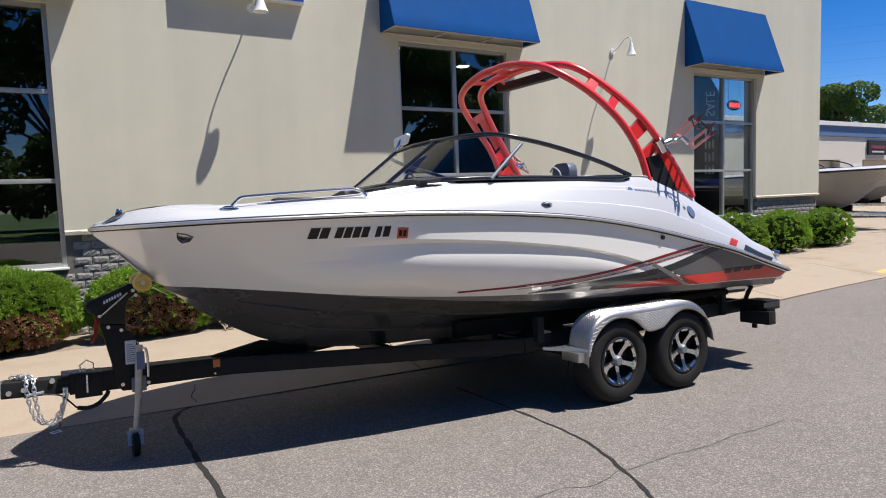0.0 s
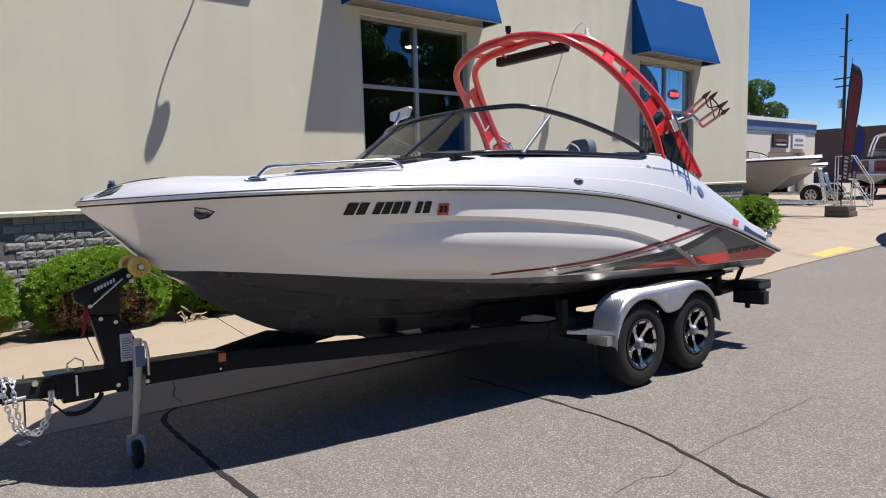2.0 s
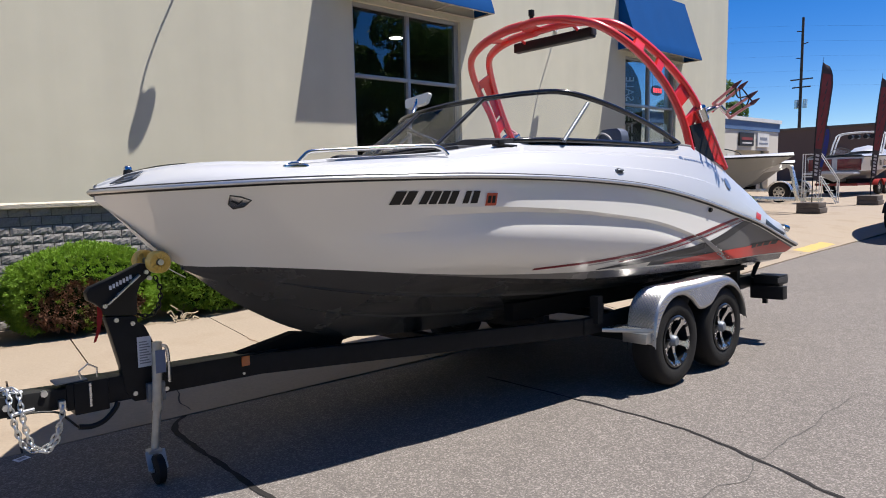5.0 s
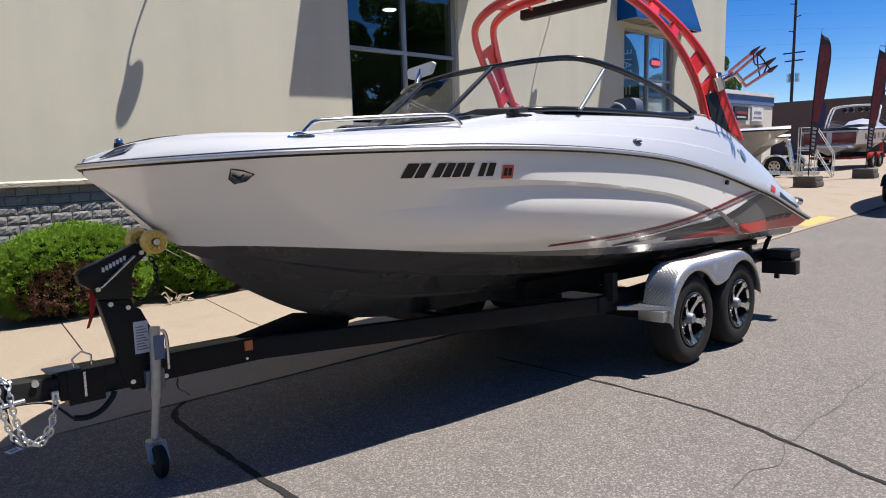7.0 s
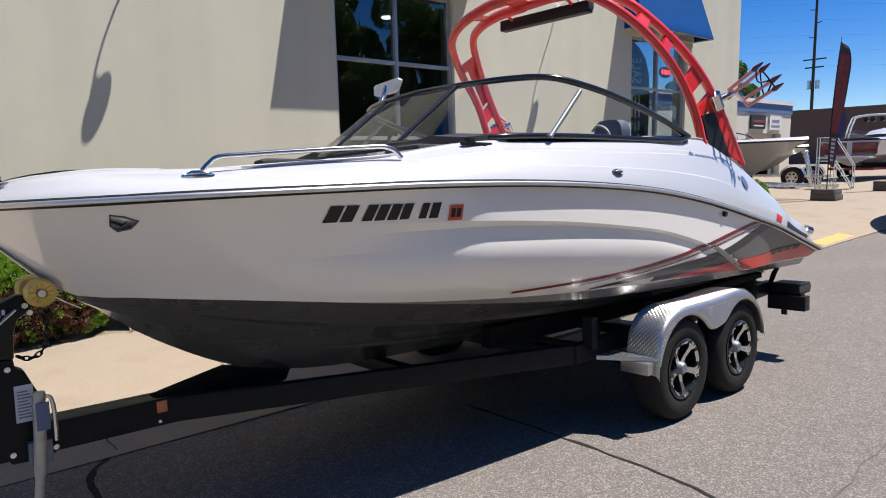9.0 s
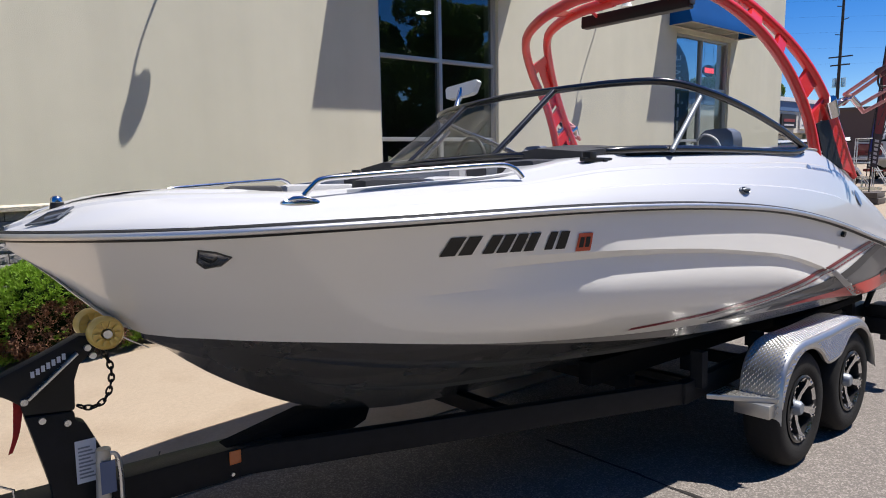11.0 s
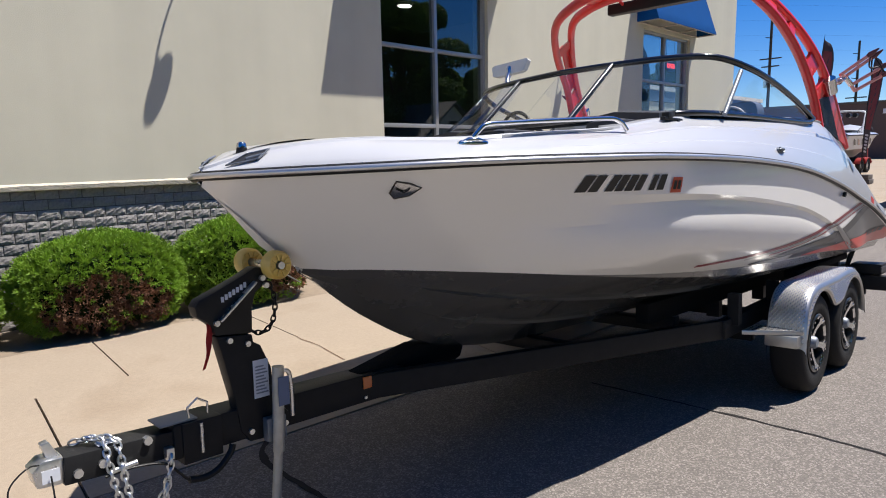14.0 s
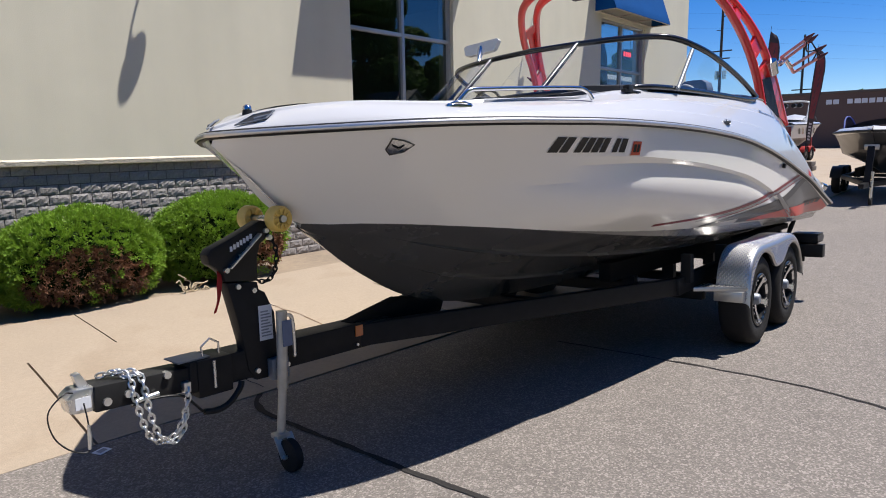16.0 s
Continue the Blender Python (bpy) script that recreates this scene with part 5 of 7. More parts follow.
def wheel(u, s):
    """A tyre with a black and machined five-spoke rim."""
    w = new("wheel")
    w.parent = trailer
    w.matrix_local = Matrix.Translation((u, s * 1.168, 0.342)) @ (Matrix.Rotation(math.pi, 4, "Z") if s > 0 else Matrix())
    prof = [(0.188, -0.075), (0.20, -0.092), (0.235, -0.104), (0.275, -0.106), (0.308, -0.098), (0.328, -0.078), (0.335, -0.05), (0.337, 0.0), (0.335, 0.05), (0.328, 0.078), (0.308, 0.098), (0.275, 0.106), (0.20, 0.092), (0.188, 0.075)]
    n = 48
    Build().loft([[Vector((r * math.cos(2 * math.pi * i / n), y, r * math.sin(2 * math.pi * i / n))) for r, y in prof] for i in range(n)], around=False, closed=True).make("tyre", RUBBER, w, smooth=40)
    ring = [(0.19, -0.086), (0.196, -0.098), (0.186, -0.103), (0.172, -0.096), (0.168, -0.05), (0.17, 0.07), (0.19, 0.08)]
    Build().loft([[Vector((r * math.cos(2 * math.pi * i / n), y, r * math.sin(2 * math.pi * i / n))) for r, y in ring] for i in range(n)], around=False, closed=True).make("rim", BLACK_ALLOY, w, "gloss black rim edge", smooth=30)
    Build().tube([(0, -0.02, 0), (0, 0.03, 0)], 0.168, 32).make("rim_back", BLACK_ALLOY, w, smooth=40)
    for k in range(5):
        m = Matrix.Rotation(2 * math.pi * k / 5 + 0.3, 4, "Y")
        face = ((0.03, -0.066, -0.021), (0.09, -0.074, -0.0165), (0.146, -0.092, -0.020), (0.166, -0.100, -0.042), (0.187, -0.105, 0.0), (0.166, -0.100, 0.042), (0.146, -0.092, 0.020), (0.09, -0.074, 0.0165), (0.03, -0.066, 0.021))
        sp = [m @ Vector(p) for p in face]
        bk = [m @ Vector((x, y + 0.05, z * 1.12)) for x, y, z in face]
        Build().add(sp, [(0, 1, 7, 8), (1, 2, 6, 7), (2, 3, 4, 5, 6)]).make("spoke", ALLOY, w)
        tab = [m @ Matrix.Rotation(d, 4, "Y") @ Vector((r, y, 0)) for d in (0.40, 0.51, 0.63, 0.75, 0.86) for r, y in ((0.160, -0.094), (0.180, -0.1055))]
        Build().add(tab, [(2 * i, 2 * i + 2, 2 * i + 3, 2 * i + 1) for i in range(4)]).make("rim_tab", ALLOY, w)
        Build().add(sp + bk, [(i, i + 9, (i + 1) % 9 + 9, (i + 1) % 9) for i in range(9)]).make("spoke_side", BLACK_ALLOY, w)
        for d in (-0.13, 0.13):
            c = m @ Vector((0.176 * math.cos(d), -0.102, 0.176 * math.sin(d)))
            Build().tube([c, c + Vector((0, -0.006, 0))], 0.007, 6).make("rivet", CHROME, w)
    Build().tube([(0, -0.04, 0), (0, -0.088, 0), (0, -0.100, 0)], [0.045, 0.041, 0.030], 16).make("hub_cap", GREY_STEEL, w, smooth=40)
    return w


for u in AXLES:
    for s in (-1, 1):
        wheel(u, s)


def fender(s):
    top = curve([(1.715, 0, 0.37), (1.728, 0, 0.52), (1.765, 0, 0.63), (1.85, 0, 0.71), (1.985, 0, 0.748), (2.2, 0, 0.752), (2.43, 0, 0.755), (2.67, 0, 0.766), (2.90, 0, 0.758), (3.07, 0, 0.68), (3.175, 0, 0.54), (3.215, 0, 0.40)], 56)
    f = new("fender")
    f.parent = trailer
    Build().loft([[p + Vector((0, s * y, dz)) for y, dz in ((1.07, 0.0), (1.13, 0.003), (1.24, 0.003), (1.275, 0.0), (1.293, -0.012), (1.30, -0.03))] for p in top], around=False).make("tread_top", PLATE, f, "bright tread-plate fender top", smooth=50)
    low = []
    for p in top:
        best = 0.43
        for c in AXLES:
            d = p.x - c
            r = 0.358
            if abs(d) < r:
                best = max(best, 0.345 + math.sqrt(r * r - d * d))
        if 2.2 < p.x < 2.70:
            best = max(best, 0.556 + 0.25 * abs(p.x - 2.45) ** 1.2)
        low.append(Vector((p.x, 0, min(best if 1.72 < p.x < 3.2 else 0.40, p.z - 0.028))))
    Build().loft([[p + Vector((0, s * 1.30, -0.03)), Vector((p.x, s * 1.302, min(p.z - 0.03, q.z)))] for p, q in zip(top, low)], around=False).make("tread_skirt", PLATE, f, "bright tread-plate fender skirt")
    b = Build()
    b.loft([[Vector((q.x, s * 1.302, q.z)), Vector((q.x, s * 1.29, q.z - 0.012)), Vector((q.x, s * 1.27, q.z - 0.004))] for q in low[2:-2]], around=False)
    b.make("rolled_edge", PLATE, f, smooth=50)
    Build().loft([[p + Vector((0, s * 1.068, 0)), p + Vector((0, s * 1.068, -0.14))] for p in top], around=False).make("inner_skirt", BLACK_STEEL, f)
    # raised lozenges of the tread plate
    b = Build()
    arc = [0.0]
    for i in range(1, 56):
        arc.append(arc[-1] + (top[i] - top[i - 1]).length)
    def at(d, y, o):
        i = int(np.searchsorted(arc, d)) - 1
        i = min(max(i, 0), 54)
        t = (d - arc[i]) / (arc[i + 1] - arc[i])
        p = top[i] + (top[i + 1] - top[i]) * t
        g = (top[i + 1] - top[i]).normalized()
        nrm = Vector((-g.z, 0, g.x))
        return p + nrm * (o + 0.003) + Vector((0, s * y, 0))
    k = 0
    d = 0.02
    while d < arc[-1] - 0.02:
        for j in range(8):
            y = 1.085 + 0.026 * j + (0.013 if k % 2 else 0)
            a, g = 0.0105, 0.0042
            b.add([at(d - a, y - 0.003, 0), at(d - 0.001, y + g, 0), at(d + a, y + 0.003, 0), at(d + 0.001, y - g, 0), at(d, y, 0.0034)], [(0, 1, 4), (1, 2, 4), (2, 3, 4), (3, 0, 4)])
        d += 0.0165
        k += 1
    lo = b.make("top_tread", TREAD, f, smooth=60)
    lo["kind"] = "stuff"
    b = Build()
    k = 0
    for x in steps(1.74, 3.17, 0.0165):
        i = min(range(56), key=lambda i: abs(top[i].x - x) + (0 if top[i].z > 0.5 else 1))
        z = top[i].z - 0.045 - (0.013 if k % 2 else 0)
        while z > low[i].z + 0.012:
            a, g = 0.0105, 0.0042
            b.add([(x - a, s * 1.3032, z - 0.003), (x - 0.001, s * 1.3032, z + g), (x + a, s * 1.3032, z + 0.003), (x + 0.001, s * 1.3032, z - g), (x, s * 1.3066, z)], [(0, 1, 4), (1, 2, 4), (2, 3, 4), (3, 0, 4)])
            z -= 0.026
        k += 1
    lo = b.make("skirt_tread", TREAD, f, smooth=60)
    lo["kind"] = "stuff"
    Build().prism([(1.53, s * 0.98), (1.75, s * 0.98), (1.75, s * 1.285), (1.722, s * 1.285)], "z", 0.458, 0.487).make("step_plate", PLATE, f, "bright tread-plate step", bevel=0.004)
    b = Build()
    for i, y in enumerate(steps(1.0, 1.265, 0.028)):
        for j, x in enumerate(steps(1.55, 1.72, 0.028)):
            if x - 1.545 < (y - 0.98) * 0.62:
                continue
            a, e0, e1 = (1 if (i + j) % 2 else -1), 0.0105, 0.0045
            b.add([(x - e0, s * (y - a * e0), 0.4875), (x - e1, s * (y + a * e1), 0.4875), (x + e0, s * (y + a * e0), 0.4875), (x + e1, s * (y - a * e1), 0.4875), (x, s * y, 0.491)], [(0, 1, 4), (1, 2, 4), (2, 3, 4), (3, 0, 4)])
    lo = b.make("step_tread", TREAD, f, smooth=60)
    lo["kind"] = "stuff"
    Build().box(1.64, 1.745, s * 1.08, s * 1.27, 0.385, 0.457).make("step_bracket", PLATE, f, bevel=0.004)


fender(-1)
fender(1)

# winch post, rollers, jack and coupler
post = Build().prism([(-1.510, 0.875), (-1.357, 0.86), (-1.353, 0.826), (-1.322, 0.808), (-1.278, 0.705), (-1.274, 0.575), (-1.205, 0.49), (-1.213, 0.43), (-1.255, 0.405), (-1.39, 0.41), (-1.43, 0.468), (-1.447, 0.60)], "y", -0.082, -0.01).make("winch_post", BLACK_STEEL, trailer, "black folded-steel winch post", bevel=0.008)
Build().prism([(-1.583, 0.965), (-1.590, 1.005), (-1.570, 1.030), (-1.48, 1.066), (-1.39, 1.105), (-1.325, 1.137), (-1.280, 1.130), (-1.262, 1.10), (-1.275, 1.068), (-1.328, 1.028), (-1.347, 0.972), (-1.352, 0.862), (-1.512, 0.878), (-1.517, 0.915), (-1.552, 0.945)], "y", -0.078, -0.006).make("winch_cover", BLACK_PLASTIC, trailer, "black winch cover", bevel=0.012)
Build().beam((-1.497, -0.092, 0.938), (-1.336, -0.092, 1.077), 0.010, 0.030, (0, 1, 0)).make("winch_handle", ZINC, trailer, "bare metal winch bar", bevel=0.003)
for k in range(7):
    c = Vector((-1.476 + 0.0165 * k, -0.0795, 1.020 + 0.0078 * k))
    Build().box(c.x - 0.006, c.x + 0.0055, c.y - 0.002, c.y + 0.001, c.z - 0.010, c.z + 0.012).make("letter_bar", LABEL, post, "white bar in place of a maker's mark")
for v in (-0.105, 0.13):
    n = 28
    pr = [(0.02, -0.03), (0.050, -0.034), (0.060, -0.022), (0.061, 0.022), (0.050, 0.034), (0.02, 0.03)]
    r = Build().loft([[Vector((-1.243 + a * math.cos(2 * math.pi * i / n), v + y, 1.138 + a * math.sin(2 * math.pi * i / n))) for a, y in pr] for i in range(n)], around=False, closed=True).make("bow_roller", URETHANE, trailer, "translucent yellow bow roller", smooth=40)
    for k in range(10):
        t = 2 * math.pi * k / 10
        d = Vector((math.cos(t), 0, math.sin(t)))
        Build().beam(Vector((-1.243, v - 0.036, 1.138)) + d * 0.024, Vector((-1.243, v - 0.036, 1.138)) + d * 0.046, 0.009, 0.007, (0, 1, 0)).make("roller_rib", URETHANE, r)
Build().tube([(-1.243, -0.148, 1.138), (-1.243, 0.18, 1.138)], 0.016, 10).make("roller_axle", ZINC, trailer, smooth=50)
for u, w in ((-1.459, 0.852), (-1.382, 0.825), (-1.301, 1.088), (-1.285, 1.056), (-1.508, 0.93), (-1.387, 0.455), (-1.228, 0.448)):
    Build().tube([(u, -0.07, w), (u, -0.094, w)], 0.012, 8).make("bolt", ZINC, trailer, smooth=40)
lab = Build().box(-1.365, -1.296, -0.0855, -0.0835, 0.587, 0.748).make("label", LABEL, trailer, "white printed label")
for k in range(9):
    Build().box(-1.356, -1.301 - 0.008 * (k % 3), -0.0870, -0.0857, 0.605 + 0.014 * k, 0.611 + 0.014 * k).make("print_bar", LABEL_INK, lab)
j = new("jack")
j.parent = trailer
Build().tube([(-1.285, -0.145, 0.72), (-1.30, -0.145, 0.36)], 0.025, 12).make("outer_tube", GALVANISED, j, smooth=50)
Build().tube([(-1.30, -0.145, 0.38), (-1.325, -0.145, 0.14)], 0.020, 12).make("inner_tube", GALVANISED, j, smooth=50)
Build().box(-1.305, -1.255, -0.178, -0.1735, 0.56, 0.68).make("label", LOGO_BLUE, j, "blue sticker")
Build().tube(curve([(-1.27, -0.15, 0.70), (-1.245, -0.16, 0.69), (-1.235, -0.16, 0.62), (-1.235, -0.16, 0.50)], 14), 0.009, 6).make("crank", ZINC, j, smooth=50)
Build().box(-1.335, -1.245, -0.125, -0.083, 0.40, 0.50).make("jack_bracket", GREY_STEEL, j, bevel=0.006)
for o in (-0.032, 0.032):
    Build().beam((-1.33 + o, -0.165, 0.155), (-1.335 + o, -0.228, 0.07), 0.006, 0.034, (1, 0, 0)).make("caster_fork", GALVANISED, j)
Build().box(-1.365, -1.297, -0.18, -0.12, 0.14, 0.160).make("caster_plate", GALVANISED, j, bevel=0.004)
Build().tube([(-1.358, -0.228, 0.074), (-1.352, -0.228, 0.074), (-1.318, -0.228, 0.074), (-1.312, -0.228, 0.074)], [0.062, 0.074, 0.074, 0.062], 24).make("caster_wheel", RUBBER, j, smooth=40)
Build().tube([(-1.372, -0.228, 0.074), (-1.298, -0.228, 0.074)], 0.012, 8).make("caster_axle", ZINC, j, smooth=40)
# coupler head
b = Build()
b.prism([(-2.15, 0.465), (-2.165, 0.53), (-2.13, 0.558), (-2.05, 0.555), (-2.035, 0.475), (-2.08, 0.46)], "y", -0.05, 0.05)
b.make("coupler", ZINC, trailer, "zinc ball coupler", bevel=0.012)
Build().prism([(-2.11, 0.55), (-2.125, 0.605), (-2.10, 0.612), (-2.07, 0.555)], "y", -0.02, 0.02).make("latch", ZINC, trailer, bevel=0.005)
Build().box(-2.135, -2.08, -0.0535, -0.0515, 0.48, 0.525).make("label", LABEL, trailer, "white warning label")
Build().box(-1.745, -1.60, -0.066, 0.066, 0.5635, 0.5715).make("hinge_cap", GREY_STEEL, trailer, "bright hinge plate", bevel=0.006)
Build().box(-1.67, -1.51, -0.084, 0.084, 0.40, 0.5625).make("hinge_block", BLACK_STEEL, trailer, bevel=0.008)
Build().tube([(-1.598, -0.090, 0.553), (-1.598, -0.090, 0.435)], 0.007, 8).make("hinge_pin", ZINC, trailer, smooth=40)
Build().tube([(-1.632, -0.06, 0.575), (-1.637, -0.06, 0.615), (-1.596, -0.06, 0.645), (-1.557, -0.06, 0.62), (-1.557, -0.06, 0.575)], 0.005, 6).make("pin_ring", ZINC, trailer, smooth=40)
for u, w in ((-1.95, 0.50), (-1.794, 0.535), (-2.03, 0.49)):
    Build().tube([(u, -0.05, w), (u, -0.078, w)], 0.016, 8).make("bolt", ZINC, trailer, smooth=40)
Build().box(-0.797, -0.747, -0.084, -0.0755, 0.488, 0.546).make("side_marker", ORANGE_LENS, trailer, "amber side marker", bevel=0.003)
Build().tube([(-0.785, -0.076, 0.445), (-0.785, -0.084, 0.445)], 0.008, 8).make("bolt", ZINC, trailer)


def chain(path, link, wire, name, label, material, parent):
    """A chain of real links along a path, one mesh."""
    b = Build()
    pts = [Vector(p) for p in path]
    acc = [0.0]
    for i in range(1, len(pts)):
        acc.append(acc[-1] + (pts[i] - pts[i - 1]).length)
    k, d = 0, 0.0
    while d + link * 0.7 < acc[-1]:
        def at(x):
            i = min(max(int(np.searchsorted(acc, x)) - 1, 0), len(pts) - 2)
            return pts[i] + (pts[i + 1] - pts[i]) * ((x - acc[i]) / (acc[i + 1] - acc[i]))
        a, c = at(d), at(min(d + link, acc[-1]))
        t = (c - a).normalized()
        sd = t.cross(Vector((0.3, 1, 0.2))).normalized()
        if k % 2:
            sd = t.cross(sd).normalized()
        mid = (a + c) / 2
        half, wd = link * 0.5, link * 0.28
        ring = []
        for i in range(14):
            x = 2 * math.pi * i / 14
            ring.append(mid + t * (half * math.cos(x) * 1.0) + sd * (wd * math.sin(x)))
        b.tube(ring, wire, 6, closed=True)
        d += link * 0.74
        k += 1
    ob = b.make(name, material, parent, label, smooth=60)
    ob["kind"] = "stuff"
    return ob


chain(curve([(-1.99, 0.02, 0.575), (-1.94, -0.04, 0.575), (-1.935, -0.085, 0.50), (-1.92, -0.095, 0.40), (-1.89, -0.10, 0.305), (-1.83, -0.10, 0.272), (-1.77, -0.10, 0.315), (-1.735, -0.10, 0.40), (-1.722, -0.098, 0.465)], 70), 0.038, 0.0048, "safety_chain", "zinc safety chain", ZINC, trailer)
chain(curve([(-2.03, 0.03, 0.57), (-1.96, 0.01, 0.575), (-1.90, -0.05, 0.57), (-1.895, -0.088, 0.50), (-1.885, -0.10, 0.40), (-1.86, -0.105, 0.31), (-1.81, -0.11, 0.262), (-1.76, -0.105, 0.30), (-1.742, -0.10, 0.37)], 60), 0.038, 0.0048, "safety_chain", "zinc safety chain", ZINC, trailer)
chain(curve([(-1.24, -0.02, 1.06), (-1.215, -0.03, 0.98), (-1.235, -0.03, 0.88), (-1.29, -0.03, 0.845), (-1.345, -0.03, 0.87)], 40), 0.034, 0.004, "bow_chain", "dark bow safety chain", BLACK_STEEL, trailer)
Build().box(-1.738, -1.708, -0.094, -0.06, 0.445, 0.49).make("chain_lug", ZINC, trailer, bevel=0.004)
Build().tube(curve([(-2.14, -0.05, 0.55), (-2.18, -0.09, 0.565), (-2.227, -0.09, 0.527), (-2.24, -0.09, 0.481), (-2.221, -0.09, 0.407), (-2.171, -0.09, 0.348), (-2.118, -0.09, 0.328), (-2.108, -0.09, 0.374), (-2.11, -0.09, 0.441), (-2.109, -0.06, 0.505)], 50), 0.003, 5).make("breakaway_cable", BLACK_PLASTIC, trailer, smooth=60)
Build().tube([(-2.112, -0.09, 0.335), (-2.108, -0.09, 0.385), (-2.11, -0.09, 0.43)], [0.006, 0.008, 0.005], 6).make("cable_clip", ZINC, trailer, smooth=40)
Build().tube(curve([(-1.95, -0.085, 0.455), (-1.85, -0.09, 0.46), (-1.75, -0.095, 0.44), (-1.70, -0.095, 0.39), (-1.66, -0.095, 0.345), (-1.62, -0.095, 0.335)], 30), 0.006, 6).make("light_cable", BLACK_PLASTIC, trailer, smooth=60)
Build().tube(curve([(-1.66, -0.095, 0.345), (-1.60, -0.095, 0.335), (-1.54, -0.095, 0.352), (-1.49, -0.095, 0.40), (-1.475, -0.09, 0.43)], 24), 0.014, 8).make("cable_sleeve", BLACK_PLASTIC, trailer, smooth=60)
Build().tube([(-1.93, -0.082, 0.465), (-1.84, -0.082, 0.472)], 0.012, 8).make("actuator_rod", ZINC, trailer, smooth=50)
Build().tube([(-1.20, -0.015, 1.12), (-1.136, -0.012, 1.075), (-1.07, -0.010, 1.035)], 0.003, 6).make("winch_strap", ZINC, trailer, smooth=40)
st = curve([(-1.522, -0.005, 0.93), (-1.524, -0.005, 0.88), (-1.530, -0.005, 0.81), (-1.547, -0.005, 0.745)], 12)
Build().loft([[p + Vector((-0.016, -0.05 - 0.004 * math.sin(i), 0)), p + Vector((0.020 - 0.002 * i, -0.045, 0.004))] for i, p in enumerate(st)], around=False).make("red_strap", RED_STRAP, trailer, "frayed red strap end")


Build().box(-1.955, -1.875, -0.045, 0.0, 0.5555, 0.5575).make("label", LABEL, trailer, "white label on the tongue")
tag = thing("paper_tag", pose(-1.78, 6.33, road_z(-1.78, 6.33) + 0.004, 0, 0, 20), "small grey paper tag lying on the asphalt", "litter")
Build().box(-0.035, 0.035, -0.03, 0.03, 0.0, 0.002).make("card", LABEL, tag)
Build().box(-0.022, 0.022, -0.016, 0.016, 0.0025, 0.003).make("print_bar", LABEL_INK, tag)

# ---------------------------------------------------------------- shrubs


def leaf_cloud(b, centre, radii, count, size, rng, keep=None, squash=0.0):
    """Small folded leaf sprays on and just inside a lumpy mound."""
    c = Vector(centre)
    for _ in range(count):
        th = rng.uniform(0, 2 * math.pi)
        cz = rng.uniform(-0.55, 1.0)
        sn = math.sqrt(max(0.0, 1 - cz * cz))
        d = Vector((sn * math.cos(th), sn * math.sin(th), cz))
        lump = 1.0 + 0.10 * noise.noise(d * 2.3 + c) + 0.06 * noise.noise(d * 6.0 + c * 2) + 0.05 * noise.noise(d * 15.0 + c)
        q = 1.0 - 0.16 * rng.random() ** 2
        p = c + Vector((d.x * radii[0], d.y * radii[1], d.z * radii[2])) * lump * q
        if squash and p.z < squash:
            p.z = squash + rng.random() * 0.06
        if keep and not keep(p):
            continue
        nrm = (d + 0.75 * Vector((rng.uniform(-1, 1), rng.uniform(-1, 1), rng.uniform(-0.6, 1)))).normalized()
        t = nrm.cross(Vector((rng.uniform(-1, 1), rng.uniform(-1, 1), rng.uniform(-1, 1)))).normalized()
        o = nrm.cross(t)
        w = size * rng.uniform(0.6, 1.3)
        b.add([p - t * w, p + o * w * 0.42 + nrm * w * 0.2, p + t * w, p - o * w * 0.42 + nrm * w * 0.2], [(0, 1, 2), (0, 2, 3)])


def sprays(b, centre, radii, clumps, each, size, rng, keep):
    """Tufts of narrow leaves that fan out of a lumpy mound, with dark gaps between the tufts."""
    c = Vector(centre)
    for _ in range(clumps):
        th, cz = rng.uniform(0, 2 * math.pi), rng.uniform(-0.62, 1.0)
        sn = math.sqrt(max(0.0, 1 - cz * cz))
        d = Vector((sn * math.cos(th), sn * math.sin(th), cz))
        lump = 1.0 + 0.09 * noise.noise(d * 2.1 + c * 3) + 0.05 * noise.noise(d * 5.0 + c)
        root = c + Vector((d.x * radii[0], d.y * radii[1], d.z * radii[2])) * lump * rng.uniform(0.90, 1.0)
        if not keep(root):
            continue
        axis = (Vector((d.x / radii[0], d.y / radii[1], d.z / radii[2])).normalized() + Vector((rng.uniform(-0.5, 0.5), rng.uniform(-0.5, 0.5), rng.uniform(-0.2, 0.6)))).normalized()
        reach = rng.uniform(0.035, 0.075)
        for _ in range(each):
            out = (axis + 0.85 * Vector((rng.gauss(0, 0.5), rng.gauss(0, 0.5), rng.gauss(0, 0.5)))).normalized()
            p = root + out * reach * rng.uniform(0.15, 1.0)
            o = out.cross(Vector((rng.uniform(-1, 1), rng.uniform(-1, 1), rng.uniform(-1, 1)))).normalized()
            nrm = out.cross(o)
            w = size * rng.uniform(0.7, 1.35)
            b.add([p - out * w, p + o * w * 0.40 + nrm * w * 0.15, p + out * w, p - o * w * 0.40 + nrm * w * 0.15], [(0, 1, 2), (0, 2, 3)])


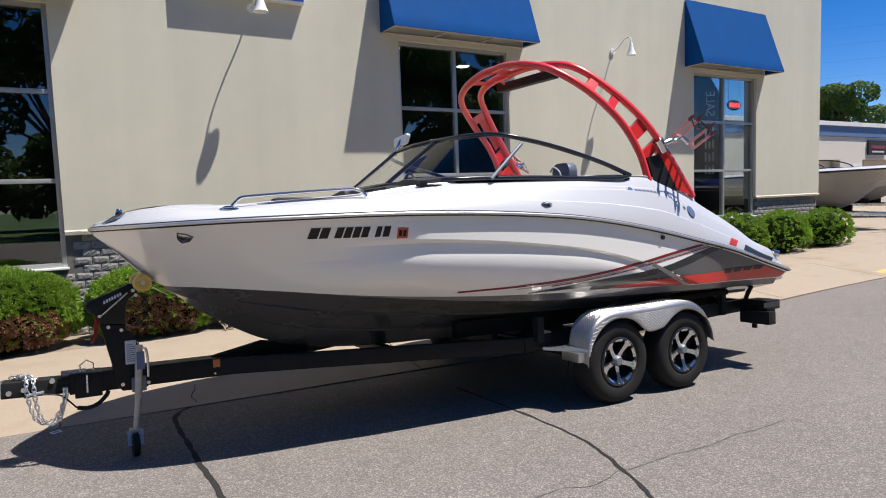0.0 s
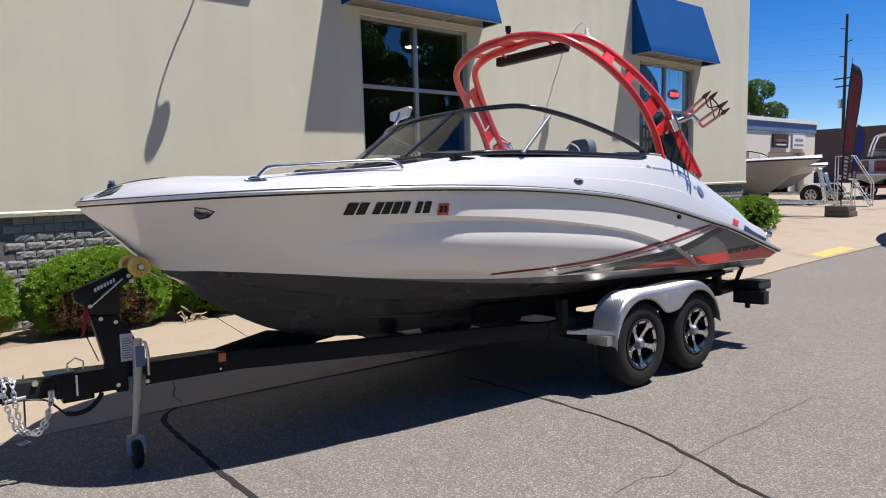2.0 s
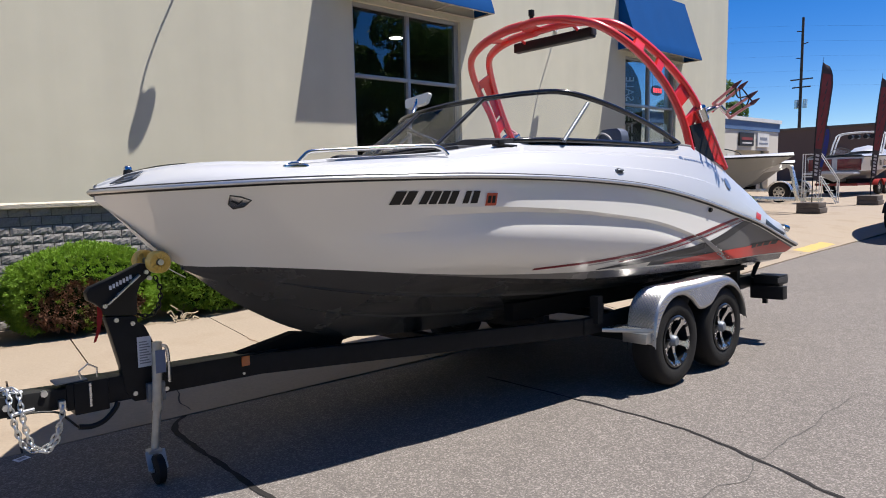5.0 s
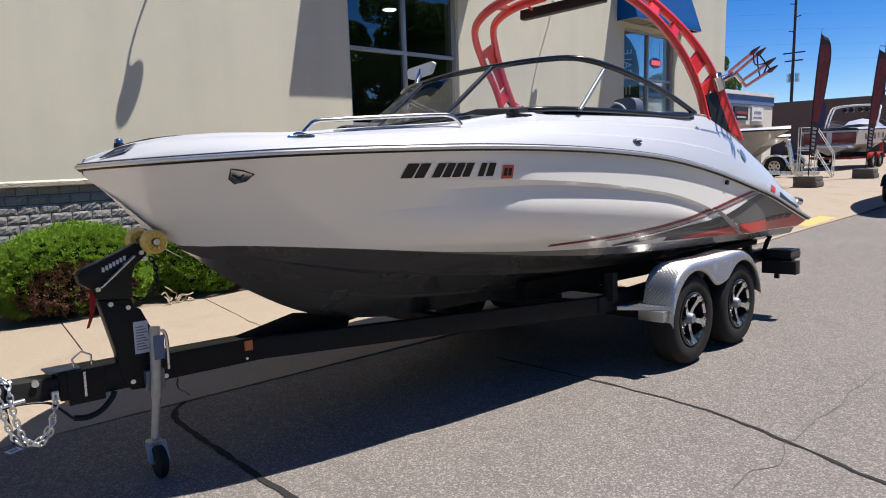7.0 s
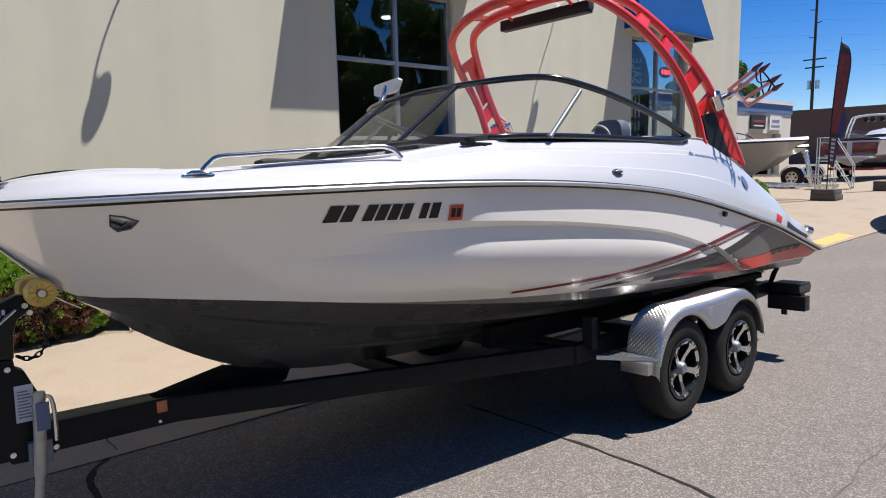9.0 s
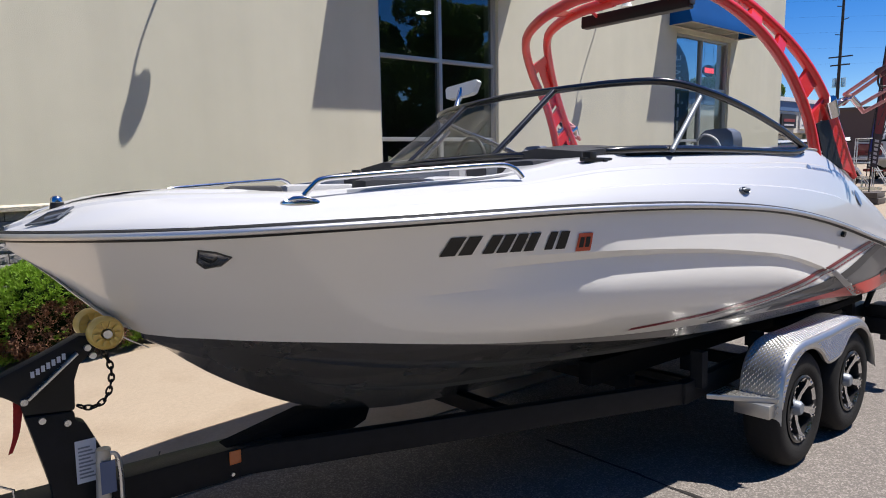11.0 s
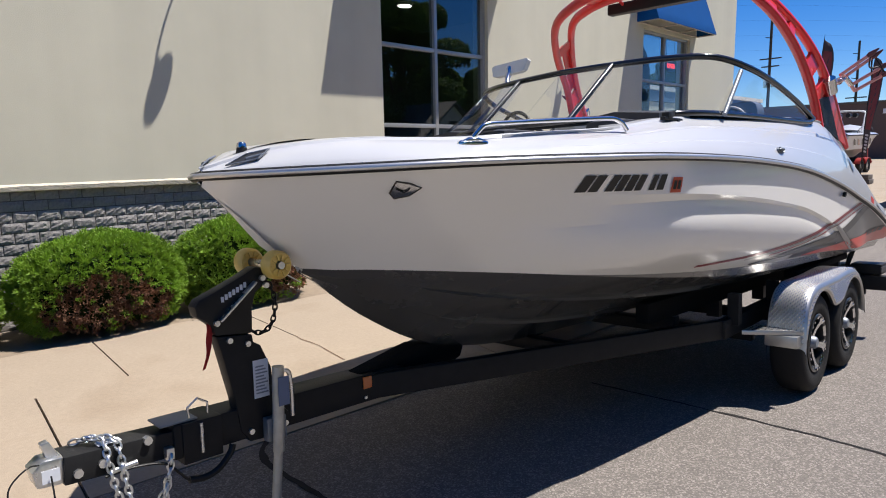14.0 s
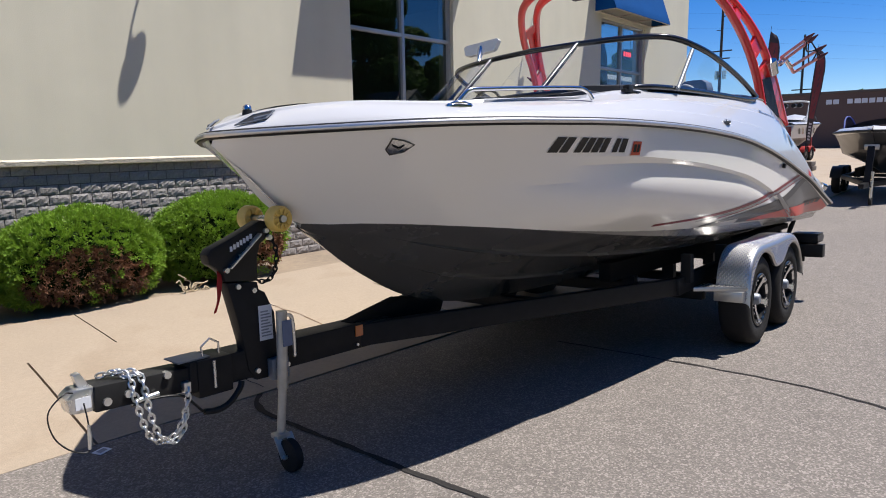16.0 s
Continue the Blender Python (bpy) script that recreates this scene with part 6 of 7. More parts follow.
def shrub(x, y, rx, ry, h, seed, brown=None, clumps=1500, each=26, size=0.0125, group="clipped shrubs"):
    rng = random.Random(seed)
    z0 = pave_z(x, 9.0)
    e = thing("shrub", pose(x, y, z0), "rounded green yew shrub with a dead brown patch" if brown else "rounded dense green yew shrub", "shrub", group)
    c = Vector((0, 0, h * 0.42))
    rad = (rx * 0.96, ry * 0.96, h * 0.54)
    # solid core, coloured near black as the shade between the tufts
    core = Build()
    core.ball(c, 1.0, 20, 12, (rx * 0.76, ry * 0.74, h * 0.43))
    core.make("inner_core", CORE_SHADE, e, "solid near-black core that holds the inner shade in its colour", smooth=60)

    def dead(p):
        if not brown:
            return False
        bx, bz, br = brown
        return p.y < 0.1 and (p.x - bx) ** 2 / br ** 2 + (p.z - bz) ** 2 / (br * 0.66) ** 2 < 1 + 0.7 * noise.noise(p * 5)
    b = Build()
    sprays(b, c, rad, clumps, each, size, rng, lambda p: p.z > 0.03 and (not dead(p) or rng.random() < 0.10))
    f = b.make("foliage", LEAF, e, "green needle sprays")
    f["kind"] = "stuff"
    if brown:
        b = Build()
        sprays(b, c, [r * 0.96 for r in rad], clumps, each - 8, size * 1.05, rng, lambda p: p.z > 0.03 and dead(p) and rng.random() < 0.85)
        f = b.make("dead_foliage", DEAD_LEAF, e, "dry brown sprays")
        f["kind"] = "stuff"
    for k in range(5):
        a = 2 * math.pi * k / 5 + seed
        Build().tube(curve([(0.05 * math.cos(a), 0.05 * math.sin(a), -0.02), (rx * 0.35 * math.cos(a), ry * 0.35 * math.sin(a), h * 0.2), (rx * 0.6 * math.cos(a), ry * 0.6 * math.sin(a), h * 0.5)], 8), [0.02 - 0.0018 * i for i in range(8)], 6).make("stem", TWIG, e, smooth=60)
    return e


# shade inside the foliage, put into the core's colour, without gloss
CORE_SHADE = surface("painted_inner_shade", (0.012, 0.022, 0.006), 1.0, vary=0.3)
CORE_SHADE.node_tree.nodes["Principled BSDF"].inputs["Specular IOR Level"].default_value = 0.0
shrub(-2.30, 9.60, 0.86, 0.54, 0.98, 3, (0.25, 0.20, 0.42), 3400, 34)
shrub(-0.66, 9.58, 0.79, 0.52, 0.92, 5, (-0.06, 0.24, 0.46), 3400, 34)
shrub(0.80, 9.60, 0.82, 0.52, 0.97, 8, (0.40, 0.2, 0.42), 3400, 34)
shrub(-4.2, 9.60, 0.88, 0.54, 0.95, 9, None, 500, 14, 0.032)
for x, h, sd in ((11.15, 1.02, 11), (12.85, 1.0, 12), (14.75, 0.95, 13)):
    shrub(x, 9.5, 0.92, 0.55, h, sd, None, 600, 16, 0.028)


def scrap_roots(x, y, seed):
    rng = random.Random(seed)
    b = Build()
    for k in range(7):
        p = Vector((rng.uniform(-0.1, 0.1), rng.uniform(-0.05, 0.05), 0.01))
        pts = [p]
        for i in range(5):
            p = p + Vector((rng.uniform(-0.07, 0.07), rng.uniform(-0.05, 0.05), rng.uniform(-0.03, 0.06)))
            p.z = max(p.z, 0.008)
            pts.append(p)
        b.tube(curve(pts, 16), 0.007, 5)
    o = b.make("loose_roots", surface("pale_dry_root", (0.42, 0.34, 0.23), 0.9, vary=0.2), smooth=60)
    o.matrix_world = pose(x, y, pave_z(x, 9.0))
    tagged(o, "tangle of pale dry roots on the pavement edge", "roots", kind="stuff")


scrap_roots(0.16, 9.20, 4)

# ---------------------------------------------------------------- trees, far buildings and boats


def tree(x, y, z, height, spread, seed, leaves=2600, size=0.22):
    rng = random.Random(seed)
    e = thing("tree", pose(x, y, z), "broad leafy green tree with a dark trunk", "tree", "street trees")
    Build().tube(curve([(0, 0, 0), (0.1, 0.05, height * 0.2), (-0.05, 0, height * 0.45), (0, 0, height * 0.8)], 14), [0.26 - 0.016 * i for i in range(14)], 8).make("trunk", BARK, e, smooth=60)
    blobs = []
    for k in range(16):
        a = rng.uniform(0, 6.28)
        r = spread * rng.uniform(0.15, 0.85)
        q = Vector((r * math.cos(a), r * math.sin(a), height * rng.uniform(0.34, 0.93)))
        blobs.append((q, spread * rng.uniform(0.22, 0.42)))
        Build().tube(curve([(0, 0, height * 0.3), q * 0.5 + Vector((0, 0, height * 0.15)), q], 8), [0.11 - 0.012 * i for i in range(8)], 6).make("limb", BARK, e, smooth=60)
    b = Build()
    for q, r in blobs:
        leaf_cloud(b, q, (r, r, r * 0.75), leaves // 16, size, rng)
    f = b.make("crown", TREE_LEAF, e)
    f["kind"] = "stuff"
    return e


def far_z(x):
    return 0.075 + 0.011 * max(x - 10.0, 0)


tree(66, 35, 0.5, 10.5, 4.2, 21, 9000, 0.26)
tree(72, 39.5, 0.5, 9.8, 4.0, 22, 8000, 0.26)
tree(95, 17, -0.75, 8.2, 2.4, 24, 2600, 0.34)
tree(97, 8, -0.75, 8.2, 2.6, 25, 2600, 0.34)
for i, (x, y, h, w) in enumerate(((-22, -19, 13.0, 5.5), (-14, -17, 14.0, 6.0), (-7, -19, 13.5, 5.5), (-1, -17.5, 14.5, 6.0), (6, -20, 13.5, 5.5), (13, -18, 13.0, 5.5), (19, -20.5, 13.5, 6.0), (26, -22, 13.5, 6.0), (33, -23, 13.0, 6.0), (40, -22, 10.5, 5.0))):
    tree(x, y, -0.1, h + (1.5 if 10 < x < 36 else 0.5), w, 40 + i, 15000, 0.26)
tree(47, -24, 0.0, 8.5, 4.2, 61, 4200, 0.34)
tree(60, -20, 0.0, 8.0, 4.0, 62, 4200, 0.34)


def house(x, y, wide, deep, eaves, ridge, wall, label):
    """A gabled house; its gable end faces the street."""
    e = thing("house", pose(x, y, -0.2), label, "house", "houses across the street")
    h = wide / 2
    Build().prism([(-h, 0.0), (h, 0.0), (h, eaves), (0, ridge), (-h, eaves)], "y", -deep, 0.0).make("wall", wall, e)
    for q in (-1, 1):
        rise = (ridge - eaves) / h
        Build().add([(q * (h + 0.4), 0.4, eaves - 0.4 * rise + 0.03), (0, 0.4, ridge + 0.03), (0, -deep - 0.3, ridge + 0.03), (q * (h + 0.4), -deep - 0.3, eaves - 0.4 * rise + 0.03), (q * (h + 0.4), 0.4, eaves - 0.4 * rise + 0.2), (0, 0.4, ridge + 0.22), (0, -deep - 0.3, ridge + 0.22), (q * (h + 0.4), -deep - 0.3, eaves - 0.4 * rise + 0.2)], [(0, 1, 2, 3), (4, 5, 6, 7), (0, 1, 5, 4), (1, 2, 6, 5), (2, 3, 7, 6), (3, 0, 4, 7)]).make("roof", ROOF_SHINGLE, e, "grey shingle roof slope")
    for wx, wz in ((-h * 0.5, 1.1), (h * 0.5, 1.1), (0.0, eaves + 0.1)):
        win = Build().box(wx - 0.5, wx + 0.5, 0.004, 0.05, wz, wz + 1.2).make("window", ROOF_WHITE, e, "white window frame")
        Build().box(wx - 0.42, wx + 0.42, 0.052, 0.06, wz + 0.08, wz + 1.12).make("pane", DARK_OPENING, win)
    Build().box(-0.45, 0.45, 0.004, 0.05, 0.0, 2.1).make("door", TIMBER, e)


house(31.5, -15.5, 6.0, 8.0, 3.0, 5.4, ROOF_WHITE, "small white gabled house with a grey roof across the street")
house(50.0, -13.5, 9.0, 9.0, 3.2, 6.2, ROOF_WHITE, "wide white gabled house with a grey roof across the street")
for i in range(14):
    tree(-26 + 5.2 * i, -25.5 - 1.5 * (i % 2), -0.3, 6.5, 4.2, 80 + i, 4200, 0.34)

# low cream building with a blue fascia
ex = thing("garage_building", pose(30, 17.4, far_z(30)), "low cream workshop building with a blue fascia", "building")
W0, W1, ZT = -10.0, 8.95, 4.25
b = Build()
for x0, x1, z0, z1 in ((W0, -3.0, 0, 3.55), (-3.0, 0.9, 2.45, 3.55), (0.9, 3.0, 0, 3.55), (3.0, 7.6, 2.45, 3.55), (7.6, W1, 0, 3.55)):
    b.box(x0, x1, 0, 0.3, z0, z1)
b.box(W1 - 0.3, W1, 0.3, 12, 0, 3.55)
b.make("wall", CREAM_WALL, ex)
Build().box(W0, W1 + 0.05, -0.06, 12, 3.56, 4.05).make("fascia", BLUE_FASCIA, ex, "blue-grey fascia band")
Build().box(W0, W1 + 0.12, -0.14, 12.1, 4.054, 4.25).make("roof_edge", ROOF_WHITE, ex, "white roof edge")
for x0, x1 in ((-3.0, 0.9), (3.0, 7.6)):
    Build().box(x0, x1, 0.45, 0.5, 0.0, 2.45).make("recess", CREAM_WALL, ex)
    n = 4
    for k in range(n):
        a = x0 + 0.3 + (x1 - x0 - 0.6) * k / n
        Build().box(a + 0.04, a + (x1 - x0 - 0.6) / n - 0.04, 0.40, 0.449, 0.95, 1.75).make("window_pane", DARK_OPENING, ex, "dark window pane")
Build().box(2.0, 2.9, -0.04, -0.002, 0.0, 2.25).make("door", ROOF_WHITE, ex, "white door")
Build().box(3.4, 5.2, -0.10, -0.01, 2.68, 3.40).make("sign", DARK_OPENING, ex, "dark sign with a red stripe")
Build().box(3.6, 5.0, -0.115, -0.102, 3.0, 3.15).make("sign_stripe", FLAG_RED, ex)
Build().box(3.7, 4.9, -0.115, -0.102, 2.80, 2.88).make("sign_bar", FLAG_WHITE, ex)
Build().box(5.8, 7.4, -0.08, -0.01, 2.65, 3.42).make("sign", ROOF_WHITE, ex, "white sign with grey marks")
Build().box(6.1, 7.1, -0.09, -0.082, 3.05, 3.2).make("sign_bar", LABEL_INK, ex)
Build().box(6.0, 7.2, -0.09, -0.082, 2.8, 2.9).make("sign_bar", LABEL_INK, ex)

# long dark brick building
br = thing("brick_building", pose(60, 12, far_z(60)), "long low dark brown brick building with pale lettering", "building")
Build().box(0, 14, -34, 16, -0.4, 4.50).make("wall", BROWN_BRICK, br)
Build().box(-0.12, 14, -34, 16.1, 4.504, 4.68).make("parapet", TIMBER, br, "weathered parapet edge")
for k, wd in enumerate((0.42, 0.42, 0, 0.38, 0.45, 0.40, 0.40, 0.40, 0.42, 0, 0.16, 0, 0.40, 0.40, 0.38, 0.42, 0.40)):
    if wd:
        y = 3.05 - 0.60 * k * 0.85
        Build().box(-0.05, -0.004, y - wd, y, 3.62, 4.0).make("letter_bar", LABEL, br, "pale bar in place of a letter")


def flag(x, y, z, h, lean, seed, cloth, label, base=True):
    """A feather flag on a pole, set in timber blocks."""
    e = thing("feather_flag", pose(x, y, z), label, "flag", "feather flags")
    rng = random.Random(seed)
    w = 0.41
    pole = [Vector((0, lean * max(0.0, t - 0.25) ** 2, h * t)) for t in [i / 40 for i in range(41)]]
    Build().tube(pole, [0.018 - 0.012 * i / 40 for i in range(41)], 6).make("pole", BLACK_STEEL, e, smooth=60)
    rows = []
    for i in range(31):
        t = i / 30
        k = pole[9 + i]
        wd = w * (0.42 + 0.58 * step(0.0, 0.65, t)) * math.sqrt(max(0.0, 1 - max(0.0, (t - 0.74) / 0.26) ** 2.4))
        sway = 0.06 * math.sin(t * 7 + seed)
        rows.append([k + Vector((sway * q * q + 0.45 * wd * q, -0.75 * wd * q, -0.05 * q)) for q in (0.0, 0.25, 0.5, 0.75, 1.0)])
    Build().loft(rows, around=False).make("cloth", FLAG_DARK, e, "dark printed cloth", smooth=60)
    for o in (-0.006, 0.006):
        off = Vector((o, 0, 0))
        Build().loft([[r[0].lerp(r[1], 0.5) + off, r[2] + off, r[3].lerp(r[4], 0.5) + off] for r in rows[8:28]], around=False).make("printed_panel", cloth, e, smooth=60)
        for k in range(8):
            r, q = rows[2 * k + 10], rows[2 * k + 12]
            t = 0.25 + 0.5 * rng.random()
            Build().add([r[1].lerp(r[3], t - 0.25) + off * 1.5, r[1].lerp(r[3], t) + off * 1.5, q[1].lerp(q[3], t + 0.2) + off * 1.5], [(0, 1, 2)]).make("printed_flame", FLAG_DARK, e)
        for k in range(6):
            r, q = rows[k + 1], rows[k + 2]
            Build().add([r[1] + off, r[3] + off, r[3].lerp(q[3], 0.6) + off, r[1].lerp(q[1], 0.6) + off], [(0, 1, 2, 3)]).make("print_bar", FLAG_WHITE, e, "pale bar in place of a letter")
    if base:
        for k in range(2):
            Build().box(-0.35, 0.35, -0.36 + 0.04 * k, 0.34, 0.012 + 0.17 * k, 0.175 + 0.17 * k).make("timber_block", TIMBER, e, "grey timber base block", bevel=0.01)
    return e


flag(20.4, 9.40, far_z(20.4), 4.9, -0.30, 1, FLAG_RED, "tall dark feather flag with red print on timber blocks")
flag(25.4, 9.05, far_z(25.4), 4.75, -0.35, 2, FLAG_RED, "tall red feather flag on timber blocks")
flag(28.6, 11.9, far_z(28.6), 3.4, -0.3, 3, FLAG_BLUE, "short blue feather flag", base=False)


def small_boat(x, y, z, turn, length, beam, depth, upper, lower, trailer_paint, label, tower=False, cover=None, seed=0, wheels_at=0.62, mid=None, axles=(0.0, 0.85), tyre=0.337, stern=None, frame=None, pane=None):
    """A moored-up boat on its trailer; local x runs from bow (0) to stern."""
    m = pose(x, y, z, 0, 0, turn)
    e = thing("display_boat", m @ pose(0, 0, 0.0), label, "motorboat", "boats in the car park")
    k0 = 0.62
    half = lambda t: beam / 2 * min(1.0, (1 - (1 - min(t / 0.55, 1)) ** 2.2)) ** 0.8
    sheer = lambda t: k0 + depth * (1.0 - 0.10 * t)
    keel = lambda t: k0 + depth * 0.72 * max(0, 1 - t / 0.30) ** 1.7
    for s in (-1, 1):
        rows, bot = [], []
        for i in range(25):
            t = i / 24
            h = max(half(t), 0.01)
            c = h * (0.25 + 0.60 * step(0.0, 0.5, t))
            w0, w1, wk = sheer(t), k0 + depth * (0.50 - 0.12 * t) + 0.25 * depth * max(0, 1 - t / 0.3), keel(t)
            wk = min(wk, w1)
            rake = 0.5 * depth * (1 - t) ** 3
            rows.append([Vector((t * length + rake * f * 0.9, s * (h + (c - h) * f ** 0.8), w0 + (w1 - w0) * f)) for f in (0, 0.13, 0.4, 0.7, 1)])
            bot.append([Vector((t * length + rake * 0.9, s * c, w1)), Vector((t * length + rake * 1.1, s * c * 0.5, (w1 + wk) / 2)), Vector((t * length + rake * 1.3, 0, wk))])
        mid = mid or upper
        Build().loft([r[:2] for r in rows], around=False).make("hull_side", upper, e, smooth=40)
        Build().loft([r[1:] for r in rows], around=False).make("hull_panel", mid, e, smooth=40)
        Build().loft(bot, around=False).make("hull_bottom", lower, e, smooth=40)
        Build().tube([r[0] for r in rows], 0.03, 6).make("rub_rail", BLACK_PLASTIC, e, smooth=60)
        top = [[r[0] + Vector((0, 0, 0.02)), r[0] + Vector((0.02, -s * min(0.12, half(i / 24) * 0.5), 0.10)), Vector((r[0].x, s * (half(i / 24) * (0.0 if i < 8 else 0.62)), r[0].z + 0.12))] for i, r in enumerate(rows)]
        Build().loft(top, around=False).make("deck", DECKCOAT, e, smooth=50)
        rail = [Vector((length * t, s * half(t) * 0.80, sheer(t) + 0.12 + 0.34 * math.sin(math.pi * min(max((t - 0.32) / 0.4, 0), 1)) ** 0.6)) for t in [0.32 + 0.02 * j for j in range(21)]]
        Build().tube(rail, 0.02, 6).make("screen_rail", frame or BLACK_PLASTIC, e, smooth=60)
        low = [Vector((p.x, p.y, sheer(p.x / length) + 0.12)) for p in rail]
        g = Build().loft([[a, c] for a, c in zip(low, rail)], around=False).make("glass_pane", pane or SCREEN_GLASS, e)
        g.visible_shadow = False
        if tower:
            off = Vector((0, s * 0.012, 0))
            for k in range(6):
                i = 9 + 2 * k
                Build().add([rows[i][3] + off, rows[i + 1][3] + off, rows[i + 2][1].lerp(rows[i + 2][2], 0.4) + off, rows[i + 1][1].lerp(rows[i + 1][2], 0.7) + off], [(0, 1, 2, 3)]).make("side_graphic", CHARCOAL if k % 2 else MAROON, e, "dark slanted side graphic")
    Build().add([(length, -beam / 2, sheer(1)), (length, beam / 2, sheer(1)), (length, beam * 0.42, k0 + depth * 0.38), (length, 0, k0), (length, -beam * 0.42, k0 + depth * 0.38)], [(0, 1, 2, 3, 4)]).make("transom", mid, e)
    if stern:
        for s in (-1, 1):
            Build().box(length + 0.01, length + 0.05, s * 0.12, s * beam * 0.46, sheer(1) - 0.62, sheer(1) - 0.08).make("stern_panel", stern, e, "glossy coloured stern panel", bevel=0.02)
        Build().box(length, length + 0.7, -beam * 0.44, beam * 0.44, sheer(1) - 0.80, sheer(1) - 0.70).make("swim_platform", DECKCOAT, e, bevel=0.03)
        Build().loft([[Vector((length * t, v * half(t) * 0.72, sheer(t) + 0.12 + hh * (1 - v * v) ** 0.5)) for v in (-1, -0.7, 0, 0.7, 1)] for t, hh in ((0.18, 0.02), (0.34, 0.30), (0.42, 0.42), (0.5, 0.15))], around=False).make("foredeck", DECKCOAT, e, smooth=40)
    if cover:
        rows = [[Vector((length * t, v * half(t) * 0.8, sheer(t) + 0.14 + 0.22 * (1 - v * v) + 0.03 * noise.noise((t * 9, v * 3, seed)))) for v in (-1, -0.6, -0.2, 0.2, 0.6, 1)] for t in [0.36 + 0.04 * j for j in range(14)]]
        Build().loft(rows, around=False).make("cover", cover, e, "folded canvas cover", smooth=60)
    if tower:
        for o in (0.0, 0.35):
            Build().tube(curve([(length * 0.62 + o, -beam * 0.43, sheer(0.6) + 0.1), (length * 0.56 + o, -beam * 0.42, sheer(0.6) + 0.8), (length * 0.52 + o, -beam * 0.33, sheer(0.6) + 1.15), (length * 0.52 + o, beam * 0.33, sheer(0.6) + 1.15), (length * 0.56 + o, beam * 0.42, sheer(0.6) + 0.8), (length * 0.62 + o, beam * 0.43, sheer(0.6) + 0.1)], 40), 0.04, 8).make("tower_tube", WHITE_ENAMEL, e, smooth=60)
        for v in (-0.5, -0.2, 0.2, 0.5):
            Build().tube([(length * 0.52, v, sheer(0.6) + 0.98), (length * 0.52 + 0.25, v, sheer(0.6) + 0.98)], 0.11, 12).make("tower_speaker", BLACK_PLASTIC, e, smooth=50)
    tr = thing("display_trailer", m, "painted steel boat trailer under a display boat", "boat trailer", "trailers in the car park")
    for s in (-1, 1):
        Build().beam((-0.1, s * 0.04, 0.45), (length * 0.4, s * beam * 0.36, 0.48), 0.07, 0.11).make("frame_rail", trailer_paint, tr, bevel=0.008)
        Build().beam((length * 0.4, s * beam * 0.36, 0.48), (length * 0.97, s * beam * 0.36, 0.50), 0.07, 0.11).make("frame_rail", trailer_paint, tr, bevel=0.008)
        for dx in axles:
            wl = new("wheel")
            wl.parent = tr
            wl.matrix_local = Matrix.Translation((length * wheels_at + dx, s * beam * 0.45, tyre + 0.003)) @ Matrix.Scale(tyre / 0.337, 4)
            prof = [(0.19, -0.09), (0.24, -0.105), (0.31, -0.095), (0.335, -0.06), (0.337, 0.06), (0.31, 0.095), (0.24, 0.105), (0.19, 0.09)]
            Build().loft([[Vector((r * math.cos(2 * math.pi * i / 28), yy, r * math.sin(2 * math.pi * i / 28))) for r, yy in prof] for i in range(28)], around=False, closed=True).make("tyre", RUBBER, wl, smooth=40)
            Build().tube([(0, -0.07, 0), (0, 0.07, 0)], 0.195, 20).make("rim", ALLOY, wl, smooth=40)
            for q in range(6):
                a = 2 * math.pi * q / 6
                for yy in (-0.074, 0.074):
                    Build().tube([(0.12 * math.cos(a), yy, 0.12 * math.sin(a)), (0.12 * math.cos(a), yy * 1.03, 0.12 * math.sin(a))], 0.035, 8).make("rim_hole", BLACK_ALLOY, wl)
            fr = Build()
            rows = []
            for i in range(13):
                a = math.pi * (0.08 + 0.84 * i / 12)
                rows.append([Vector((length * wheels_at + dx - (tyre + 0.06) * math.cos(a), s * (beam * 0.45 + q), tyre + (tyre + 0.06) * math.sin(a))) for q in (-0.13, 0.13)])
            fr.loft(rows, around=False).make("fender", trailer_paint, tr, smooth=50)
    for t in (0.25, 0.6, 0.95):
        Build().box(length * t - 0.04, length * t + 0.04, -beam * 0.36 * min(1, t / 0.4), beam * 0.36 * min(1, t / 0.4), 0.43, 0.52).make("cross_member", trailer_paint, tr)
    for s in (-1, 1):
        Build().beam((length * 0.3, s * 0.5, 0.62), (length * 0.97, s * 0.5, 0.66), 0.12, 0.22).make("bunk", CARPET, tr)
    Build().box(-0.9, 0.05, -0.05, 0.05, 0.40, 0.50).make("tongue", trailer_paint, tr)
    Build().beam((-0.15, 0, 0.45), (0.08, 0, sheer(0) - 0.35), 0.10, 0.14, (0, 1, 0)).make("winch_post", trailer_paint, tr, bevel=0.01)
    Build().tube([(0.1, -0.14, sheer(0) - 0.36), (0.1, 0.14, sheer(0) - 0.36)], 0.06, 10).make("bow_stop", CREAM_WALL, tr, smooth=50)
    Build().tube([(-0.35, -0.12, 0.75), (-0.35, -0.12, 0.10)], 0.03, 8).make("jack_tube", ZINC, tr, smooth=50)
    Build().tube([(-0.35, -0.15, 0.085), (-0.35, -0.09, 0.085)], 0.083, 14).make("jack_wheel", RUBBER, tr, smooth=50)
    return e


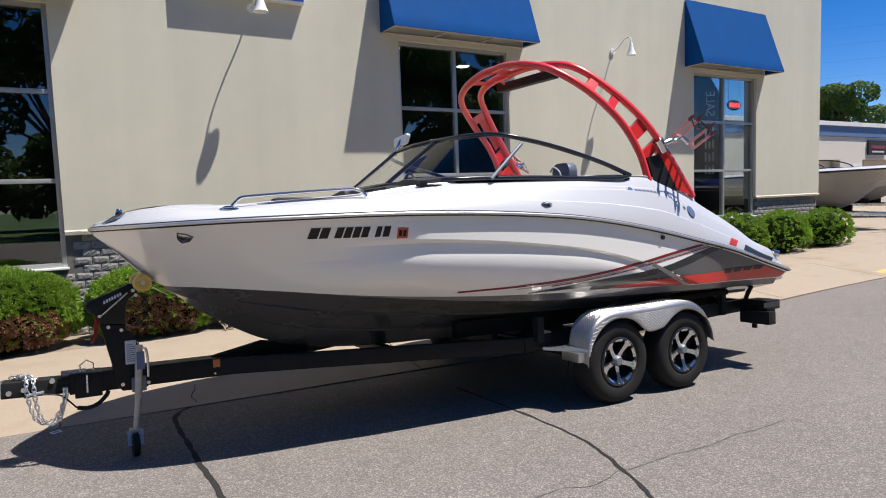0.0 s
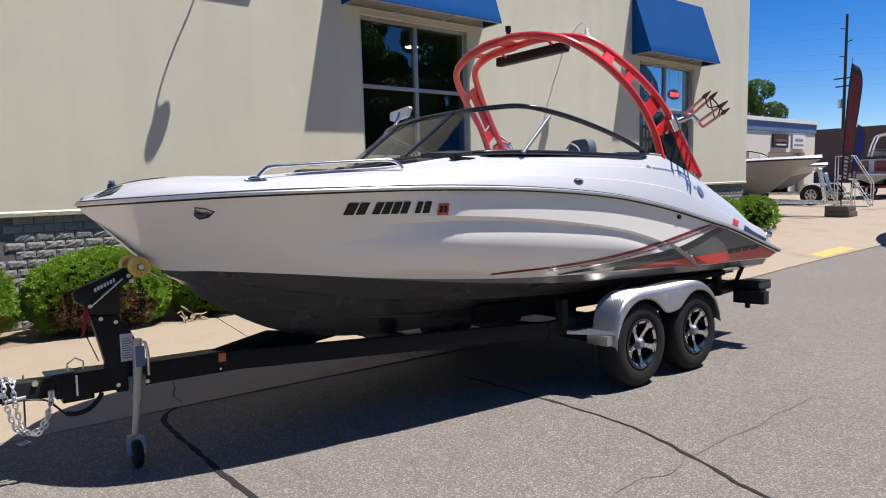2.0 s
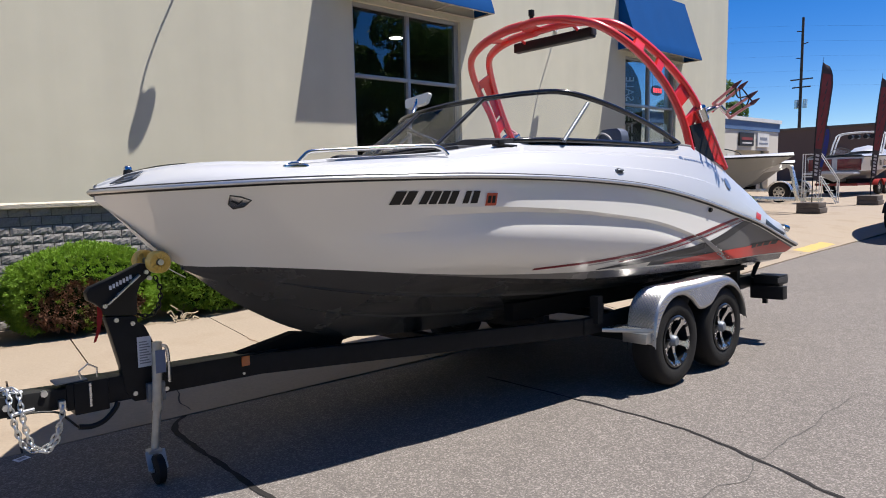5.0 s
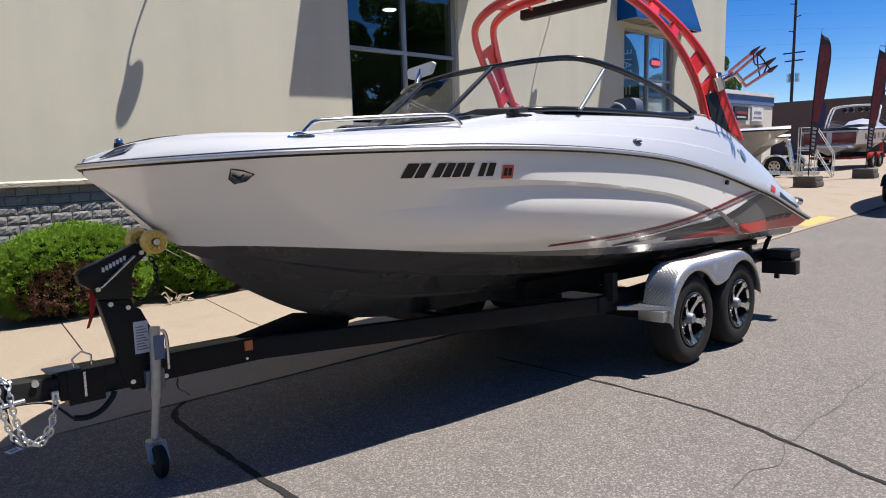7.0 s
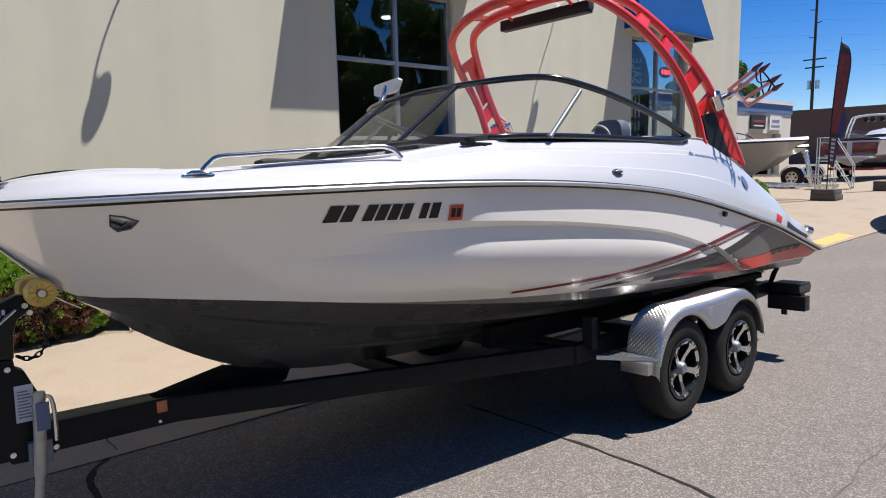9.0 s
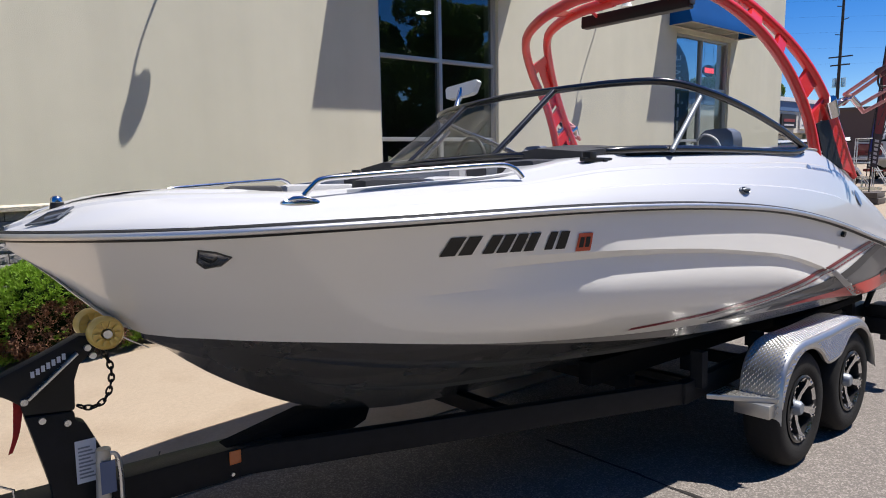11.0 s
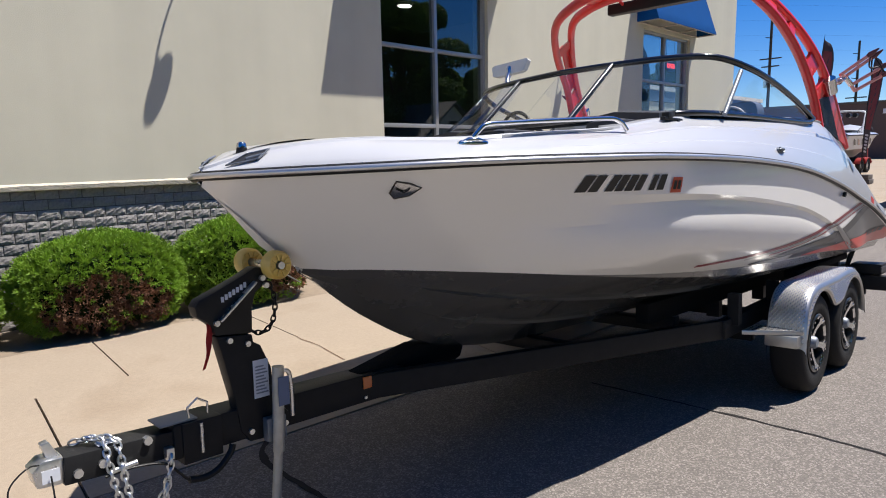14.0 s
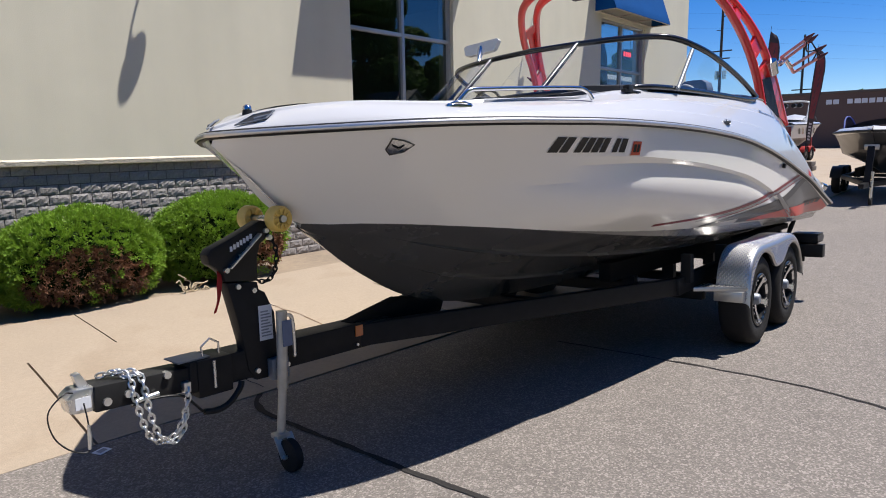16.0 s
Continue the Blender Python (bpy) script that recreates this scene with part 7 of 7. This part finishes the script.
small_boat(14.3, 5.40, 0.0, 0, 6.2, 2.5, 1.02, DECKCOAT, BOAT_BLACK, BLACK_STEEL, "white and black boat with a blue cover on a trailer", cover=BLUE_COVER, seed=3, wheels_at=0.50, mid=BOAT_BLACK, frame=BLUE_COVER, pane=SCREEN_BLUE)
small_boat(20.45, 10.0, far_z(20), 90, 6.4, 2.5, 1.25, GREY_HULL, GREY_HULL, ZINC, "plain grey aluminium boat on a trailer", seed=4, wheels_at=0.80)
small_boat(26.9, 12.2, far_z(26.9), 90, 6.0, 2.4, 1.0, DECKCOAT, GREY_HULL, ZINC, "white boat on a galvanised trailer in the car park", seed=5, wheels_at=0.03, axles=(0.0,), tyre=0.42)
small_boat(38.2, 11.55, far_z(36), 174.3, 6.4, 2.5, 1.28, DECKCOAT, GREY_HULL, RED_STEEL, "white tower boat with maroon stern panels on a red trailer", tower=True, seed=6, stern=MAROON, wheels_at=0.55)


def utility_pole(x, y, z, h, seed):
    e = thing("utility_pole", pose(x, y, z), "tall weathered wooden utility pole with cross arms", "utility pole", "utility poles")
    Build().tube([(0, 0, 0), (0, 0, h)], [0.22, 0.15], 10).make("pole", WOOD_POLE, e, smooth=60)
    for k, (zz, w) in enumerate(((h - 7.8, 1.35), (h - 8.8, 1.1))):
        Build().beam((0.2, -w, zz), (0.2, w, zz), 0.12, 0.16).make("cross_arm", WOOD_POLE, e)
    for k, zz in enumerate((h - 1.8, h - 3.4, h - 5.2)):
        Build().beam((0, 0, zz), (0, (-1) ** k * 0.7, zz + 0.15), 0.10, 0.10).make("insulator_arm", WOOD_POLE, e)
    for s in (-1, 1):
        Build().tube([(0.25, s * 0.5, h - 11.5), (0.25, s * 0.5, h - 10.4)], 0.28, 10).make("transformer", ZINC, e, smooth=50)
    return e


utility_pole(89.5, 33.65, 0.9, 20.2, 1)
utility_pole(105, 27.0, -0.75, 17.1, 2)
utility_pole(96, 48.0, -0.75, 15.6, 3)
for k in range(5):
    z = 12.5 + 1.9 * k
    w = Build().tube(curve([(150, 2, z + 1), (90, 33.65, z), (60, 70, z - 0.6), (20, 110, z)], 30), 0.005, 4).make("overhead_wire", BLACK_STEEL)
    tagged(w, "thin black overhead wire between poles", "wire", "overhead wires")


def boarding_steps(x, y, z, turn):
    """A portable tubular boarding stair."""
    e = thing("boarding_steps", pose(x, y, z, 0, 0, turn), "portable white tubular boarding steps beside a boat", "steps")
    for s in (-0.3, 0.3):
        Build().tube([(0, s, 0), (0.62, s, 1.05), (1.2, s, 1.05), (1.2, s, 0)], 0.022, 6).make("side_tube", WHITE_ENAMEL, e, smooth=50)
        Build().tube([(0, s, 0.0), (0, s, 0.9), (0.62, s, 1.95), (1.2, s, 1.95), (1.2, s, 1.05)], 0.018, 6).make("hand_rail", WHITE_ENAMEL, e, smooth=50)
        Build().tube([(0.6, s, 1.0), (0.6, s, 0)], 0.018, 6).make("leg", WHITE_ENAMEL, e)
        Build().tube([(0.6, s, 0.05), (1.2, s, 0.95)], 0.014, 6).make("brace", WHITE_ENAMEL, e)
    for k in range(4):
        Build().box(0.02 + 0.155 * k, 0.24 + 0.155 * k, -0.3, 0.3, 0.23 + 0.26 * k, 0.255 + 0.26 * k).make("tread", ZINC, e)
    Build().box(0.62, 1.2, -0.3, 0.3, 1.05, 1.08).make("platform", ZINC, e)
    return e


boarding_steps(26.0, 10.3, far_z(26), 100)

# ---------------------------------------------------------------- split-face blocks of the wall base
rngb = random.Random(77)
shapes = []
for k in range(8):
    n, m = 8, 5
    L, Hh = 0.191, 0.091
    bl = Build()
    pts = []
    for i in range(n):
        for j in range(m):
            edge = i in (0, n - 1) or j in (0, m - 1)
            dpt = -0.005 - 0.003 * rngb.random() if edge else -0.009 - 0.009 * rngb.random()
            pts.append((-L / 2 + L * i / (n - 1) + (0 if i in (0, n - 1) else rngb.uniform(-0.008, 0.008)), dpt, -Hh / 2 + Hh * j / (m - 1) + (0 if j in (0, m - 1) else rngb.uniform(-0.006, 0.006))))
    bl.add(pts, [(i * m + j, (i + 1) * m + j, (i + 1) * m + j + 1, i * m + j + 1) for i in range(n - 1) for j in range(m - 1)])
    rim = [i * m for i in range(n)] + [(n - 1) * m + j for j in range(1, m)] + [i * m + m - 1 for i in range(n - 2, -1, -1)] + [j for j in range(m - 2, 0, -1)]
    bl.loft([[Vector(pts[i]) for i in rim], [Vector((pts[i][0], 0.012, pts[i][2])) for i in rim]], caps=False)
    shapes.append(bl)
meshes = []
for bl in shapes:
    me = bpy.data.meshes.new("brick")
    me.from_pydata(bl.v, [], bl.f)
    bm = bmesh.new()
    bm.from_mesh(me)
    bmesh.ops.recalc_face_normals(bm, faces=bm.faces)
    bm.to_mesh(me)
    bm.free()
    me.materials.append(BLOCK)
    meshes.append(me)
rest = Build()
count = 0
for row in range(14):
    z = 0.02 + 0.1 * row
    x = -6.0 + (0.1 if row % 2 else 0.0)
    while x < END - 0.12:
        blocked = z + 0.05 > SILL - 0.05 and any(a - 0.1 < x < c + 0.1 for a, c in OPEN)
        if not blocked and z < 1.34:
            near = -1.7 < x < 2.6 and z > 0.25
            if near and count < 300:
                o = new("brick", meshes[rngb.randrange(8)])
                o.parent = plinth
                o.location = (x, WALL + 0.06, z)
                count += 1
            else:
                bl = shapes[rngb.randrange(8)]
                rest.add([(p[0] + x, p[1] + WALL + 0.06, p[2] + z) for p in bl.v], bl.f)
        x += 0.2
r = rest.make("brick_field", BLOCK, plinth, "more split-face blocks")
r["kind"] = "stuff"
